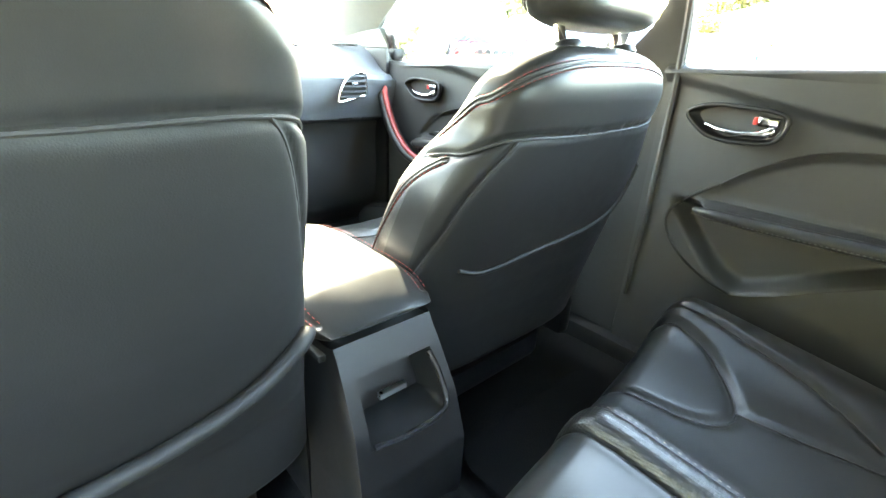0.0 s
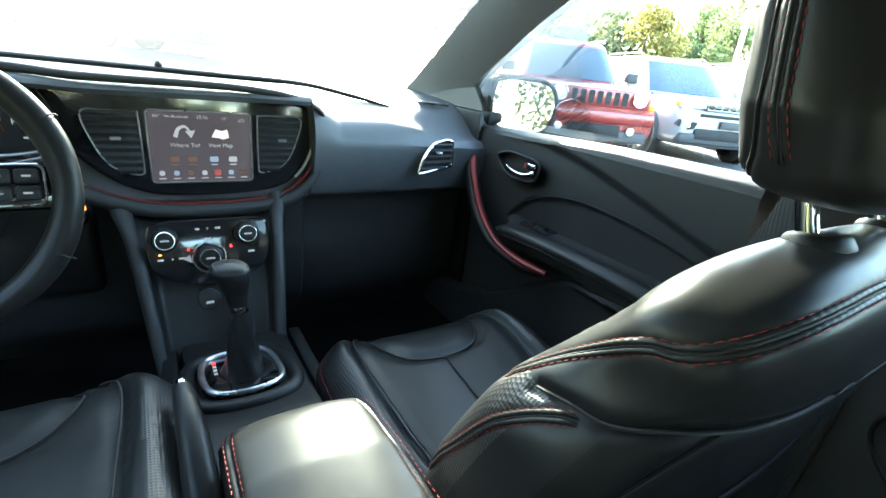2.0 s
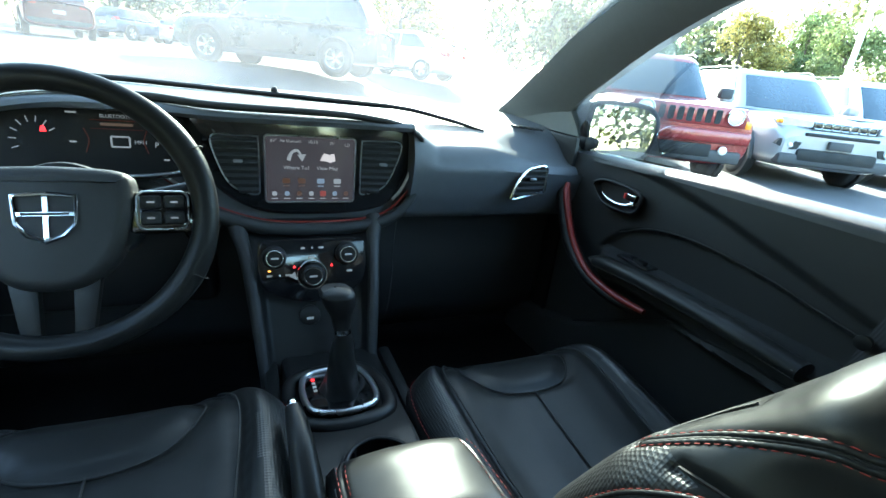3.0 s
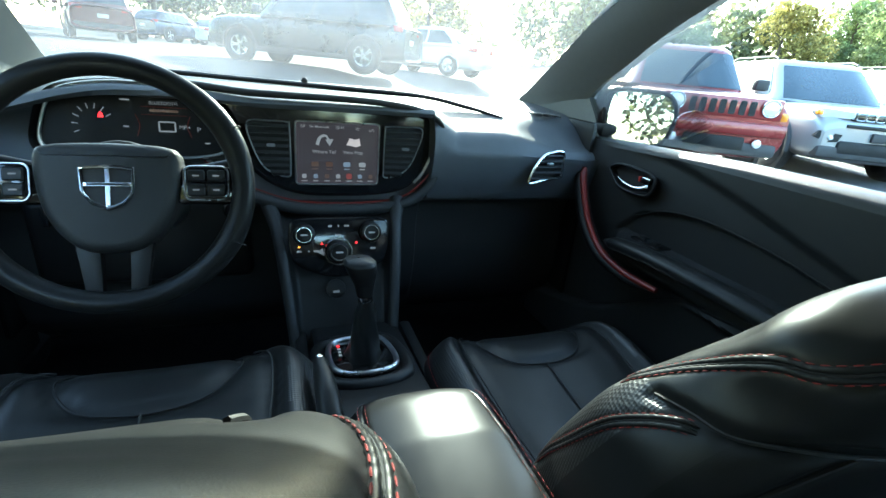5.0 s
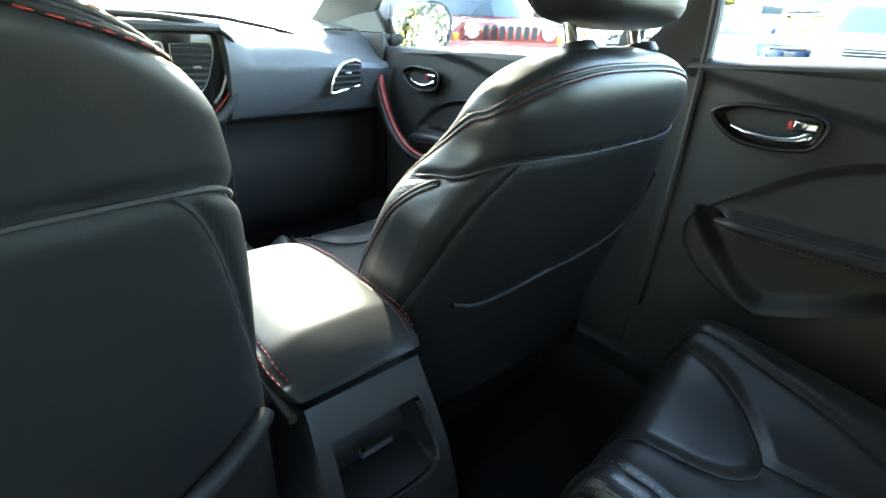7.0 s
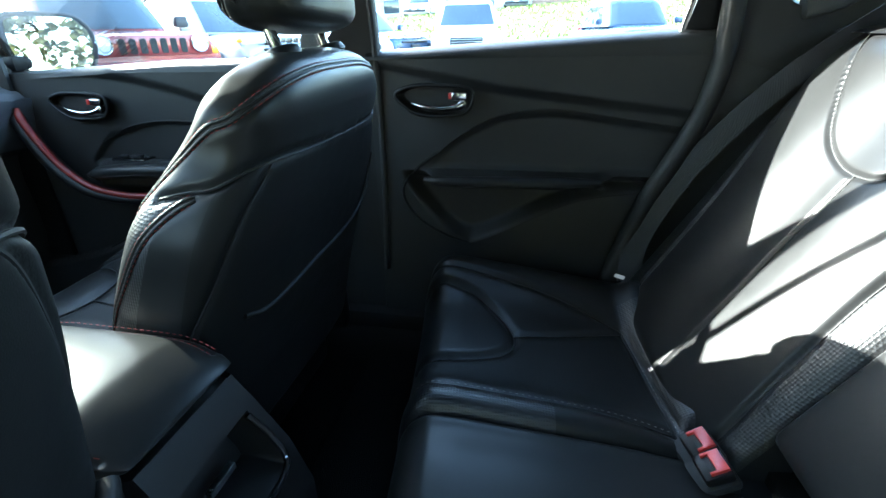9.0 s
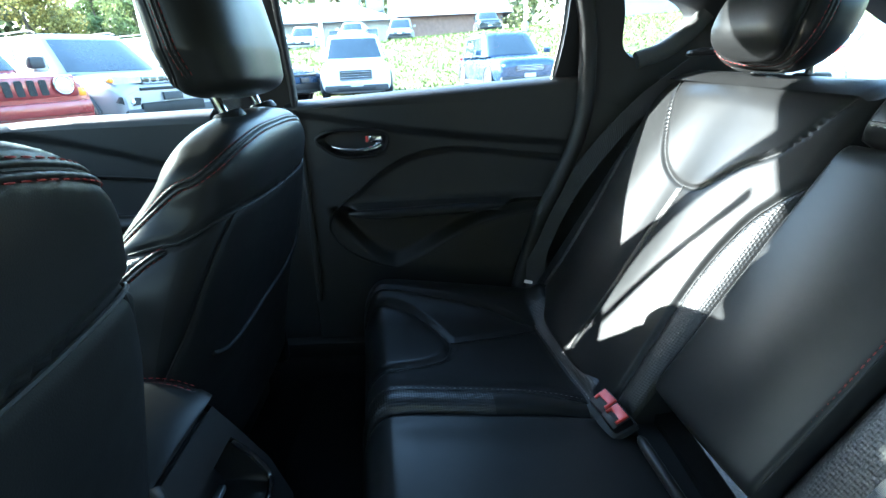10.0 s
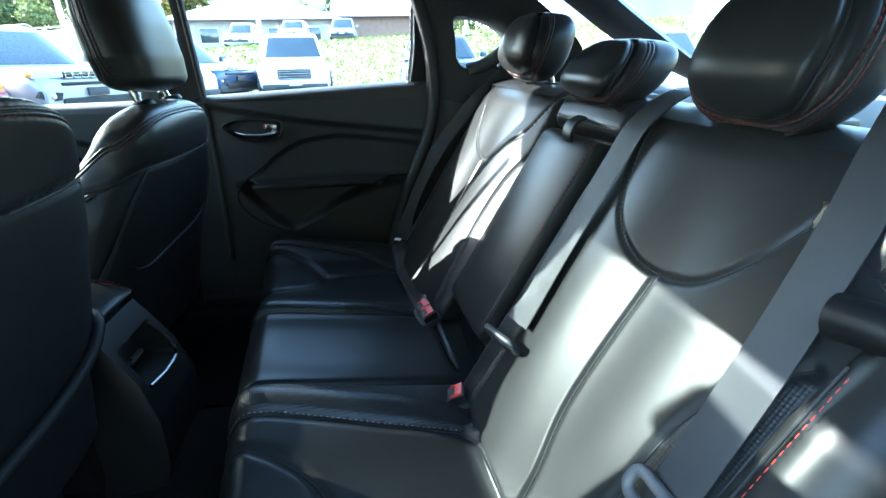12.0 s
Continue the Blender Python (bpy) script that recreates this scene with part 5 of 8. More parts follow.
def headrest_surface(cx, s, dy, dz):
    ZS = [0.955, 0.98, 1.02, 1.08, 1.14, 1.18]
    W = [0.104, 0.122, 0.130, 0.124, 0.114, 0.106]
    YR = [0.352, 0.344, 0.346, 0.356, 0.370, 0.380]
    YF = [0.445, 0.458, 0.468, 0.477, 0.478, 0.472]

    def place(th, z):
        th, z = np.asarray(th, float), np.asarray(z, float)
        q = np.clip((z - 1.13) / 0.055, 0, 1)
        p = np.clip((0.975 - z) / 0.022, 0, 1)
        k = np.maximum(1 - q ** 2.3, 1e-4) ** 0.44 * np.maximum(1 - p ** 2.4, 1e-4) ** 0.42
        w = np.interp(z, ZS, W) * k
        yr, yf = np.interp(z, ZS, YR), np.interp(z, ZS, YF)
        x = w * sgnpow(np.cos(th), 0.62) + 0.012
        y = (yr + yf) / 2 + (yf - yr) / 2 * k * sgnpow(np.sin(th), 0.7)
        return np.stack([cx + s * x, y + dy, z + dz + 0 * x], -1)
    return place


def on_surface(place, pts, n=70):
    """A smooth line over a surface, from control points (angle in degrees, height)."""
    c = spline(pts, n)
    return place(np.radians(c[:, 0]), c[:, 1])


def felled_seam(place, pts, parent, centre, n=110, rows=(-1, 1), k0=0.72, deg2=False):
    """A sewn-down seam: two soft rolls with a dark groove between them and a row of red thread outside each."""
    c = spline(pts, n)
    th, z = np.radians(c[:, 0]), (np.radians(c[:, 1]) if deg2 else c[:, 1])
    p = place(th, z)
    nn = np.cross(place(th + 1e-3, z) - p, place(th, z + 1e-3) - p)
    nn /= np.linalg.norm(nn, axis=1, keepdims=True) + 1e-12
    nn *= np.sign(((p - centre) * nn).sum(1))[:, None]
    t = np.gradient(p, axis=0)
    t /= np.linalg.norm(t, axis=1, keepdims=True)
    b = np.cross(nn, t)
    s = np.r_[0, np.cumsum(np.linalg.norm(np.diff(p, axis=0), axis=1))]
    q = np.linspace(0, s[-1], int(s[-1] / 0.0022))
    at = lambda a: np.stack([np.interp(q, s, a[:, k]) for k in range(3)], -1)
    p, nn, b = at(p), at(nn), at(b)
    ends = np.clip(np.minimum(q, s[-1] - q) / 0.012, 0.05, 1) ** 0.5
    part("seam", tube(p - nn * 0.0010, 0.0019 * k0 * ends, 6), SEAM, parent)
    for k in rows:
        r = (0.0036 + 0.0003 * np.cos(q / 0.0078 * 2 * math.pi)) * ends * k0
        part("seam_roll", tube(p + b * (k * 0.0042 * k0) - nn * 0.0022 * k0, r, 10), LEATHER, parent)
        part("red_stitching", stitch(p + b * (k * 0.0080 * k0) - nn * 0.0001, length=0.0050, gap=0.0030, r=0.0005), REDTHREAD, parent, "red thread stitching")


def wrap_pad(place, zs, nu, s, seams):
    th = np.linspace(0, 2 * math.pi, nu, endpoint=False)
    g = place(th[:, None] + 0 * zs[None], zs[None] + 0 * th[:, None])
    g, n = carve(g, seams, True, 1 if s > 0 else -1)
    v = g.reshape(-1, 3)
    f = grid_faces(nu, len(zs), True)
    nv = len(zs)
    f.append(tuple(i * nv + nv - 1 for i in range(nu)))
    f.append(tuple(i * nv for i in range(nu - 1, -1, -1)))
    if s < 0:
        f = [q[::-1] for q in f]
    return v, f, th


def cord(name, line, centre, parent, sink=0.0035, r=0.0016):
    """The dark thread line at the bottom of a seam."""
    out = line - centre
    part(name, tube(line - out / np.linalg.norm(out, axis=1, keepdims=True) * sink, r, 6), SEAM, parent)


def cushion_pad(cx, s, dy, dz, parent):
    """Front seat cushion, with raised side bolsters and a U-shaped knee panel."""
    YS = [0.50, 0.60, 0.75, 0.90, 0.99, 1.05]
    nu, nv = 120, 90
    ys = 0.50 + 0.55 * np.sin(np.linspace(0, math.pi / 2, nv))

    def place(th, y):
        q = np.clip((y - 0.93) / 0.121, 0, 1)
        k = np.maximum(1 - q ** 2.4, 1e-4) ** 0.42
        w = np.interp(y, YS, [0.20, 0.225, 0.245, 0.250, 0.245, 0.235]) * (0.45 + 0.55 * k)
        up = np.interp(y, YS, [0.475, 0.478, 0.488, 0.505, 0.510, 0.505])
        lo = np.interp(y, YS, [0.36, 0.35, 0.34, 0.34, 0.35, 0.36])
        x = w * sgnpow(np.cos(th), 0.5)
        sn = np.sin(th)
        z = (up + lo) / 2 + (up - lo) / 2 * k * sgnpow(sn, 0.55)
        r = np.abs(x) / w
        top = np.clip(sn, 0, 1) ** 0.6
        z = z + top * k * (0.034 * np.exp(-((r - 0.80) / 0.17) ** 2) - 0.006 * np.exp(-(x / 0.09) ** 2))
        return np.stack([cx + s * x, y + dy + 0 * x, z + dz], -1)

    th = np.linspace(0, 2 * math.pi, nu, endpoint=False)
    g = place(th[:, None] + 0 * ys[None], ys[None] + 0 * th[:, None])

    def top(x, y):
        c = sgnpow(np.clip(np.asarray(x) / 0.248, -1, 1), 2.0)
        return place(np.arccos(c), np.asarray(y, float))
    line = lambda pts, n=60: (lambda c: top(c[:, 0], c[:, 1]))(spline(pts, n))
    u_panel = line([(-0.135, 1.03), (-0.125, 0.985), (-0.085, 0.925), (-0.035, 0.905), (0.035, 0.905), (0.085, 0.925), (0.125, 0.985), (0.135, 1.03)])
    mid = line([(0.0, 0.905), (0.0, 0.75), (0.0, 0.56)], 40)
    left = line([(-0.172, 1.03), (-0.165, 0.95), (-0.155, 0.75), (-0.150, 0.55)])
    right = line([(0.172, 1.03), (0.165, 0.95), (0.155, 0.75), (0.150, 0.55)])
    el = line([(-0.236, 1.02), (-0.236, 0.9), (-0.232, 0.75), (-0.222, 0.6)])
    er = line([(0.236, 1.02), (0.236, 0.9), (0.232, 0.75), (0.222, 0.6)])
    g, n = carve(g, [(u_panel, 0.009, 0.010), (mid, 0.008, 0.010), (left, 0.012, 0.014), (right, 0.012, 0.014), (el, 0.003, 0.004), (er, 0.003, 0.004)], True, 1 if s < 0 else -1)
    f = grid_faces(nu, nv, True)
    f.append(tuple(i * nv + nv - 1 for i in range(nu)))
    if s > 0:
        f = [q[::-1] for q in f]
    gx = (np.abs((g[:, :, 0] - cx)) / 0.248)
    idx = [1 if (0.74 < gx[i, j] < 0.94 and 0 < i < nu / 2 and g[i, j, 1] - dy > 0.7) else 0 for i in range(nu) for j in range(nv - 1)] + [0]
    part("cushion", (g.reshape(-1, 3), f, idx), [LEATHER, PERF], parent, "", True, False)
    for q in (u_panel, mid, left, right):
        part("seam", tube(q - np.array([0, 0, 0.0045]), 0.0018, 6), SEAM, parent)
    for e in (el, er):
        part("red_stitching", stitch(e + np.array([0, 0, 0.0015])), REDTHREAD, parent, "red thread stitching")


def front_seat(name, cx, s, dy, dz, label, wide=None):
    seat = thing(name, (cx, 0.75 + dy, 0.30), label, "car seat", "front seats")
    place = seat_back_surface(cx, s, dy, dz, wide)
    drv = wide is not None
    zk, zr_ = (0.819, 0.0892) if drv else (0.855, 0.0819)
    zs = np.r_[np.linspace(0.42, zk, 100), zk + zr_ * np.sin(np.linspace(0, math.pi / 2, 40))[1:]]
    perim = [(142, 0.77), (156, 0.82), (178, 0.868), (208, 0.897), (240, 0.912), (270, 0.917), (300, 0.912), (332, 0.897), (362, 0.868), (384, 0.82), (398, 0.77)]
    if drv:
        perim = [(120, 0.75), (138, 0.80), (158, 0.838), (182, 0.860), (208, 0.876), (238, 0.889), (270, 0.894), (302, 0.889), (332, 0.876), (358, 0.860), (382, 0.838), (402, 0.80), (412, 0.75)]
    lower = [(150, 0.62), (160, 0.69), (168, 0.75), (180, 0.795)]
    sd = 0.0 if s > 0 else -0.022
    rear_seam = [(165, 0.792), (180, 0.802), (205, 0.822), (235, 0.829), (270, 0.828), (310, 0.832), (345, 0.846), (365, 0.855)]
    inner_drop = [(223, 0.828 + sd), (215, 0.78), (205, 0.70), (192, 0.63), (180, 0.55)]
    outer_drop = [(317, 0.832 + sd), (325, 0.78), (335, 0.70), (348, 0.63)]
    yoke = [(200, 0.885), (185, 0.900), (165, 0.908), (140, 0.910)]
    front_l, front_r = [(128, 0.84), (126, 0.7), (124, 0.5)], [(52, 0.84), (54, 0.7), (56, 0.5)]
    rear_seam = [(a, z + sd) for a, z in rear_seam]
    S = {k: on_surface(place, p) for k, p in dict(perim=perim, lower=lower, rear=rear_seam, inner=inner_drop, outer=outer_drop, yoke=yoke, fl=front_l, fr=front_r).items()}
    seams = [(S["perim"], 0.003, 0.006), (S["lower"], 0.003, 0.006), (S["rear"], 0.007, 0.006), (S["inner"], 0.004, 0.004), (S["outer"], 0.004, 0.004), (S["fl"], 0.008, 0.009), (S["fr"], 0.008, 0.009)]
    nu = 220
    v, f, th = wrap_pad(place, zs, nu, s, seams)
    deg = np.degrees(th)
    lim = np.interp(deg, [160, 180, 205, 235, 270, 310, 345, 360], [0.79, 0.802, 0.822, 0.829, 0.828, 0.832, 0.846, 0.855]) + sd
    idx = []
    for i in range(nu):
        for j in range(len(zs) - 1):
            idx.append(1 if 185 < deg[i] < 352 and zs[j] < lim[i] else (2 if (128 < deg[i] < 172 or 8 < deg[i] < 52) and 0.55 < zs[j] < 0.79 else 0))
    part("backrest", (v, f, idx + [0, 0]), [LEATHER, VINYL, PERF], seat, "", True, False)
    for key in ("rear", "inner", "outer", "fl", "fr"):
        cord("seam", S[key], np.array([cx, 0.45 + dy, 0.72 + dz]), seat)
    for q in (perim, lower):
        felled_seam(place, q, seat, np.array([cx, 0.42 + dy, 0.74 + dz]), k0=0.56 if drv else 0.72)
    # pocket on the back
    if s > 0:
        pocket = [(228, 0.640), (245, 0.628), (270, 0.640), (300, 0.668), (318, 0.712), (324, 0.75)]
    else:
        pocket = [(205, 0.607), (225, 0.598), (270, 0.555), (315, 0.515), (335, 0.50)]
    pk = on_surface(place, pocket, 60)
    part("pocket_edge", tube(pk + np.array([0, -0.002 if s > 0 else -0.008, 0]), 0.0040 if s > 0 else 0.008, 10), VINYL, seat, "rolled vinyl pocket edge")
    # headrest
    hx = cx - 0.02 if drv else cx + 0.006
    hp = headrest_surface(hx, s, dy, dz)
    hz = np.r_[0.953 + 0.022 * (1 - np.cos(np.linspace(0, math.pi / 2, 10))), np.linspace(0.98, 1.13, 34), 1.13 + 0.055 * np.sin(np.linspace(0, math.pi / 2, 14))[1:]]
    h1 = on_surface(hp, [(158, 1.175), (160, 1.10), (162, 1.02), (150, 0.975), (90, 0.965), (30, 0.975), (18, 1.02), (20, 1.10), (22, 1.175)], 120)
    h2 = on_surface(hp, [(170, 1.175), (172, 1.10), (174, 1.02), (176, 0.98)], 60)
    hv, hf, _ = wrap_pad(hp, hz, 96, s, [(h1, 0.005, 0.004), (h2, 0.004, 0.004)])
    head = part("headrest", (hv, hf), LEATHER, seat, "", True, False)
    ctr = np.array([hx, 0.42 + dy, 1.06 + dz])
    cord("seam", h1, ctr, head, 0.0022, 0.0011)
    felled_seam(hp, [(171, 1.172), (173, 1.10), (175, 1.02), (178, 0.985)], head, ctr, 70)
    for k in (-1, 1):
        x = hx + s * 0.006 + k * 0.069
        p = np.array([[x, 0.376 + dy, 0.90 + dz], [x, 0.394 + dy, 0.935 + dz], [x, 0.410 + dy, 0.985 + dz]])
        part("post", tube(spline(p, 8), 0.0075, 14), STEEL, seat, "polished steel headrest post")
        part("post_collar", cyl(0.024, 0.019, 0.012, pose(x, 0.388 + dy, 0.934 + dz - (0.013 if drv else 0.0), -14)  , 24, 0.003), HARD, seat, "black plastic collar")
    cushion_pad(cx, s, dy, dz, seat)
    part("seat_base", box(cx - 0.19, cx + 0.19, 0.52 + dy, 0.96 + dy, 0.27, 0.40 + dz, 0.02), HARD, seat, "black plastic seat base")
    part("side_shield", box(cx + s * 0.225 - 0.02, cx + s * 0.225 + 0.02, 0.48 + dy, 0.92 + dy, 0.33, 0.43 + dz, 0.015), HARD, seat, "black plastic side shield")
    return seat


passenger_seat = front_seat("passenger_seat", 0.36, 1, 0.0, 0.0, "black leather front seat with red stitching and steel headrest posts")
driver_seat = front_seat("driver_seat", -0.3224, -1, -0.082, 0.0758, "black leather driver's seat with red stitching behind the steering wheel", [0.245, 0.241, 0.237, 0.232, 0.227, 0.218, 0.200, 0.181])


def strap(pts, width, n=50, thick=0.0014, sag=0.0):
    """A flat belt: rows of (centre, direction across)."""
    c = spline([p[0] for p in pts], n)
    a = spline([p[1] for p in pts], n)
    a /= np.linalg.norm(a, axis=1, keepdims=True)
    t = np.gradient(c, axis=0)
    nn = np.cross(a, t)
    nn /= np.linalg.norm(nn, axis=1, keepdims=True) + 1e-9
    rows = []
    for k, o in ((-1, -1), (-0.5, -1), (0, -1), (0.5, -1), (1, -1), (1, 1), (0.5, 1), (0, 1), (-0.5, 1), (-1, 1)):
        rows.append(c + a * width / 2 * k + nn * thick * o * (1.0 if abs(k) < 1 else 0.6))
    g = np.stack(rows, 0)
    return g.reshape(-1, 3), grid_faces(10, n, True)


# ---- rear bench ----
# the bench is laid out square and then set into the car
BENCH = Matrix.Translation((0.40, -0.31, 0.75)) @ Matrix.Rotation(radians(7.0), 4, "Z") @ Matrix.Rotation(radians(-1.2), 4, "Y") @ Matrix.Translation((-0.40, 0.31, -0.75))


def set_in(ob):
    ob.matrix_basis = BENCH @ ob.matrix_basis


B0, B1 = np.array([-0.155, 0.44]), np.array([-0.453, 0.945])     # foot and top of the rear backrest, (y, z)
BD = (B1 - B0) / np.linalg.norm(B1 - B0)
BL = float(np.linalg.norm(B1 - B0))
BN = np.array([BD[1], -BD[0]])                                   # out of the backrest, forwards and up


def back_at(x, z, d=0.0):
    """A place on the rear backrest at height z, lifted by d."""
    x, z = np.asarray(x, float), np.asarray(z, float)
    s = (z - B0[1]) / BD[1]
    return np.stack([x + 0 * s, B0[0] + BD[0] * s + BN[0] * d, z + BN[1] * d], -1)


def back_pad(name, x0, x1, z0, z1, depth, seams, parent, label="", perf=None, puff=0.02, cell=0.0027, skew=0.0, round_top=0.05, mid=0.0):
    """A piece of backrest between x0 and x1, pillow-shaped, with carved seams (points (x, z))."""
    nx, nz = max(12, int((x1 - x0) / cell)), max(12, int((z1 - z0) / cell))
    a, b = np.linspace(-1, 1, nx), np.linspace(0, 1, nz)
    A, Bv = np.meshgrid(a, b, indexing="ij")
    edge = np.clip((1 - np.abs(A)) / 0.10, 0, 1)
    prof = np.sqrt(np.clip(1 - (1 - edge) ** 2, 0, 1))
    tz = np.clip((1 - Bv) / (round_top / (z1 - z0)), 0, 1)
    bz = np.clip(Bv / (0.02 / (z1 - z0)), 0, 1)
    prof = prof * np.sqrt(np.clip(1 - (1 - tz) ** 2, 0, 1)) * np.sqrt(np.clip(1 - (1 - bz) ** 2, 0, 1))
    X = (x0 + x1) / 2 + A * (x1 - x0) / 2 + skew * (Bv - 0.5)
    D = depth * prof + puff * (1 - A ** 2) * prof - mid * np.exp(-(A / 0.3) ** 2) * prof * np.sin(math.pi * Bv)
    Z = z0 + (z1 - z0) * Bv

    def lift(px, pz):
        aa = np.clip((np.asarray(px) - (x0 + x1) / 2 - skew * ((np.asarray(pz) - z0) / (z1 - z0) - 0.5)) / ((x1 - x0) / 2), -1, 1)
        e = np.clip((1 - np.abs(aa)) / 0.10, 0, 1)
        p = np.sqrt(np.clip(1 - (1 - e) ** 2, 0, 1))
        return depth * p + puff * (1 - aa ** 2) * p - mid * np.exp(-(aa / 0.3) ** 2) * p * np.sin(math.pi * np.clip((np.asarray(pz) - z0) / (z1 - z0), 0, 1))
    g = back_at(X, Z, D)
    cuts, lines = [], []
    for pts, dep, wid in seams:
        c = spline(pts, 80)
        q = back_at(c[:, 0], c[:, 1], lift(c[:, 0], c[:, 1]))
        cuts.append((q, dep * 0.6, wid * 0.72))
        lines.append(q)
    g, n = carve(g, cuts, False, -1)
    f = [q[::-1] for q in grid_faces(nx, nz)]
    idx = [0] * len(f)
    if perf is not None:
        idx = [1 if perf(X[i, j], Z[i, j]) else 0 for i in range(nx - 1) for j in range(nz - 1)]
    # thickness behind
    k = len(f)
    v = g.reshape(-1, 3)
    bk = back_at(X, Z, -0.05 + 0 * D).reshape(-1, 3)
    ring = [i * nz for i in range(nx)] + [(nx - 1) * nz + j for j in range(1, nz)] + [i * nz + nz - 1 for i in range(nx - 2, -1, -1)] + [j for j in range(nz - 2, 0, -1)]
    vv = np.vstack([v, bk[ring]])
    m = len(v)
    for i in range(len(ring)):
        j = (i + 1) % len(ring)
        f.append((ring[i], ring[j], m + j, m + i))
        idx.append(0)
    ob = part(name, (vv, f, idx), [LEATHER, PERF], parent, label, True, False)
    for (q, dep, wid) in cuts:
        part("seam", tube(q - np.array([0, BN[0], BN[1]]) * (dep * 0.80), 0.0011, 6), SEAM, parent)
    return ob, lines


rear_back = thing("rear_bench", (0.072, -0.2, 0.44), "black leather rear bench back with perforated bolsters", "car seat")
back_pad("backrest_pad", 0.206, 0.665, 0.43, 0.935, 0.012, [
    ([(0.592, 0.925), (0.582, 0.895), (0.530, 0.835), (0.484, 0.790), (0.440, 0.768), (0.395, 0.762), (0.355, 0.770), (0.312, 0.812), (0.268, 0.848), (0.230, 0.925)], 0.008, 0.006),
    ([(0.400, 0.762), (0.402, 0.66), (0.394, 0.58), (0.385, 0.46)], 0.007, 0.006),
    ([(0.209, 0.822), (0.232, 0.785), (0.249, 0.745), (0.258, 0.67), (0.252, 0.56), (0.242, 0.46)], 0.009, 0.008),
    ([(0.660, 0.85), (0.630, 0.76), (0.608, 0.66), (0.60, 0.55), (0.60, 0.46)], 0.008, 0.008)], rear_back,
    perf=lambda x, z: (x < np.interp(z, [0.46, 0.56, 0.67, 0.745, 0.785, 0.822], [0.240, 0.250, 0.256, 0.247, 0.230, 0.2]) and z < 0.82) or (x > 0.610 and z < 0.66), mid=0.014, puff=0.026)
back_pad("backrest_pad", -0.520, -0.006, 0.43, 0.935, 0.012, [
    ([(-0.085, 0.925), (-0.100, 0.867), (-0.140, 0.800), (-0.200, 0.764), (-0.256, 0.757), (-0.314, 0.771), (-0.356, 0.812), (-0.385, 0.865), (-0.412, 0.925)], 0.008, 0.006),
    ([(-0.256, 0.757), (-0.254, 0.65), (-0.262, 0.57), (-0.288, 0.50), (-0.30, 0.45)], 0.007, 0.006),
    ([(-0.012, 0.822), (-0.036, 0.775), (-0.066, 0.72), (-0.082, 0.66), (-0.085, 0.56), (-0.08, 0.46)], 0.009, 0.008),
    ([(-0.455, 0.76), (-0.420, 0.72), (-0.397, 0.665), (-0.390, 0.60), (-0.385, 0.47)], 0.007, 0.008)], rear_back,
    perf=lambda x, z: (x > np.interp(z, [0.46, 0.56, 0.66, 0.72, 0.775, 0.822], [-0.078, -0.083, -0.080, -0.064, -0.034, -0.01]) and z < 0.82) or (x < np.interp(z, [0.47, 0.60, 0.665, 0.72, 0.76], [-0.388, -0.393, -0.40, -0.423, -0.458]) and z < 0.75), mid=0.014, puff=0.026)
arm, arm_lines = back_pad("folding_armrest", -0.002, 0.203, 0.512, 0.874, 0.024, [
    ([(0.006, 0.866), (0.006, 0.75), (0.005, 0.62), (0.004, 0.53)], 0.003, 0.003)], rear_back, "folded-up leather armrest with a red seam", puff=0.012, round_top=0.028, cell=0.005)
part("red_stitching", stitch(arm_lines[0] + np.array([0.004, 0.001, 0.001]), length=0.005), REDTHREAD, arm, "red thread stitching")
back_pad("armrest_header", -0.030, 0.200, 0.880, 0.945, 0.020, [([(-0.025, 0.896), (0.085, 0.894), (0.195, 0.896)], 0.003, 0.003)], rear_back, "stitched leather strip over the armrest", puff=0.004, round_top=0.03, cell=0.005)
part("header_thread", stitch(back_at(np.linspace(-0.015, 0.185, 60), np.full(60, 0.890), 0.0245), length=0.004, gap=0.004, r=0.0006), mat("pale_thread", (0.30, 0.29, 0.27), 0.8), rear_back, "pale thread along the strip")
part("pull_tab", strap([((0.078, -0.395, 0.912), (1, 0.05, 0)), ((0.078, -0.376, 0.902), (1, 0.05, 0)), ((0.077, -0.368, 0.885), (1, 0, 0)), ((0.076, -0.372, 0.868), (1, 0, 0))], 0.030, 16, 0.003), HARD, rear_back, "black pull tab")
part("lower_roll", tube(spline([(0.160, -0.146, 0.474), (0.13, -0.142, 0.478), (0.06, -0.140, 0.478), (0.0, -0.142, 0.472)], 30), 0.008 * np.sqrt(np.clip(1 - np.linspace(-1, 1, 30) ** 4, 0.05, 1)), 14), LEATHER, rear_back, "leather roll under the folded armrest")
# the top of the backrest, running back to the parcel shelf
xs, ts = np.linspace(-0.520, 0.665, 120), np.linspace(0, 1, 16)
XX, TT = np.meshgrid(xs, ts, indexing="ij")
top_y = -0.413 - 0.13 * TT
top_z = 0.925 + 0.026 * np.sin(math.pi * np.clip(TT * 0.8 + 0.1, 0, 1)) - 0.03 * TT ** 3 - 0.006 * np.exp(-((XX - 0.204) / 0.01) ** 2) - 0.006 * np.exp(-((XX + 0.004) / 0.01) ** 2)
part("backrest_top", (np.stack([XX, top_y, top_z], -1).reshape(-1, 3), grid_faces(120, 16)), LEATHER, rear_back)
set_in(rear_back)


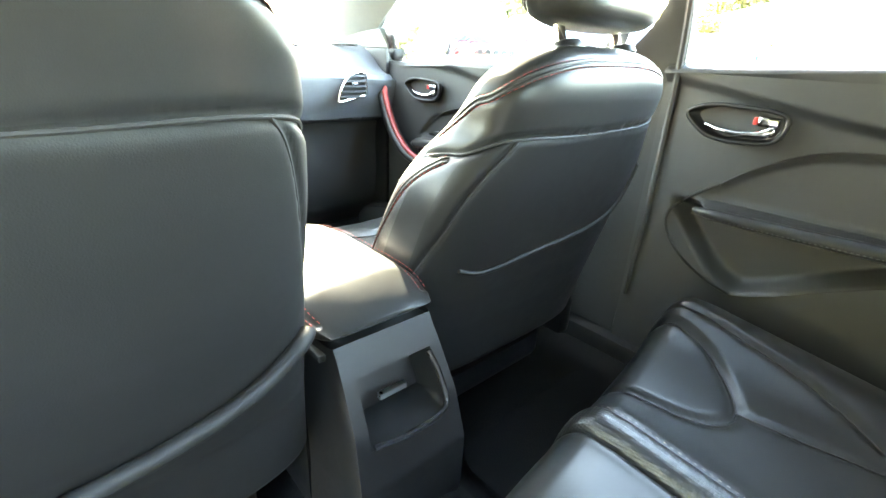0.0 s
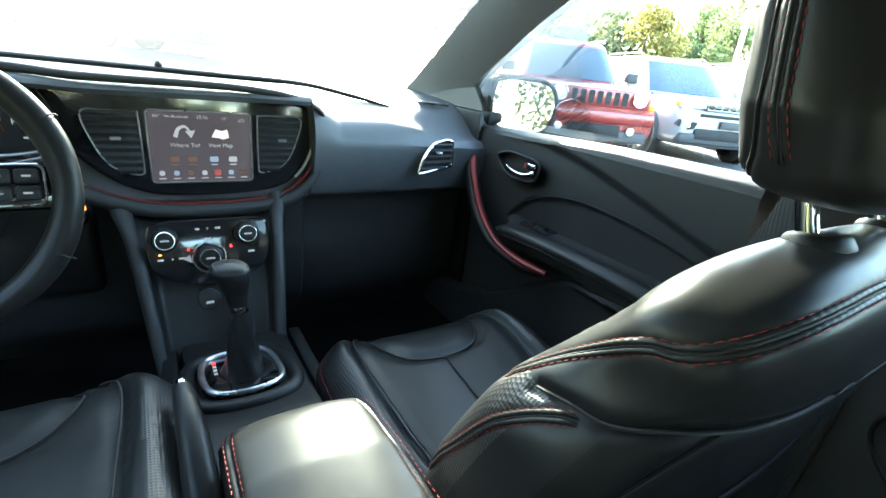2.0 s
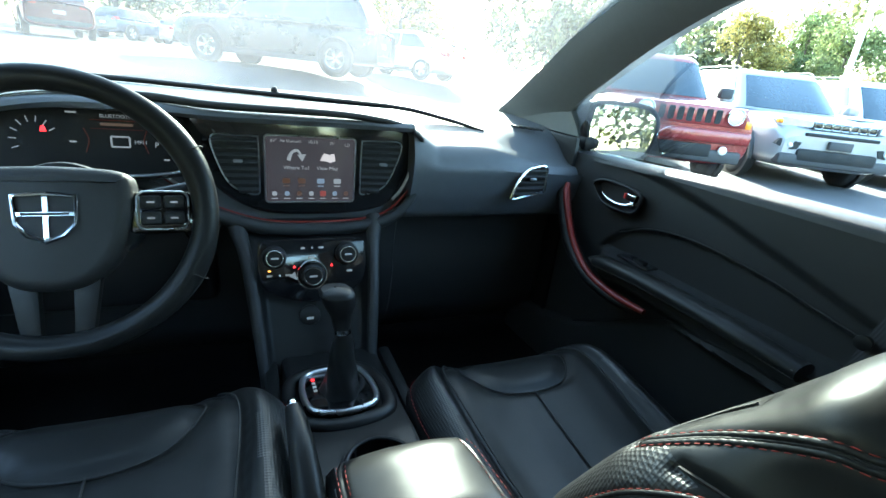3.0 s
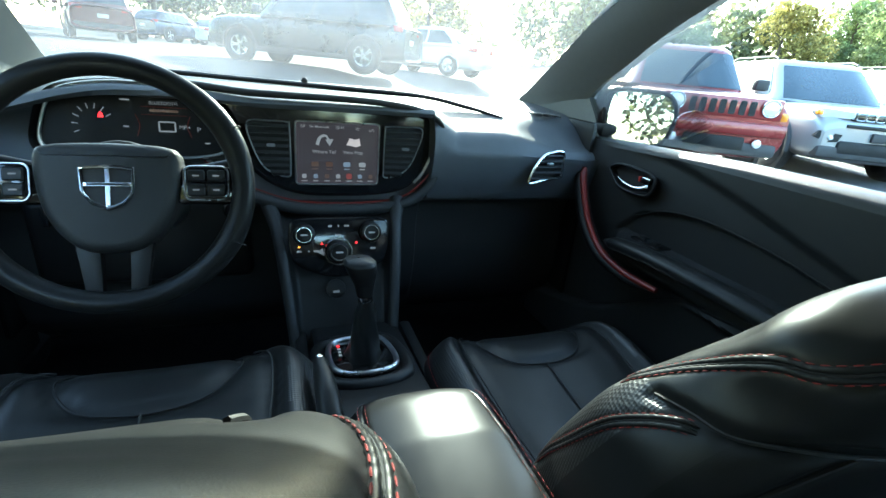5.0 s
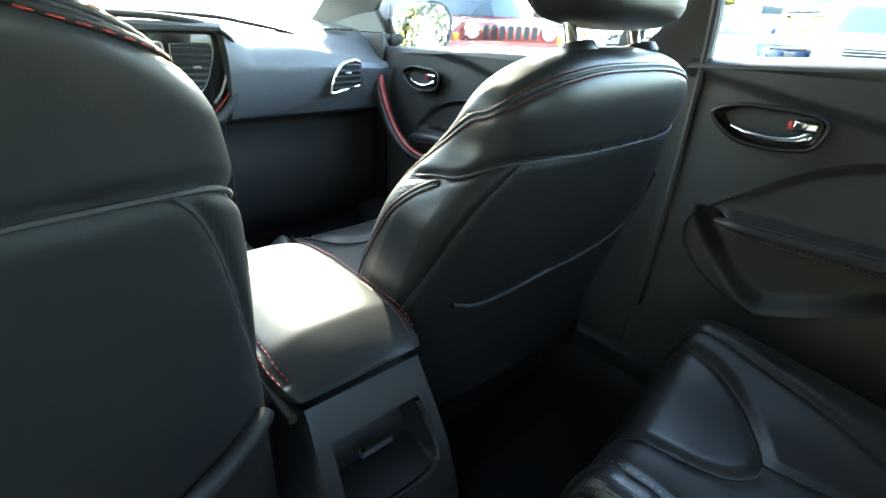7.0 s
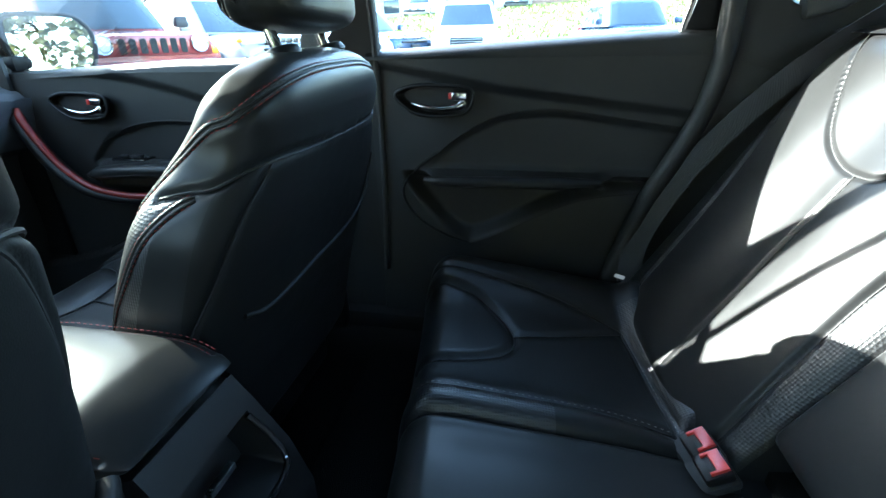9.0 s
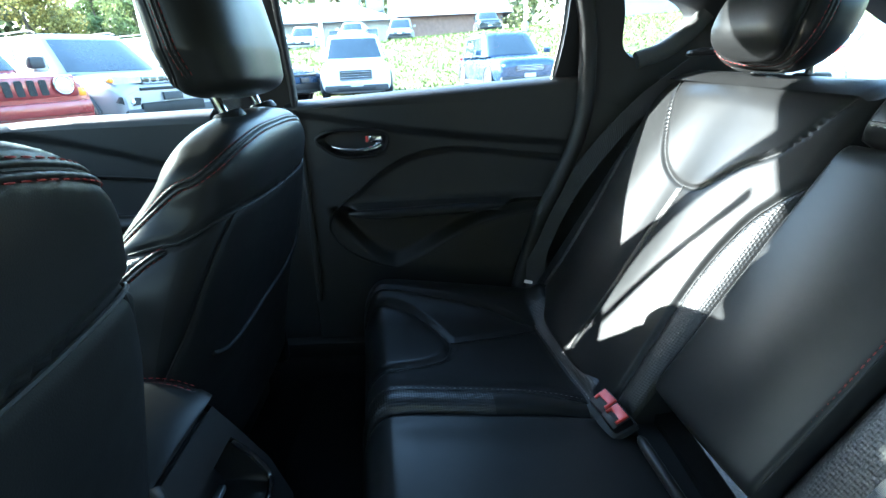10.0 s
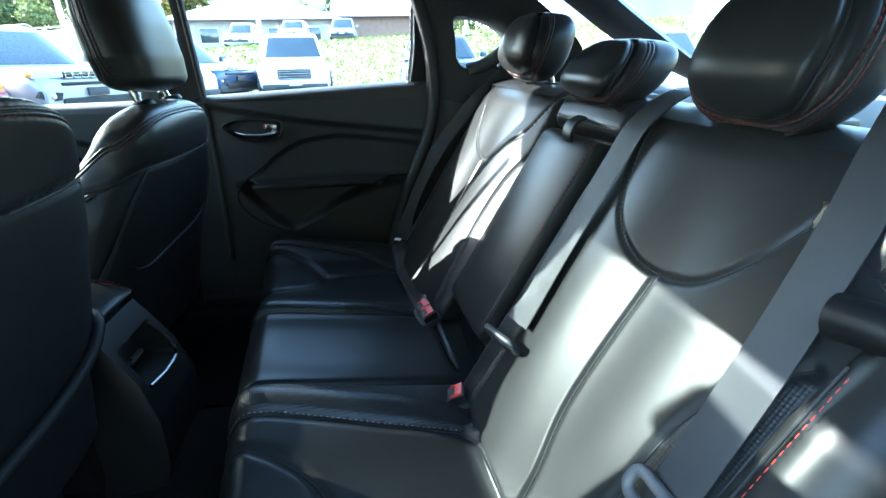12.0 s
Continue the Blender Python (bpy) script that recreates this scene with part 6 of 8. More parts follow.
def rear_headrest(name, cx, w, h, lift, lean, label):
    """Low rear headrest: a wedge pad with a bowed front panel, a stitched band and steel posts."""
    hr = thing(name, (cx, -0.44, 0.94), label, "headrest", "rear headrests")
    c = np.array([cx, -0.452, 0.945 + lift + h / 2])
    th = np.linspace(0, 2 * math.pi, 180, endpoint=False)
    ph = np.linspace(-math.pi / 2 + 0.03, math.pi / 2 - 0.03, 110)
    T, P = np.meshgrid(th, ph, indexing="ij")

    def place(T, P):
        k = np.cos(P) ** 0.52
        x = w * k * sgnpow(np.cos(T), 0.58)
        d = 0.062 * k * sgnpow(np.sin(T), 0.80)
        zz = h / 2 * sgnpow(np.sin(P), 0.70)
        y = d + 0.004 - lean * zz - 0.05 * np.clip(-zz / (h / 2), 0, 1) ** 2 * np.clip(np.sin(T), 0, 1)
        x = x * (1 - 0.16 * np.clip(zz / (h / 2), -1, 1) ** 2)
        wide = np.interp(np.degrees(P), [-90, -55, -45, -25, 10, 90], [0, 0, 22, 40, 46, 40])
        puff = smoothstep(0, 9, wide - np.abs(np.degrees(T) - 90))          # the front panel stands proud
        y = y + 0.006 * puff
        return np.stack([c[0] + x, c[1] + y, c[2] + zz + 0.25 * d * 0.3], -1)
    g = place(T, P)
    ln = lambda pts, n=110: (lambda q: place(np.radians(q[:, 0]), np.radians(q[:, 1])))(spline(pts, n))
    panel = ln([(128, 66), (135, 25), (136, -10), (129, -36), (110, -50), (90, -53), (70, -50), (51, -36), (44, -10), (45, 25), (52, 66)])
    BAND = [(164, 62), (165, 20), (161, -18), (147, -46), (118, -62), (90, -66), (62, -62), (33, -46), (19, -18), (15, 20), (16, 62)]
    band = ln(BAND)
    g, n = carve(g, [(panel, 0.007, 0.0055), (band, 0.0025, 0.006)], True, 1)
    f = grid_faces(180, 110, True)
    f.append(tuple(i * 110 + 109 for i in range(180))), f.append(tuple(i * 110 for i in range(179, -1, -1)))
    pad = part("pad", (g.reshape(-1, 3), f), LEATHER, hr)
    cord("seam", panel, c, pad, 0.0045, 0.0016)
    felled_seam(place, BAND, pad, c, 130, deg2=True)
    for k in (-1, 1):
        x = cx + k * w * 0.42
        part("post", tube([[x, -0.487, 0.92], [x, -0.477, 0.955], [x, -0.469, 0.985]], 0.006, 12), STEEL, hr, "steel headrest post")
        part("post_collar", box(x - 0.018, x + 0.018, -0.504, -0.462, 0.936, 0.952, 0.005), HARD, hr, "black plastic collar")
    set_in(hr)
    return hr


rear_headrest("rear_headrest", 0.408, 0.105, 0.145, 0.008, 0.34, "black leather rear headrest with red double stitching")
rear_headrest("rear_headrest", 0.076, 0.098, 0.104, -0.012, 0.75, "low middle rear headrest in black leather with red stitching")
rear_headrest("rear_headrest", -0.246, 0.102, 0.165, -0.012, 0.38, "black leather rear headrest with red double stitching")

# cushion
rear_cushion = thing("rear_bench_cushion", (0.04, 0.05, 0.28), "black leather rear bench cushion with sunlit worn patches", "car seat")


def cushion_height(x, y):
    """Height of the bench over the plan."""
    base = np.interp(y, [-0.22, -0.14, -0.05, 0.08, 0.18, 0.24], [0.440, 0.452, 0.470, 0.495, 0.514, 0.518])
    q = np.clip((y - 0.205) / 0.056, 0, 1)
    base = base - 0.11 * (1 - np.sqrt(np.clip(1 - q ** 2, 0, 1)))
    seat = np.exp(-((x - 0.42) / 0.13) ** 4) + np.exp(-((x + 0.28) / 0.13) ** 4)
    ridge = np.exp(-((x - 0.252) / 0.030) ** 2) + np.exp(-((x - np.interp(y, [-0.10, 0.08, 0.26], [-0.090, -0.060, -0.035])) / 0.034) ** 2)
    outer = np.exp(-((x - 0.61) / 0.06) ** 2) + np.exp(-((x + 0.47) / 0.06) ** 2)
    mid = np.exp(-((x - 0.10) / 0.10) ** 4)
    lap = smoothstep(-0.105, -0.150, y) * (smoothstep(0.25, 0.29, x) * smoothstep(0.66, 0.60, x) + smoothstep(-0.12, -0.16, x))
    return base - 0.012 * seat + 0.018 * ridge * smoothstep(-0.16, 0.0, y) + 0.018 * outer + 0.008 * mid + 0.030 * lap


def cushion_piece(name, x0, x1, seams, perf=None, label=""):
    nx, ny = int((x1 - x0) / 0.0055), 84
    xs, ys = np.linspace(x0, x1, nx), np.r_[np.linspace(-0.22, 0.20, 66), 0.205 + 0.056 * np.sin(np.linspace(0, math.pi / 2, 18))]
    X, Y = np.meshgrid(xs, ys, indexing="ij")
    e = np.clip(np.minimum(X - x0, x1 - X) / 0.014, 0, 1)
    Z = cushion_height(X, Y) - 0.012 * (1 - np.sqrt(np.clip(1 - (1 - e) ** 2, 0, 1)))
    g = np.stack([X, Y, Z], -1)
    cuts = []
    for pts, d, w in seams:
        c = spline(pts, 70)
        cuts.append((np.stack([c[:, 0], c[:, 1], cushion_height(c[:, 0], c[:, 1])], -1), d, w))
    g, n = carve(g, cuts, False, 1)
    f = grid_faces(nx, ny)
    idx = [1 if perf and perf(X[i, j], Y[i, j]) else 0 for i in range(nx - 1) for j in range(ny - 1)]
    ring = [i * ny for i in range(nx)] + [(nx - 1) * ny + j for j in range(1, ny)] + [i * ny + ny - 1 for i in range(nx - 2, -1, -1)] + [j for j in range(ny - 2, 0, -1)]
    v = g.reshape(-1, 3)
    low = v[ring].copy()
    low[:, 2] = 0.29
    low[:, 1] = np.where(low[:, 1] > 0.2, low[:, 1] - 0.02, low[:, 1])
    m = len(v)
    for i in range(len(ring)):
        j = (i + 1) % len(ring)
        f.append((ring[j], ring[i], m + i, m + j))
        idx.append(0)
    ob = part(name, (np.vstack([v, low]), f, idx), [LEATHER, PERF], rear_cushion, label, True, False)
    for q, dep, wid in cuts:
        part("seam", tube(q - np.array([0, 0, dep * 0.75]), 0.0014, 6), SEAM, rear_cushion)
    return ob, [c[0] for c in cuts]


_, rl = cushion_piece("seat_pad", 0.226, 0.665, [
    ([(0.352, 0.255), (0.358, 0.18), (0.378, 0.125), (0.405, 0.098), (0.437, 0.091), (0.480, 0.108), (0.530, 0.150), (0.556, 0.205), (0.565, 0.255)], 0.009, 0.007),
    ([(0.437, 0.091), (0.465, 0.00), (0.500, -0.105)], 0.005, 0.006),
    ([(0.612, 0.255), (0.590, 0.13), (0.562, 0.00), (0.510, -0.106)], 0.007, 0.007),
    ([(0.510, -0.106), (0.44, -0.112), (0.35, -0.116), (0.25, -0.118)], 0.008, 0.007),
    ([(0.285, 0.255), (0.282, 0.15), (0.280, 0.02), (0.262, -0.112)], 0.008, 0.008)],
    lambda x, y: (y < -0.115 and 0.26 < x < 0.56) or (x < 0.278 and y > 0.05))
cushion_piece("middle_pad", -0.014, 0.226, [], None)
_, ll = cushion_piece("seat_pad", -0.520, -0.014, [
    ([(-0.125, 0.255), (-0.140, 0.21), (-0.165, 0.165), (-0.195, 0.128), (-0.240, 0.104), (-0.31, 0.100), (-0.37, 0.13), (-0.395, 0.18), (-0.405, 0.255)], 0.009, 0.007),
    ([(-0.073, 0.255), (-0.086, 0.16), (-0.101, 0.082), (-0.118, 0.0), (-0.135, -0.105)], 0.008, 0.008),
    ([(-0.135, -0.105), (-0.17, -0.126), (-0.25, -0.138), (-0.42, -0.125)], 0.008, 0.007),
    ([(-0.26, 0.100), (-0.275, 0.0), (-0.29, -0.135)], 0.005, 0.006),
    ([(-0.45, 0.255), (-0.44, 0.10), (-0.41, -0.12)], 0.008, 0.008)],
    lambda x, y: x > np.interp(y, [-0.105, 0.0, 0.082, 0.255], [-0.133, -0.116, -0.099, -0.071]) or (y < -0.128 and x < -0.15))
for lines, k in ((rl, 3), (ll, 1), (rl, 4)):
    part("pale_thread", stitch(lines[k] + np.array([0, 0, 0.0005]), length=0.004, gap=0.005, r=0.0006), mat("grey_thread", (0.25, 0.22, 0.2), 0.8), rear_cushion, "pale worn seam thread")


# ---- belts and buckles ----
def buckle(name, m, label):
    b = thing(name, m.translation, label, "belt buckle", "rear belt buckles")
    part("housing", box(-0.018, 0.018, -0.016, 0.018, -0.04, 0.006, 0.004, 2, m), HARD, b, "black plastic housing")
    part("release_button", prism([(-0.0145, -0.013), (0.0145, -0.013), (0.0145, 0.009), (0.0105, 0.009), (0.0105, 0.001), (-0.0105, 0.001), (-0.0105, 0.009), (-0.0145, 0.009)], 0.005, m @ Matrix.Translation((0, 0, 0.005)), 0.0015), BUCKLERED, b, "red release button")
    part("slot", box(-0.010, 0.010, 0.003, 0.007, 0.0055, 0.0068, 0.0, 1, m), SEAM, b)
    return b


for x, y, z, rz in ((0.230, -0.128, 0.480, 10), (0.196, -0.130, 0.480, 6), (-0.062, -0.122, 0.468, -16)):
    set_in(buckle("belt_buckle", pose(x, y, z, -26, 0, rz), "black belt buckle with a bright red button in the seat crease"))
    part("buckle_pocket", box(-0.024, 0.024, -0.026, 0.026, -0.012, 0.004, 0.008, 2, pose(x, y, z - 0.012, -20, 0, rz)), SEAM, rear_cushion, "black pocket in the seat crease")
set_in(rear_cushion)

mid_belt = thing("middle_seat_belt", (-0.09, -0.30, 0.75), "grey webbing seat belt hanging over the rear backrest", "seat belt")
ax = np.array([1.0, 0.05, 0.0])
belt_line = lambda rows, lift, tilt: [(tuple(back_at(x, z, lift)), tilt) for x, z in rows]
part("webbing", strap([((-0.100, -0.53, 0.966), ax), ((-0.097, -0.45, 0.966), ax)] + belt_line([(-0.086, 0.905), (-0.083, 0.85), (-0.086, 0.78), (-0.090, 0.70), (-0.096, 0.640)], 0.040, ax) + belt_line([(-0.100, 0.600)], 0.046, np.array([1.0, 0.3, 0.05])), 0.047), WEB, mid_belt)
TM = Matrix.Translation((-0.101, -0.186, 0.596)) @ Matrix.Rotation(radians(18), 4, "Z") @ Matrix.Rotation(radians(58), 4, "X")
TONGUE = mat("tongue_plastic", (0.028, 0.030, 0.036), 0.5, spec=0.4)
part("tongue_loop", tube([(TM @ Vector((a, b, 0)))[:] for a, b in rounded(0.068, 0.026, 0.009)], 0.0058, 8, True), TONGUE, mid_belt, "black plastic belt tongue")
part("tongue_body", prism([(-0.030, -0.008), (0.030, -0.008), (0.028, -0.022), (0.013, -0.030), (-0.013, -0.030), (-0.028, -0.022)][::-1], 0.009, TM @ Matrix.Translation((0, 0, -0.004)), 0.003), TONGUE, mid_belt, "moulded tongue body")
part("tongue_plate", tube([(TM @ Vector((a, b - 0.043, 0)))[:] for a, b in rounded(0.024, 0.028, 0.005)], 0.0026, 6, True), STEEL, mid_belt, "steel tongue plate")
set_in(mid_belt)
front_belt = thing("front_seat_belt", (0.67, 0.57, 0.78), "black seat belt down the door pillar beside the front seat", "seat belt")
ax = np.array([0.15, 1.0, 0.0])
part("webbing", strap([((0.640, 0.470, 1.16), ax), ((0.668, 0.515, 1.00), ax), ((0.680, 0.550, 0.87), ax), ((0.684, 0.580, 0.76), ax), ((0.676, 0.600, 0.60), ax)], 0.046), WEB, front_belt)
part("anchor_bolt", cyl(0.012, 0.010, 0.012, pose(0.675, 0.600, 0.748, 0, 90, 0), 20, 0.002), HARD, front_belt, "black anchor bolt")
side_belt = thing("left_seat_belt", (-0.43, -0.30, 0.80), "wide sunlit seat belt across the rear backrest", "seat belt")
ax = np.array([1.0, -0.10, 0.06])
part("webbing", strap(belt_line([(-0.396, 0.96), (-0.404, 0.91), (-0.414, 0.86), (-0.428, 0.755), (-0.436, 0.66), (-0.440, 0.60)], 0.040, ax), 0.050), WEB, side_belt)
part("belt_guide", tube([tuple(back_at(-0.438 + a, 0.600 + 0.8 * b, 0.046)) for a, b in rounded(0.074, 0.030, 0.012)], 0.0065, 10, True), mat("grey_guide_plastic", (0.10, 0.10, 0.10), 0.5), side_belt, "grey plastic belt guide")
part("lower_webbing", strap(belt_line([(-0.440, 0.605), (-0.446, 0.56), (-0.455, 0.50), (-0.46, 0.46)], 0.036, ax), 0.050), WEB, side_belt)
set_in(side_belt)
bolster = thing("side_bolster", (-0.50, -0.28, 0.45), "leather side bolster with a red stitched seam by the open door", "seat bolster")
bp = back_at(np.full(40, -0.512), np.linspace(0.47, 0.80, 40), np.full(40, 0.022))
part("pad", tube(bp, np.interp(np.arange(40), [0, 30, 39], [0.050, 0.046, 0.036]), 18, flat=0.9), LEATHER, bolster)
bs = back_at(np.interp(np.arange(60), [0, 59], [-0.484, -0.490]), np.linspace(0.50, 0.775, 60), np.full(60, 0.0625))
part("seam", tube(bs, 0.0016, 6), SEAM, bolster)
part("red_stitching", stitch(bs + np.array([-0.006, 0.0008, 0.0008]), length=0.0055, r=0.00055), mat("bright_red_thread", (0.45, 0.03, 0.02), 0.7, var=0.1), bolster, "bright red thread stitching")
part("end_cap", tube(spline([tuple(back_at(-0.455, 0.800, 0.052)), tuple(back_at(-0.490, 0.806, 0.050)), tuple(back_at(-0.535, 0.812, 0.040))], 12), np.array([0.019] * 10 + [0.023, 0.024]), 20), HARD, bolster, "black plastic cap")
set_in(bolster)
right_belt = thing("right_seat_belt", (0.66, -0.3, 0.8), "black seat belt along the rear pillar", "seat belt")
ax = np.array([0.25, 0.95, 0.1])
part("webbing", strap([((0.60, -0.43, 0.975), ax), ((0.655, -0.36, 0.90), ax), ((0.682, -0.28, 0.80), ax), ((0.690, -0.20, 0.68), ax), ((0.680, -0.14, 0.55), ax), ((0.66, -0.13, 0.46), ax)], 0.046), WEB, right_belt)
part("guide", tube(spline([(0.585, -0.445, 0.985), (0.60, -0.41, 0.985), (0.625, -0.42, 0.985), (0.61, -0.45, 0.99)], 24, True), 0.006, 8, True), HARD, right_belt, "black belt guide")
part("latch_tag", box(-0.010, 0.010, -0.001, 0.001, -0.004, 0.004, 0.0, 1, pose(0.628, -0.106, 0.490, 60, 0, 60)), WHITEMARK, right_belt, "white printed tag")

# ---- outside: car park ----
ASPHALT = mat("asphalt", (0.055, 0.055, 0.057), 0.85, var=0.35, vscale=1.2, bump=0.6, bscale=60, dist=0.01)
GRASS = mat("grass", (0.145, 0.150, 0.040), 0.9, var=0.5, vscale=0.8, bump=1.0, bscale=20, dist=0.05)
PAINTLINE = mat("white_road_paint", (0.70, 0.70, 0.68), 0.7, var=0.2, vscale=4)


def ground_height(x, y):
    x, y = np.asarray(x, float), np.asarray(y, float)
    ahead = 0.75 * smoothstep(4.5, 13, y - 0.9 * np.clip(x, 0, 20)) + 0.010 * np.clip(y - 14, 0, 60) * smoothstep(20, 0, x)
    bank = smoothstep(15.5, 34, x + 0.10 * y)
    rise = (2.5 - 0.055 * np.clip(y, -30, 20)) * bank
    return ahead + rise


gx = np.r_[-300, -120, -60, np.linspace(-30, 60, 61), 90, 140, 220, 400]
gy = np.r_[-300, -120, -70, np.linspace(-45, 60, 71), 90, 140, 220, 400]
GX, GY = np.meshgrid(gx, gy, indexing="ij")
GZ = ground_height(GX, GY)
gi = []
for i in range(len(gx) - 1):
    for j in range(len(gy) - 1):
        mx, my = (gx[i] + gx[i + 1]) / 2 + 0.10 * (gy[j] + gy[j + 1]) / 2, (gy[j] + gy[j + 1]) / 2
        gi.append(1 if (15.3 < mx < 33.5 and my < 26) else 0)
setting("ground", (np.stack([GX, GY, GZ], -1).reshape(-1, 3), grid_faces(len(gx), len(gy)), gi), [ASPHALT, GRASS], "asphalt car park with a mown grass bank", "ground")
rng = np.random.default_rng(5)
N = 16000
tx, ty = rng.uniform(16.2, 33, N), rng.uniform(-22, 18, N)
tx = tx - 0.10 * ty
tz = ground_height(tx, ty)
ang, hh = rng.uniform(0, 6.28, N), rng.uniform(0.05, 0.14, N)
v = np.empty((N, 3, 3))
v[:, 0] = np.stack([tx - 0.05 * np.cos(ang), ty - 0.05 * np.sin(ang), tz - 0.01], -1)
v[:, 1] = np.stack([tx + 0.05 * np.cos(ang), ty + 0.05 * np.sin(ang), tz - 0.01], -1)
v[:, 2] = np.stack([tx + rng.normal(0, 0.04, N), ty + rng.normal(0, 0.04, N), tz + hh], -1)
tagged(part("grass_blades", (v.reshape(-1, 3), np.arange(3 * N).reshape(-1, 3)), mat("grass_blade", (0.13, 0.17, 0.035), 0.8, var=0.3, vscale=0.6, island=0.45), None, "", False), "uneven sunlit grass tufts on the bank", "grass", "", "stuff")
for k in range(5):
    c = np.array([4.25 + 2.67 * k, 6.1 - 0.47 * k])
    a = np.array([0.454, 0.891])
    w = np.array([-0.891, 0.454]) * 0.05
    q = [c - a * 1.2 - w, c + a * 3.8 - w, c + a * 3.8 + w, c - a * 1.2 + w]
    tagged(part("bay_line", ([(p[0], p[1], ground_height(p[0], p[1]) + 0.006) for p in q], [(0, 1, 2, 3)]), PAINTLINE, None, "", False), "worn white parking bay line", "road marking", "bay lines", "structure")

TYRE = mat("tyre_rubber", (0.018, 0.018, 0.019), 0.8, var=0.2, vscale=20)
ALLOY = mat("alloy_wheel", (0.62, 0.63, 0.65), 0.28, 0.9, var=0.08)
CARGLASS = mat("car_window", (0.035, 0.05, 0.06), 0.05, 0.12, var=0.25, vscale=1.5, coat=0.6, rvar=0.02)
LAMP = mat("headlamp_lens", (0.75, 0.78, 0.80), 0.08, 0.3, var=0.2, vscale=30, coat=0.8)
TAIL = mat("tail_lamp", (0.45, 0.03, 0.025), 0.15, var=0.1, coat=0.6)
INDICATOR = mat("orange_indicator", (0.80, 0.28, 0.02), 0.2, var=0.1, coat=0.5)
CLADDING = mat("grey_cladding", (0.045, 0.045, 0.047), 0.65, var=0.15)


def wheel_parts(car, x, y, r, w, side):
    """Tyre with an alloy rim of five split spokes."""
    prof = [(r * 0.62, -w / 2), (r * 0.86, -w / 2), (r * 0.97, -w / 2 + 0.03), (r, -w * 0.25), (r, w * 0.25), (r * 0.97, w / 2 - 0.03), (r * 0.86, w / 2), (r * 0.62, w / 2)]
    n = 36
    vs = [(x + p[0] * math.cos(a), y + p[1], r + p[0] * math.sin(a)) for p in prof for a in np.linspace(0, 2 * math.pi, n, endpoint=False)]
    fs = [(i * n + j, i * n + (j + 1) % n, (i + 1) * n + (j + 1) % n, (i + 1) * n + j) for i in range(len(prof) - 1) for j in range(n)]
    wh = part("wheel", (vs, fs), TYRE, car, "black tyre")
    bm = bmesh.new()
    m = Matrix.Translation((x, y + side * w * 0.38, r)) @ Matrix.Rotation(radians(-90 * side), 4, "X")
    for k in range(5):
        a = 2 * math.pi * k / 5
        for d in (-0.14, 0.14):
            c, s = math.cos(a + d), math.sin(a + d)
            t = bmesh.ops.create_cube(bm, size=1.0)["verts"]
            for q in t:
                lx, ly, lz = (q.co.x + 0.5) * r * 0.60 + r * 0.04, q.co.y * r * (0.11 - 0.02 * q.co.x), q.co.z * 0.025
                q.co = Vector((lx * c - ly * s, lx * s + ly * c, lz))
    bmesh.ops.transform(bm, matrix=m, verts=bm.verts[:])
    part("spokes", bm, ALLOY, wh, "silver alloy spokes")
    ringp = [(m @ Vector((r * 0.63 * math.cos(a), r * 0.63 * math.sin(a), 0)))[:] for a in np.linspace(0, 2 * math.pi, 36, endpoint=False)]
    part("rim", tube(ringp, 0.022, 8, True), ALLOY, wh, "silver alloy rim")
    part("hub_back", cyl(r * 0.6, r * 0.6, 0.02, m @ Matrix.Translation((0, 0, -0.06)), 24), RUBBER, wh)


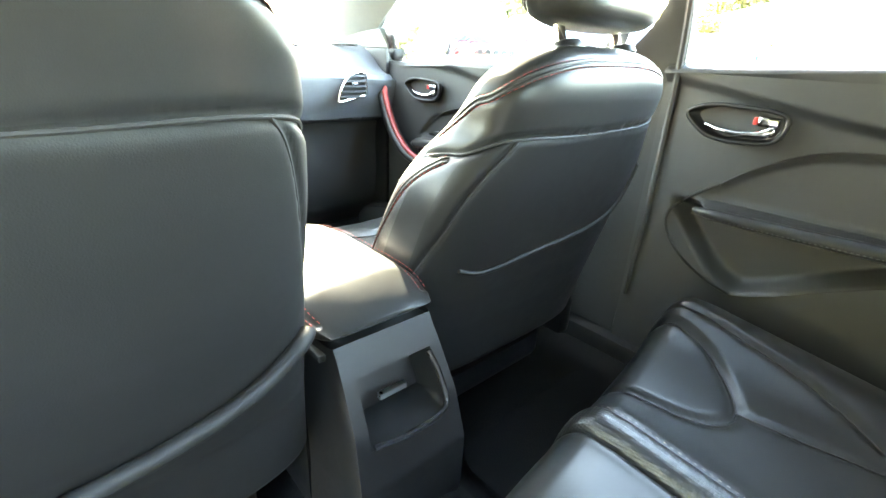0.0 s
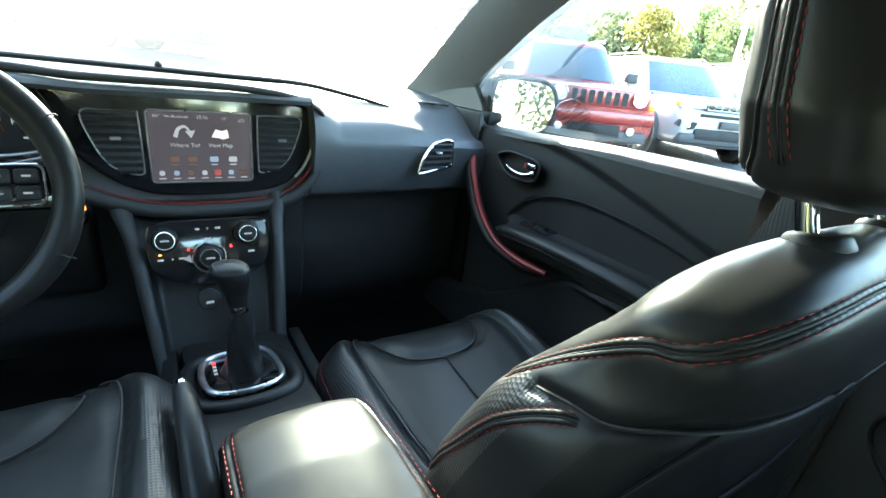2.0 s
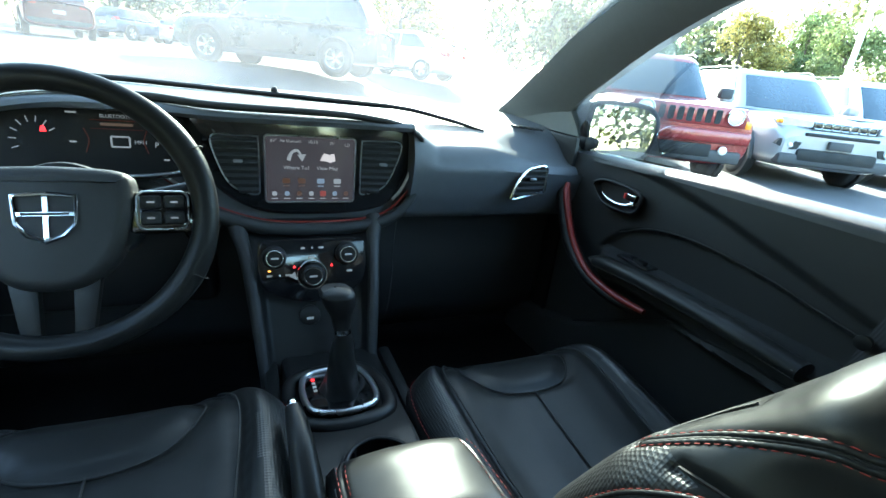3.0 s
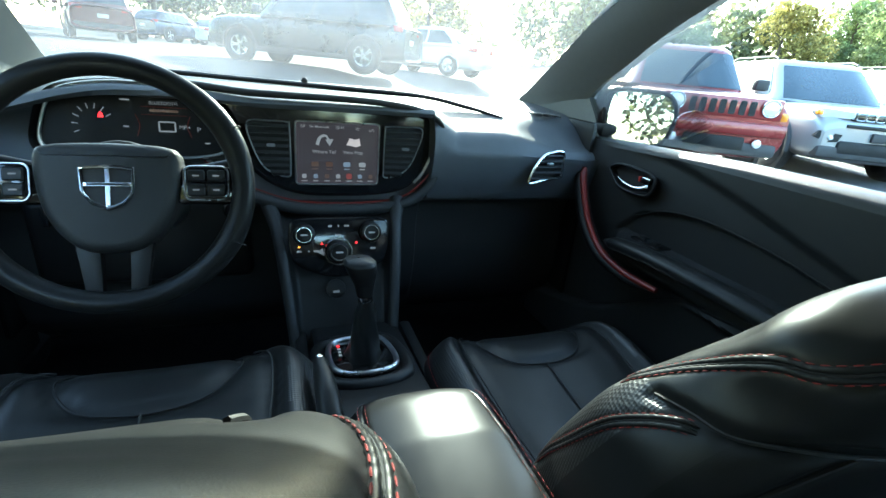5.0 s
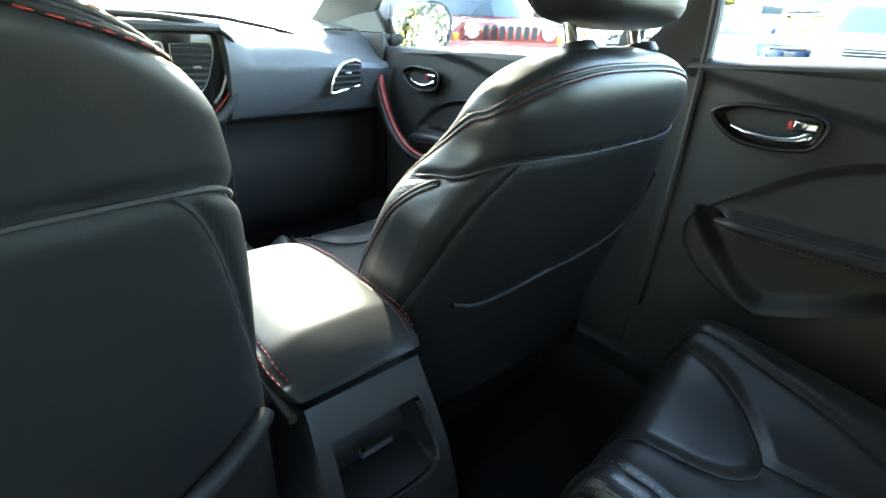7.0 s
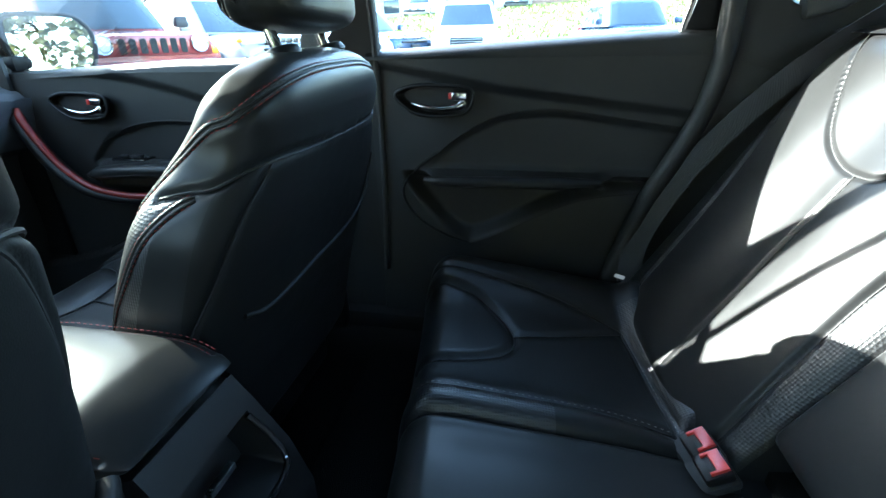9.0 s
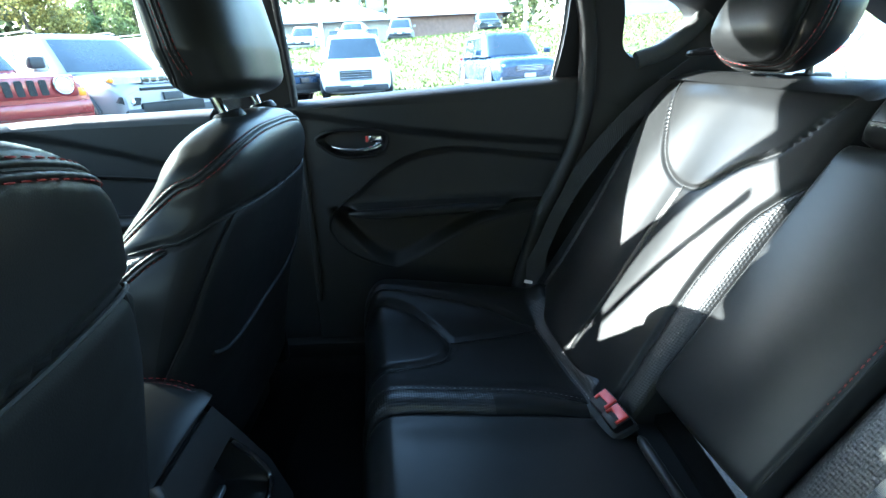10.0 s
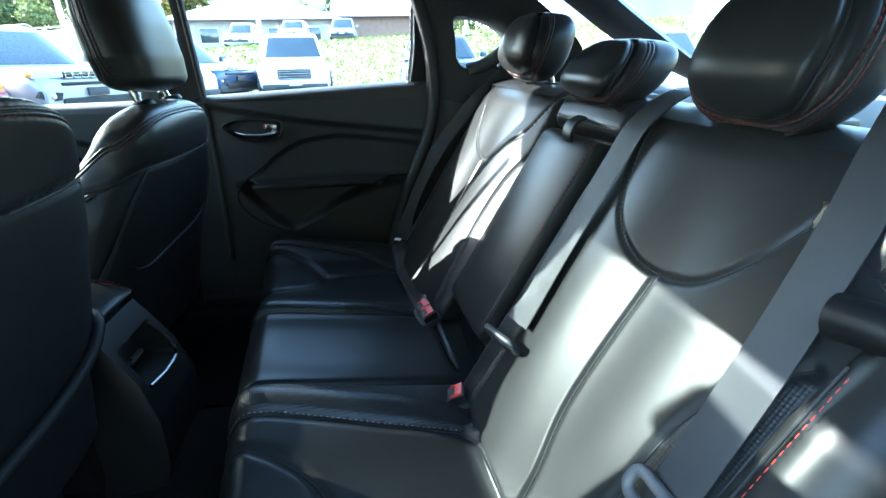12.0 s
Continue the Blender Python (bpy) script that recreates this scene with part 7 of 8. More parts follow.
def vehicle(name, label, m, paint, kind="suv", L=4.4, W=1.82, H=1.66, front="plain", detail=True, rack=False):
    """A parked car, nose along +x of m: body, glasshouse, panes, wheels, lamps, grille and mirrors."""
    car = thing(name, (0, 0, 0), label, "pickup" if kind == "pickup" else "car")
    x0, x1 = -L / 2, L / 2
    hood = {"suv": 1.02, "sedan": 0.88, "pickup": 1.10, "boxy": 1.04}[kind]
    belt = {"suv": 1.06, "sedan": 0.93, "pickup": 1.15, "boxy": 1.10}[kind]
    nose = 0.92 if kind != "sedan" else 0.72
    # lower body: rings along the length
    if kind == "sedan":
        st = [(x0, 0.35, 0.80, 0.80), (x0 + 0.10, 0.24, 0.92, 0.93), (x0 + 0.9, 0.20, 0.96, 1.0), (0, 0.18, belt, 1.0), (x1 - 1.35, 0.18, belt - 0.02, 1.0), (x1 - 0.7, 0.20, hood - 0.03, 0.98), (x1 - 0.16, 0.22, nose, 0.92), (x1, 0.34, nose - 0.16, 0.80)]
    elif kind == "boxy":
        st = [(x0, 0.42, belt - 0.05, 0.86), (x0 + 0.08, 0.30, belt, 0.95), (-0.2, 0.26, belt, 1.0), (x1 - 1.25, 0.26, belt - 0.01, 1.0), (x1 - 0.6, 0.28, hood + 0.02, 0.98), (x1 - 0.12, 0.30, hood - 0.01, 0.95), (x1 - 0.02, 0.36, hood - 0.06, 0.93), (x1, 0.45, hood - 0.12, 0.90)]
    else:
        st = [(x0, 0.42, belt - 0.10, 0.84), (x0 + 0.10, 0.28, belt, 0.95), (-0.2, 0.24, belt, 1.0), (x1 - 1.35, 0.24, belt - 0.02, 1.0), (x1 - 0.75, 0.26, hood + 0.01, 0.98), (x1 - 0.25, 0.28, hood - 0.05, 0.94), (x1 - 0.06, 0.32, hood - 0.14, 0.88), (x1, 0.40, hood - 0.26, 0.82)]
    S = spline([[a, b, c, d] for a, b, c, d in st], 48)
    th = np.linspace(0, 2 * math.pi, 40, endpoint=False)
    g = np.zeros((40, 48, 3))
    for j in range(48):
        X, zb, zt, wf = S[j]
        g[:, j, 0] = X
        g[:, j, 1] = W / 2 * wf * sgnpow(np.cos(th), 0.38)
        g[:, j, 2] = (zb + zt) / 2 + (zt - zb) / 2 * sgnpow(np.sin(th), 0.42)
        g[:, j, 1] *= 1 - 0.05 * smoothstep((zb + zt) / 2 + 0.1, zt, g[:, j, 2])
    f = grid_faces(40, 48, True) + [tuple(i * 48 for i in range(40)), tuple(i * 48 + 47 for i in range(39, -1, -1))]
    body = part("body", (g.reshape(-1, 3), [q[::-1] for q in f]), paint, car)
    # glasshouse
    wb, wt = W / 2 * 0.93, W / 2 * 0.74
    if kind == "pickup":
        base, roof = (-0.55, x1 - 1.45), (-0.35, x1 - 2.05)
    elif kind == "sedan":
        base, roof = (x0 + 0.55, x1 - 1.25), (x0 + 1.35, x1 - 2.05)
    elif kind == "boxy":
        base, roof = (x0 + 0.06, x1 - 1.15), (x0 + 0.22, x1 - 1.62)
    else:
        base, roof = (x0 + 0.12, x1 - 1.25), (x0 + 0.55, x1 - 1.95)
    zb, zt = belt - 0.03, H
    zm = zb + (zt - zb) * 0.5

    def cab(u, v):
        """The rounded cabin: angle u in plan (0 at the nose), height v."""
        u, v = np.asarray(u, float), np.asarray(v, float)
        rr = np.clip((v - 0.86) / 0.14, 0, 1)
        xf, xr = base[1] + (roof[1] - base[1]) * v ** 1.08, base[0] + (roof[0] - base[0]) * v ** 1.5
        w = (wb + (wt - wb) * v) * (1 - 0.07 * rr ** 2)
        cxm, hx = (xf + xr) / 2, (xf - xr) / 2 * (1 - 0.05 * rr ** 2)
        return np.stack([cxm + hx * sgnpow(np.cos(u), 0.24), w * sgnpow(np.sin(u), 0.30), zb + (zt - zb) * (v - 0.10 * rr ** 2 * (1 - rr) * 0) + 0 * u], -1)
    uu = np.radians(np.r_[np.linspace(0, 360, 72, endpoint=False)])
    vv = np.r_[np.linspace(0, 0.86, 8), 0.86 + 0.14 * np.sin(np.linspace(0, math.pi / 2, 7))[1:]]
    g = cab(uu[:, None] + 0 * vv[None], vv[None] + 0 * uu[:, None])
    mid = np.array([(roof[0] + roof[1]) / 2, 0.0, zt])
    caps = [mid + (g[:, -1] - mid) * np.array([q, q, 1.0]) + np.array([0, 0, 0.035 * (1 - q * q)]) for q in (0.9, 0.7, 0.45, 0.2, 0.01)]
    g = np.concatenate([g, np.stack(caps, 1)], 1)
    part("cabin", (g.reshape(-1, 3), grid_faces(72, g.shape[1], True)), paint, car)

    def pane_at(us, v0, v1, nm):
        vs = np.linspace(v0, v1, 8)
        us = np.asarray(us)
        P = cab(us[:, None] + 0 * vs[None], vs[None] + 0 * us[:, None])
        o = P - np.array([P[..., 0].mean() * 0, 0, 0]) * 1.0
        n = np.cross(np.gradient(P, axis=0), np.gradient(P, axis=1))
        n /= np.linalg.norm(n, axis=-1, keepdims=True) + 1e-9
        out = P + n * 0.010
        k = len(us)
        v = np.vstack([out.reshape(-1, 3), (P - n * 0.02).reshape(-1, 3)])
        f = grid_faces(k, 8)
        ring = [i * 8 for i in range(k)] + [(k - 1) * 8 + j for j in range(1, 8)] + [i * 8 + 7 for i in range(k - 2, -1, -1)] + [j for j in range(6, 0, -1)]
        m0 = k * 8
        f += [(ring[i], m0 + ring[i], m0 + ring[(i + 1) % len(ring)], ring[(i + 1) % len(ring)]) for i in range(len(ring))]
        return part(nm, (v, f), CARGLASS, car)
    yang = lambda y: np.arcsin(np.sign(y) * np.abs(y) ** (1 / 0.30))
    xang = lambda q: np.arccos(np.sign(2 * q - 1) * np.abs(2 * q - 1) ** (1 / 0.24))
    pane_at(yang(np.linspace(-0.86, 0.86, 13)), 0.05, 0.84, "windscreen")
    pane_at(math.pi + yang(np.linspace(-0.82, 0.82, 9)), 0.14, 0.84, "rear_window")
    splits = [(0.08, 0.50), (0.54, 0.90)] if kind in ("sedan", "pickup") else [(0.06, 0.26), (0.29, 0.58), (0.61, 0.90)]
    for s0, s1 in splits:
        qs = np.linspace(s1, s0, 7)
        pane_at(xang(qs), 0.14, 0.82, "side_window")
        pane_at(-xang(qs[::-1]), 0.14, 0.82, "side_window")
    # wheels and arches
    r = 0.36 if kind != "sedan" else 0.33
    for wx in (x1 - 0.90, x0 + 0.85):
        for s in (-1, 1):
            wheel_parts(car, wx, s * (W / 2 - 0.10), r, 0.21, s)
            arch = [(wx + (r + 0.06) * math.cos(a), s * (W / 2 - 0.02), r + (r + 0.06) * math.sin(a)) for a in np.linspace(-0.1, math.pi + 0.1, 24)]
            part("wheel_arch", tube(arch, 0.035, 8), CLADDING if kind != "sedan" else paint, car, "dark wheel arch")
            # Flat dark disc stands in for the shade inside the wheel arch.
            part("arch_shadow", cyl(r + 0.045, r + 0.045, 0.06, Matrix.Translation((wx, s * (W / 2 - 0.045), r)) @ Matrix.Rotation(radians(90), 4, "X"), 28), RUBBER, car, "dark disc for the shaded wheel well")
    # mirrors, bumpers, plates
    for s in (-1, 1):
        part("mirror", box(base[1] - 0.28, base[1] - 0.12, min(s * (W / 2 + 0.02), s * (W / 2 + 0.20)), max(s * (W / 2 + 0.02), s * (W / 2 + 0.20)), belt + 0.02, belt + 0.17, 0.03), paint if front != "seven_slot_round" else CLADDING, car, "door mirror")
    part("front_bumper", box(x1 - 0.16, x1 + 0.035, -W / 2 * 0.86, W / 2 * 0.86, 0.34, 0.50, 0.04), CLADDING, car, "dark lower bumper")
    part("rear_bumper", box(x0 - 0.04, x0 + 0.15, -W / 2 * 0.86, W / 2 * 0.86, 0.34, 0.52, 0.04), CLADDING if kind != "sedan" else paint, car, "rear bumper")
    fz = st[-1][2]
    fx = x1
    if front == "seven_slot_round":
        # upright nose with round lamps and seven slots
        part("grille_panel", box(fx - 0.06, fx + 0.02, -0.70, 0.70, 0.78, 1.02, 0.03), paint, car, "painted grille panel")
        for k in range(7):
            part("grille_slot", prism(rounded(0.075, 0.165, 0.02), 0.012, Matrix.Translation((fx + 0.014, -0.345 + 0.115 * k, 0.895)) @ Matrix(((0, 0, 1, 0), (1, 0, 0, 0), (0, 1, 0, 0), (0, 0, 0, 1)))), SEAM, car, "dark grille slot")
        for s in (-1, 1):
            lm = Matrix.Translation((fx + 0.022, s * 0.545, 0.915)) @ Matrix.Rotation(radians(90), 4, "Y")
            hl = part("headlight", cyl(0.095, 0.085, 0.05, lm, 36, 0.01), LAMP, car, "round headlight")
            part("headlight_ring", tube([(lm @ Vector((0.098 * math.cos(a), 0.098 * math.sin(a), 0.02)))[:] for a in np.linspace(0, 2 * math.pi, 36, endpoint=False)], 0.010, 8, True), CHROME, hl, "chrome ring")
            part("fog_light", cyl(0.055, 0.05, 0.03, Matrix.Translation((fx + 0.045, s * 0.50, 0.50)) @ Matrix.Rotation(radians(90), 4, "Y"), 28, 0.006), LAMP, car, "round fog lamp")
            part("turn_signal", box(fx - 0.05, fx + 0.01, min(s * 0.70, s * 0.78), max(s * 0.70, s * 0.78), 0.78, 0.88, 0.015), INDICATOR, car, "orange turn signal")
        part("bumper_beam", box(fx - 0.10, fx + 0.06, -0.80, 0.80, 0.58, 0.74, 0.04), paint, car, "painted bumper")
        part("lower_intake", box(fx - 0.05, fx + 0.045, -0.36, 0.36, 0.40, 0.56, 0.02), SEAM, car, "dark lower intake")
        part("badge", box(fx - 0.02, fx + 0.002, -0.07, 0.07, 1.028, 1.043, 0.004), CHROME, car, "plain chrome badge bar")
    elif front == "seven_slot_slim":
        part("grille_panel", box(fx - 0.10, fx - 0.006, -0.46, 0.46, 0.845, 0.962, 0.02), PIANO, car, "gloss black grille panel")
        for k in range(7):
            part("grille_slot", tube([(fx - 0.001, -0.366 + 0.122 * k + a, 0.904 + b) for a, b in rounded(0.100, 0.088, 0.02)], 0.008, 6, True), CHROME, car, "chrome grille slot frame")
        for s in (-1, 1):
            pts = [(0.46, 0.955), (0.80, 0.985), (0.84, 0.935), (0.78, 0.862), (0.46, 0.875)]
            vs = [(fx - 0.005 - 0.24 * max(0, (a - 0.5)) ** 1.4 / 0.22 * 0.9 + 0.018, s * a, b) for a, b in pts] + [(fx - 0.30, s * a, b) for a, b in pts]
            part("headlight", (vs, [(0, 1, 2, 3, 4)] + [(i, (i + 1) % 5, 5 + (i + 1) % 5, 5 + i) for i in range(5)]), LAMP, car, "slanted headlight", False)
            part("turn_signal", box(fx - 0.22, fx - 0.12, min(s * 0.78, s * 0.835), max(s * 0.78, s * 0.835), 0.89, 0.95, 0.012), INDICATOR, car, "orange turn signal")
            fo = [(0.52, 0.66), (0.80, 0.69), (0.83, 0.61), (0.72, 0.54), (0.56, 0.56)]
            vs = [(fx - 0.02 - 0.5 * max(0, a - 0.6) ** 1.5 + 0.035, s * a, b) for a, b in fo] + [(fx - 0.25, s * a, b) for a, b in fo]
            part("fog_recess", (vs, [(0, 1, 2, 3, 4)] + [(i, (i + 1) % 5, 5 + (i + 1) % 5, 5 + i) for i in range(5)]), SEAM, car, "dark fog lamp recess", False)
            part("fog_light", cyl(0.035, 0.03, 0.03, Matrix.Translation((fx + 0.01, s * 0.66, 0.61)) @ Matrix.Rotation(radians(90), 4, "Y"), 20, 0.005), LAMP, car, "round fog lamp")
        part("upper_intake", box(fx - 0.06, fx + 0.030, -0.50, 0.50, 0.755, 0.80, 0.012), SEAM, car, "dark intake slot")
        part("lower_intake", box(fx - 0.06, fx + 0.045, -0.55, 0.55, 0.40, 0.58, 0.04), SEAM, car, "dark lower intake")
        part("plate_blank", box(fx - 0.0, fx + 0.05, -0.16, 0.16, 0.60, 0.715, 0.008), CLADDING, car, "blank dark plate holder")
    else:
        gh = 0.16 if kind != "pickup" else 0.26
        part("grille", box(fx - 0.20, fx + 0.012, -0.42, 0.42, fz - gh + 0.02, fz + 0.02, 0.03), SEAM, car, "dark grille")
        for k in range(4):
            part("grille_bar", box(fx - 0.02, fx + 0.022, -0.40, 0.40, fz - gh + 0.045 + k * gh / 4.4, fz - gh + 0.058 + k * gh / 4.4, 0.004), CHROME, car, "chrome grille bar")
        for s in (-1, 1):
            part("headlight", box(fx - 0.32, fx - 0.02, min(s * 0.48, s * 0.80), max(s * 0.48, s * 0.80), fz - 0.10, fz + 0.06, 0.04), LAMP, car, "clear headlight")
        part("plate_blank", box(fx, fx + 0.045, -0.16, 0.16, 0.46, 0.57, 0.006), mat("plate", (0.6, 0.6, 0.58), 0.5), car, "blank plate")
        part("lower_intake", box(fx - 0.05, fx + 0.04, -0.5, 0.5, 0.36, 0.45, 0.03), SEAM, car, "dark lower intake")
    for s in (-1, 1):
        part("tail_light", box(x0 - 0.012, x0 + 0.20, min(s * (W / 2 * 0.55), s * (W / 2 * 0.90)), max(s * (W / 2 * 0.55), s * (W / 2 * 0.90)), belt - 0.16, belt - 0.01, 0.03), TAIL, car, "red tail light")
        part("door_seam", tube([(0.1, s * W / 2 * 0.995, 0.42), (0.1, s * W / 2 * 0.975, belt - 0.06)], 0.004, 6), SEAM, car)
        part("door_handle", box(-0.22, -0.04, min(s * W / 2 * 0.97, s * W / 2 * 1.015), max(s * W / 2 * 0.97, s * W / 2 * 1.015), belt - 0.16, belt - 0.13, 0.008), paint, car)
        part("sill_cladding", box(x0 + 1.2, x1 - 1.28, min(s * W / 2 * 0.90, s * W / 2 * 1.0), max(s * W / 2 * 0.90, s * W / 2 * 1.0), 0.24, 0.36, 0.02), CLADDING, car, "dark sill cladding")
    part("rear_plate", box(x0 - 0.022, x0, -0.16, 0.16, 0.68, 0.80, 0.005), bpy.data.materials.get("plate") or mat("plate", (0.6, 0.6, 0.58), 0.5), car, "blank plate")
    if rack:
        for s in (-1, 1):
            part("roof_rail", tube([(roof[0] + 0.1, s * wt * 0.93, zt + 0.005), (roof[0] + 0.25, s * wt * 0.93, zt + 0.05), (roof[1] - 0.25, s * wt * 0.93, zt + 0.05), (roof[1] - 0.1, s * wt * 0.93, zt + 0.005)], 0.016, 8), CLADDING, car, "roof rail")
    car.matrix_basis = m
    return car


def on_ground(x, y, heading):
    return pose(x, y, float(ground_height(x, y)), 0, 0, heading)


paint_red = mat("maroon_paint", (0.22, 0.018, 0.018), 0.3, 0.15, var=0.08, vscale=2, coat=0.7)
paint_silver = mat("silver_paint", (0.30, 0.302, 0.305), 0.34, 0.3, var=0.05, vscale=2, coat=0.6)
paint_white = mat("white_paint", (0.78, 0.78, 0.77), 0.3, var=0.04, vscale=2, coat=0.6)
paint_dark = mat("dark_green_paint", (0.022, 0.032, 0.032), 0.3, 0.2, var=0.08, vscale=2, coat=0.7)
paint_blue = mat("dark_blue_paint", (0.03, 0.06, 0.12), 0.25, 0.3, var=0.08, vscale=2, coat=0.7)
paint_maroon = mat("dark_maroon_paint", (0.10, 0.012, 0.016), 0.3, 0.2, var=0.08, vscale=2, coat=0.7)

vehicle("red_suv", "maroon boxy off-road car with round headlights", on_ground(5.97, 6.61, 243), paint_red, "boxy", 4.4, 1.76, 1.66, "seven_slot_round", rack=True)
vehicle("silver_suv", "silver sport utility car with slim chrome grille", on_ground(8.6, 6.25, 243), paint_silver, "suv", 4.4, 1.82, 1.66, "seven_slot_slim", rack=True)
vehicle("white_suv", "white sport utility car in the parking row", on_ground(11.25, 5.9, 243), paint_white, "suv", 4.6, 1.9, 1.72, rack=True)
vehicle("dark_compact_suv", "dark blue sport utility car at the end of the parking row", on_ground(13.9, 5.5, 243), paint_blue, "suv", 4.5, 1.84, 1.66, "seven_slot_slim", rack=True)
vehicle("white_pickup", "white pickup truck facing the car on the lower lot", on_ground(15.0, 2.4, 188), paint_white, "pickup", 5.3, 1.9, 1.78)
vehicle("blue_suv", "blue-grey sport utility car below the grass bank", on_ground(15.6, -2.2, 190), paint_blue, "suv", 4.8, 1.94, 1.70, rack=True)
vehicle("silver_sedan", "pale silver sedan parked close by", on_ground(8.6, -5.3, 165), paint_silver, "sedan", 4.7, 1.84, 1.47)
vehicle("white_sedan", "white car seen through the rear window", on_ground(7.6, -8.4, 160), paint_white, "sedan", 4.7, 1.84, 1.46)
vehicle("dark_suv", "dark green sport utility car seen from behind", on_ground(1.0, 13.2, 150), paint_dark, "suv", 4.8, 1.94, 1.78, rack=True)
vehicle("white_hatchback", "white hatchback beyond the dark car", on_ground(5.3, 17.5, 130), paint_white, "sedan", 4.3, 1.8, 1.48)
vehicle("maroon_suv", "dark maroon sport utility car across the lot", on_ground(-6.1, 22.5, 110), paint_maroon, "suv", 4.8, 1.94, 1.76)
vehicle("white_truck", "white pickup across the lot", on_ground(-10.2, 23.5, 110), paint_white, "pickup", 5.4, 1.95, 1.85)
vehicle("maroon_sedan", "maroon car at the lot's edge", on_ground(-11.0, 19.0, 20), paint_maroon, "sedan", 4.7, 1.84, 1.46)
for k, (x, y, p) in enumerate(((-5.2, 33, paint_blue), (-2.9, 35, paint_white), (-0.8, 36, paint_dark), (1.6, 37, paint_white))):
    vehicle("far_car", "small parked car far across the lot", on_ground(x, y, 60), p, "sedan" if k % 2 else "suv", 4.5, 1.8, 1.5)
for k, (x, y, p) in enumerate(((36.5, 9.0, paint_white), (37.2, 5.6, paint_white), (38.0, 2.2, paint_silver), (40.5, -4.5, paint_dark))):
    vehicle("upper_lot_car", "parked car above the grass bank", on_ground(x, y, 180), p, "suv" if k % 2 else "sedan", 4.6, 1.85, 1.6)


# ---- building, pole, stairs, trees ----
BRICK = mat("brown_brick_wall", (0.22, 0.14, 0.11), 0.85, var=0.25, vscale=3, bump=0.4, bscale=40)
ROOFM = mat("grey_metal_roof", (0.36, 0.38, 0.40), 0.5, var=0.12, vscale=1)
STONE = mat("pale_wall", (0.42, 0.40, 0.38), 0.8, var=0.15, vscale=1)
bl = thing("building", (58, 8, 3), "low brown brick building with grey hipped roofs", "building")
part("wall", box(54, 66, 4, 20, 2.0, 5.2), STONE, bl, "pale wall")
part("wall", box(56, 68, -8, 4, 2.0, 5.6), BRICK, bl, "brown brick wall")
part("roof", ([(52.5, 3, 5.1), (52.5, 21, 5.1), (67.5, 21, 5.1), (67.5, 3, 5.1), (58, 9, 7.4), (58, 15, 7.4)], [(0, 1, 5, 4), (1, 2, 5), (2, 3, 4, 5), (3, 0, 4), (3, 2, 1, 0)]), ROOFM, bl, "grey hipped roof", False)
part("roof", ([(55, -9, 5.5), (55, 4.5, 5.5), (69, 4.5, 5.5), (69, -9, 5.5), (60, -9, 7.2), (60, 4.5, 8.2)], [(0, 1, 5, 4), (1, 2, 5), (2, 3, 4, 5), (3, 0, 4)]), ROOFM, bl, "grey pitched roof", False)
for k in range(4):
    w = part("window", box(53.9, 54.05, 5.5 + 3.4 * k, 7.3 + 3.4 * k, 3.0, 4.4, 0.03), CARGLASS, bl, "dark window")
    part("window_frame", tube([(53.9, 5.5 + 3.4 * k, 3.0), (53.9, 7.3 + 3.4 * k, 3.0), (53.9, 7.3 + 3.4 * k, 4.4), (53.9, 5.5 + 3.4 * k, 4.4)], 0.06, 6, True), PAINTLINE, w, "white frame")
for k in range(2):
    part("roof_unit", box(58, 60, 5.2 + 2.6 * k, 7.0 + 2.6 * k, 6.4, 8.2, 0.05), ROOFM, bl, "grey roof unit")
b2 = thing("far_building", (46, -24, 3), "pale gabled building beyond the bank", "building")
part("wall", box(44, 58, -30, -16, 2.5, 6.5), STONE, b2)
part("roof", ([(43.5, -30.5, 6.4), (43.5, -15.5, 6.4), (58.5, -15.5, 6.4), (58.5, -30.5, 6.4), (43.5, -23, 9), (58.5, -23, 9)], [(0, 4, 5, 3), (1, 2, 5, 4), (0, 1, 4), (2, 3, 5)]), ROOFM, b2, "grey roof", False)


def pole(name, x, y, h, r, label, arm=0.0):
    z = float(ground_height(x, y))
    p = thing(name, (x, y, z), label, "pole", "poles")
    part("shaft", tube([(x, y, z - 0.1), (x, y, z + h / 2), (x, y, z + h)], np.array([r, r * 0.85, r * 0.65]), 12), DULL, p, "grey metal shaft")
    part("foot", cyl(r * 2.2, r * 2.0, 0.5, pose(x, y, z + 0.25), 20, 0.03), STONE, p, "concrete foot")
    if arm:
        part("lamp_head", box(x - arm, x + 0.1, y - 0.18, y + 0.18, z + h - 0.1, z + h + 0.08, 0.04), DULL, p, "flat lamp head")


pole("lamp_post", 24.5, 5.3, 9, 0.09, "grey metal car park lamp post", 0.9)
pole("lamp_post", 30.0, -5.6, 9, 0.09, "grey metal car park lamp post", 0.9)
pole("utility_pole", 26.0, 14.6, 10, 0.13, "weathered utility pole in front of the trees")

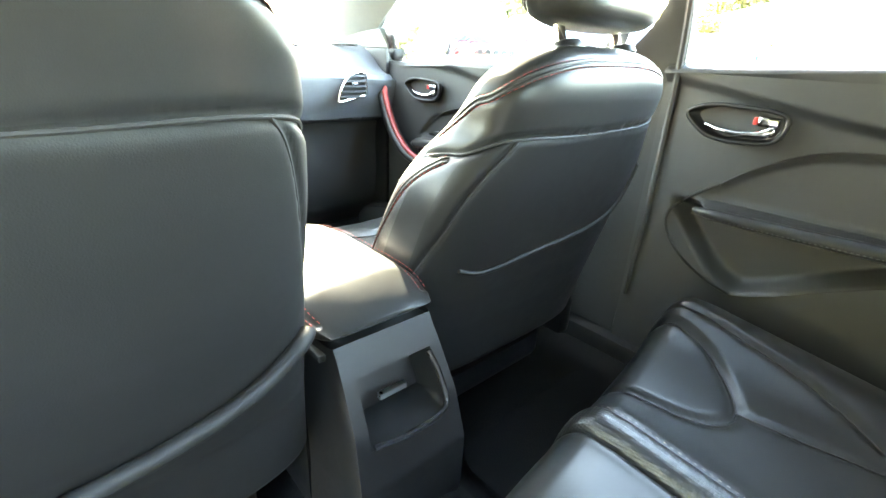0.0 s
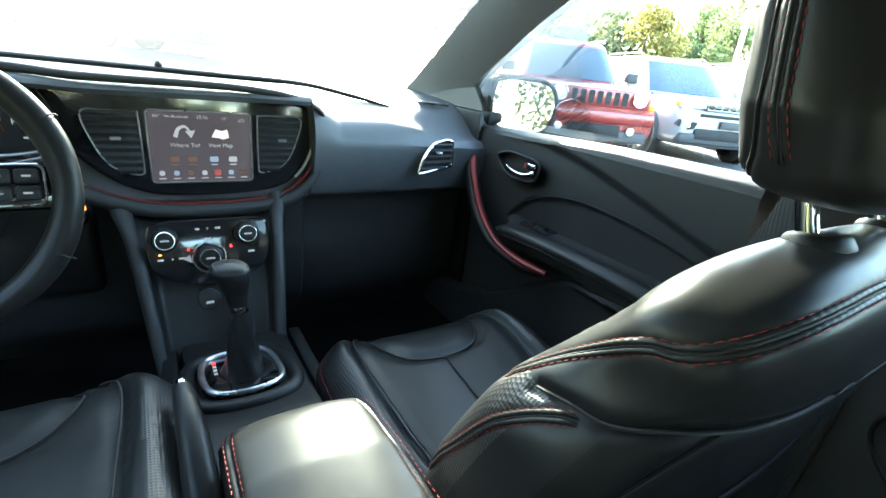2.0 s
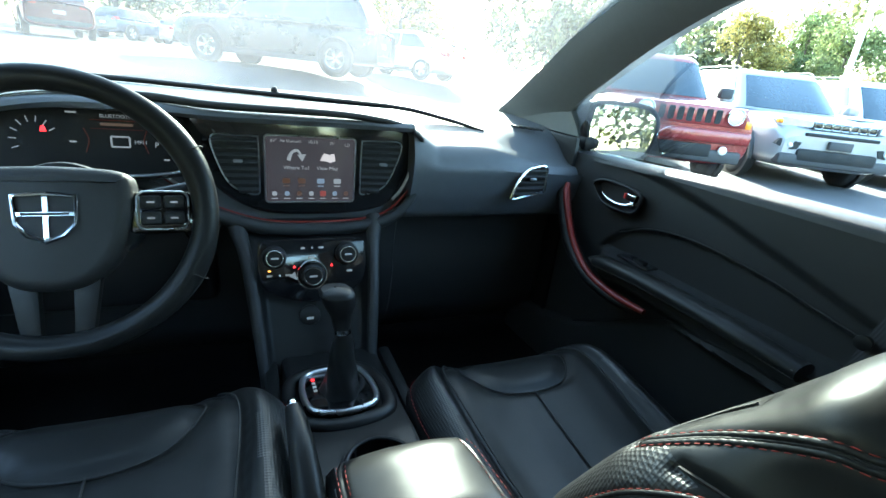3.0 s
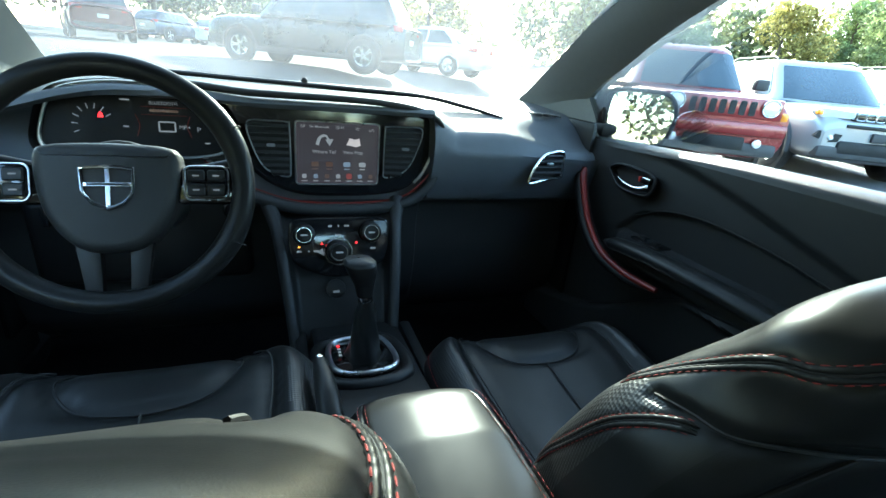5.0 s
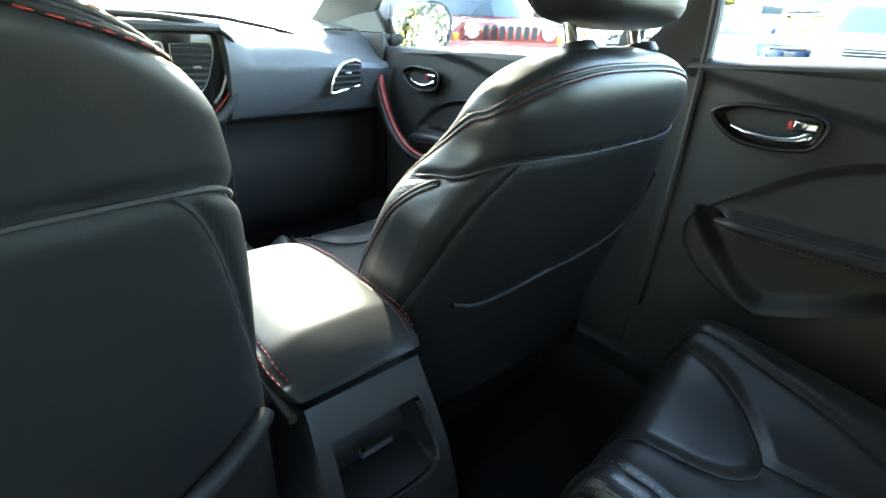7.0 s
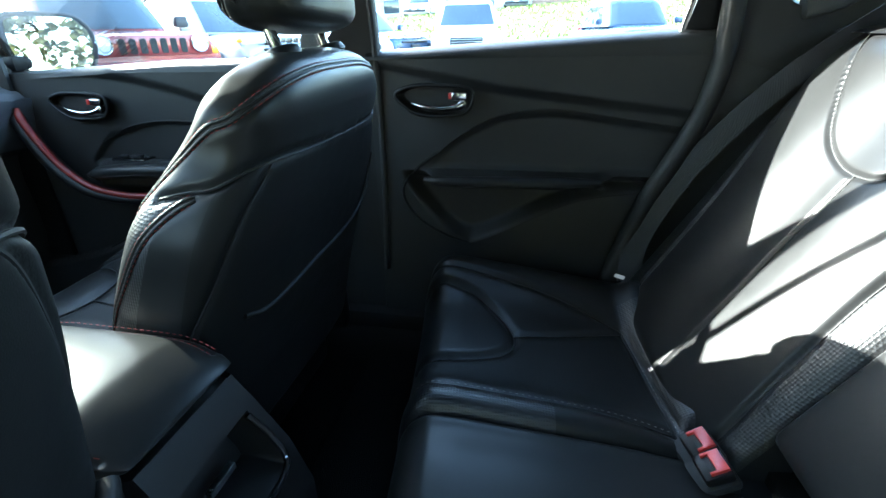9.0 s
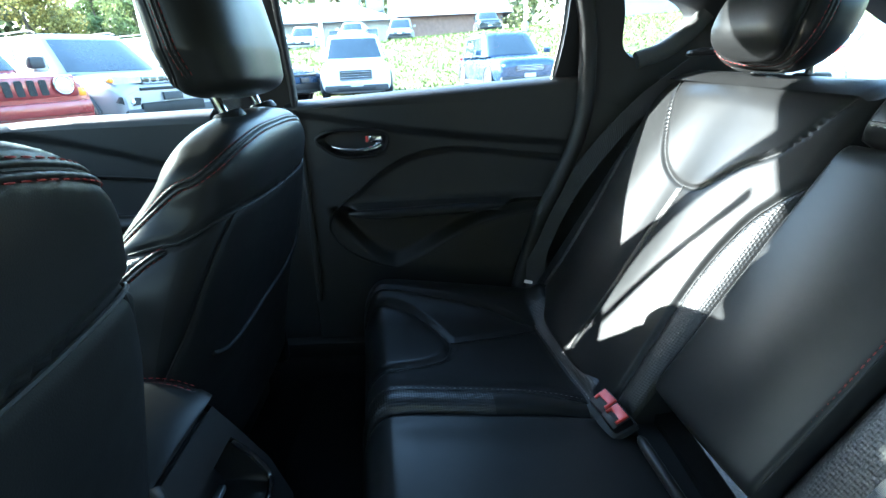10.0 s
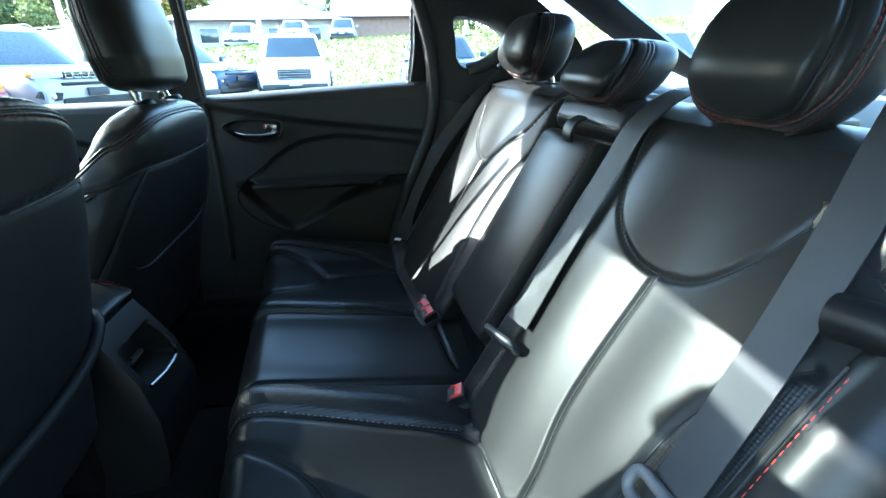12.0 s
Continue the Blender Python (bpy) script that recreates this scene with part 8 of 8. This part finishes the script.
st_ = thing("outdoor_stairs", (15.5, -13.6, 0.6), "concrete stairs up the grass bank", "stairs")
for k in range(11):
    x = 14.6 + 0.36 * k
    part("step", box(x, x + 0.40, -14.9, -12.9, ground_height(x, -13.9) * 0 + 0.35 + 0.17 * k, 0.52 + 0.17 * k, 0.01), STONE, st_)
part("stringer", box(14.5, 18.7, -15.1, -14.92, 0.0, 0.5, 0.02, 2), STONE, st_)
rl_ = thing("stair_railing", (16, -12.8, 0.8), "white tubular handrail beside the stairs", "railing")
for y in (-12.8, -15.0):
    for k in range(6):
        x = 14.7 + 0.75 * k
        z = 0.5 + 0.354 * k
        part("post", tube([(x, y, z - 0.3), (x, y, z + 1.0)], 0.035, 10), PAINTLINE, rl_)
    for h in (1.0, 0.55):
        part("rail", tube([(14.5, y, 0.40 + h), (18.6, y, 2.33 + h)], 0.03, 10), PAINTLINE, rl_)

BARK = mat("bark", (0.10, 0.075, 0.055), 0.9, var=0.3, vscale=8, bump=0.8, bscale=30, dist=0.02)
LEAFS = [leaf_mat("green_leaves", (0.11, 0.15, 0.055)), leaf_mat("yellowing_leaves", (0.26, 0.22, 0.06)), leaf_mat("light_leaves", (0.17, 0.20, 0.075))]


def leaf_cloud(centres, radii, n, size, seed):
    """Many small leaf quads gathered in clumps."""
    r = np.random.default_rng(seed)
    which = r.integers(0, len(centres), n)
    d = r.normal(size=(n, 3))
    d /= np.linalg.norm(d, axis=1, keepdims=True)
    rad = r.uniform(0.45, 1.05, n) ** 0.6
    c = np.asarray(centres)[which] + d * rad[:, None] * np.asarray(radii)[which][:, None] * np.array([1, 1, 0.85])
    a = r.normal(size=(n, 3))
    a /= np.linalg.norm(a, axis=1, keepdims=True)
    b = np.cross(a, d + 0.3 * r.normal(size=(n, 3)))
    b /= np.linalg.norm(b, axis=1, keepdims=True)
    s = r.uniform(0.5, 1.2, n)[:, None] * size
    v = np.stack([c - a * s, c + b * s * 0.5, c + a * s, c - b * s * 0.5], 1)
    return v.reshape(-1, 3), np.arange(4 * n).reshape(-1, 4)


def tree(x, y, h, spread, leaf, seed, n=6000):
    z = float(ground_height(x, y))
    t = thing("tree", (x, y, z), ("leafy green tree at the lot's edge", "tall autumn tree with yellowing leaves", "light green leafy tree beyond the cars")[leaf], "tree", "trees")
    r = np.random.default_rng(seed)
    lean = r.normal(0, 0.03 * h, 2)
    tr = spline([(x, y, z - 0.2), (x + lean[0] * 0.4, y + lean[1] * 0.4, z + h * 0.35), (x + lean[0], y + lean[1], z + h * 0.85)], 14)
    limbs = [tube(tr, np.linspace(0.035 * h, 0.008 * h, 14), 9)]
    cs, rs = [], []
    for k in range(11):
        a, f = r.uniform(0, 6.28), r.uniform(0.35, 0.95)
        st = np.array([np.interp(f, np.linspace(0, 1, 14), tr[:, i]) for i in range(3)])
        en = st + np.array([math.cos(a), math.sin(a), 0.45]) * spread * r.uniform(0.35, 0.8) * (1.15 - 0.6 * f)
        limbs.append(tube(spline([st, (st + en) / 2 + [0, 0, 0.1], en], 6), np.linspace(0.012 * h, 0.003 * h, 6), 6))
        cs.append(en), rs.append(spread * r.uniform(0.25, 0.42))
    cs.append(tr[-1]), rs.append(spread * 0.42)
    part("trunk", join(*limbs), BARK, t, "brown trunk and limbs")
    part("crown", leaf_cloud(cs, rs, n, 0.024 * h, seed), LEAFS[leaf], t, "uneven leafy crown", False)
    return t


for k, (x, y, h, s, lf) in enumerate(((44, 46, 8, 5, 0), (52, 40, 8.5, 5, 1), (60, 34, 8, 5, 2), (66, 42, 10, 6, 0), (36, 52, 8, 5, 2), (72, 26, 10, 6, 1), (-8, 44, 8, 5, 0), (-13, 42, 8, 5, 2), (-2, 50, 8, 4.5, 2), (-19, 40, 9, 5, 1), (8, 52, 7, 4, 0), (14, 46, 8, 4.5, 1))):
    tree(x, y, h, s, lf, 40 + k)
# far woods, one mass of leaves; left stand added unseen to cut low skylight
r = np.random.default_rng(9)
cs = [(r.uniform(66, 86), yy, r.uniform(4, 15)) for yy in r.uniform(-45, 50, 150)] + [(r.uniform(28, 62), r.uniform(44, 60), r.uniform(3, 11)) for _ in range(70)] + [(r.uniform(-45, 26), r.uniform(62, 75), r.uniform(3, 9)) for _ in range(70)] + [(r.uniform(-30, 60), r.uniform(-62, -48), r.uniform(2, 12)) for _ in range(90)] + [(r.uniform(-26, -13), r.uniform(-34, 10), r.uniform(1, 10)) for _ in range(130)]
rs = r.uniform(2.2, 4.2, len(cs))
tagged(part("woods", leaf_cloud(cs, rs, 70000, 0.55, 11), leaf_mat("woods_leaves", (0.16, 0.17, 0.07), 0.5, 0.12, 0.6), None, "", False), "sunlit green and yellow woods in the distance, with an unseen light-blocking stand at the left", "woods", "", "stuff")
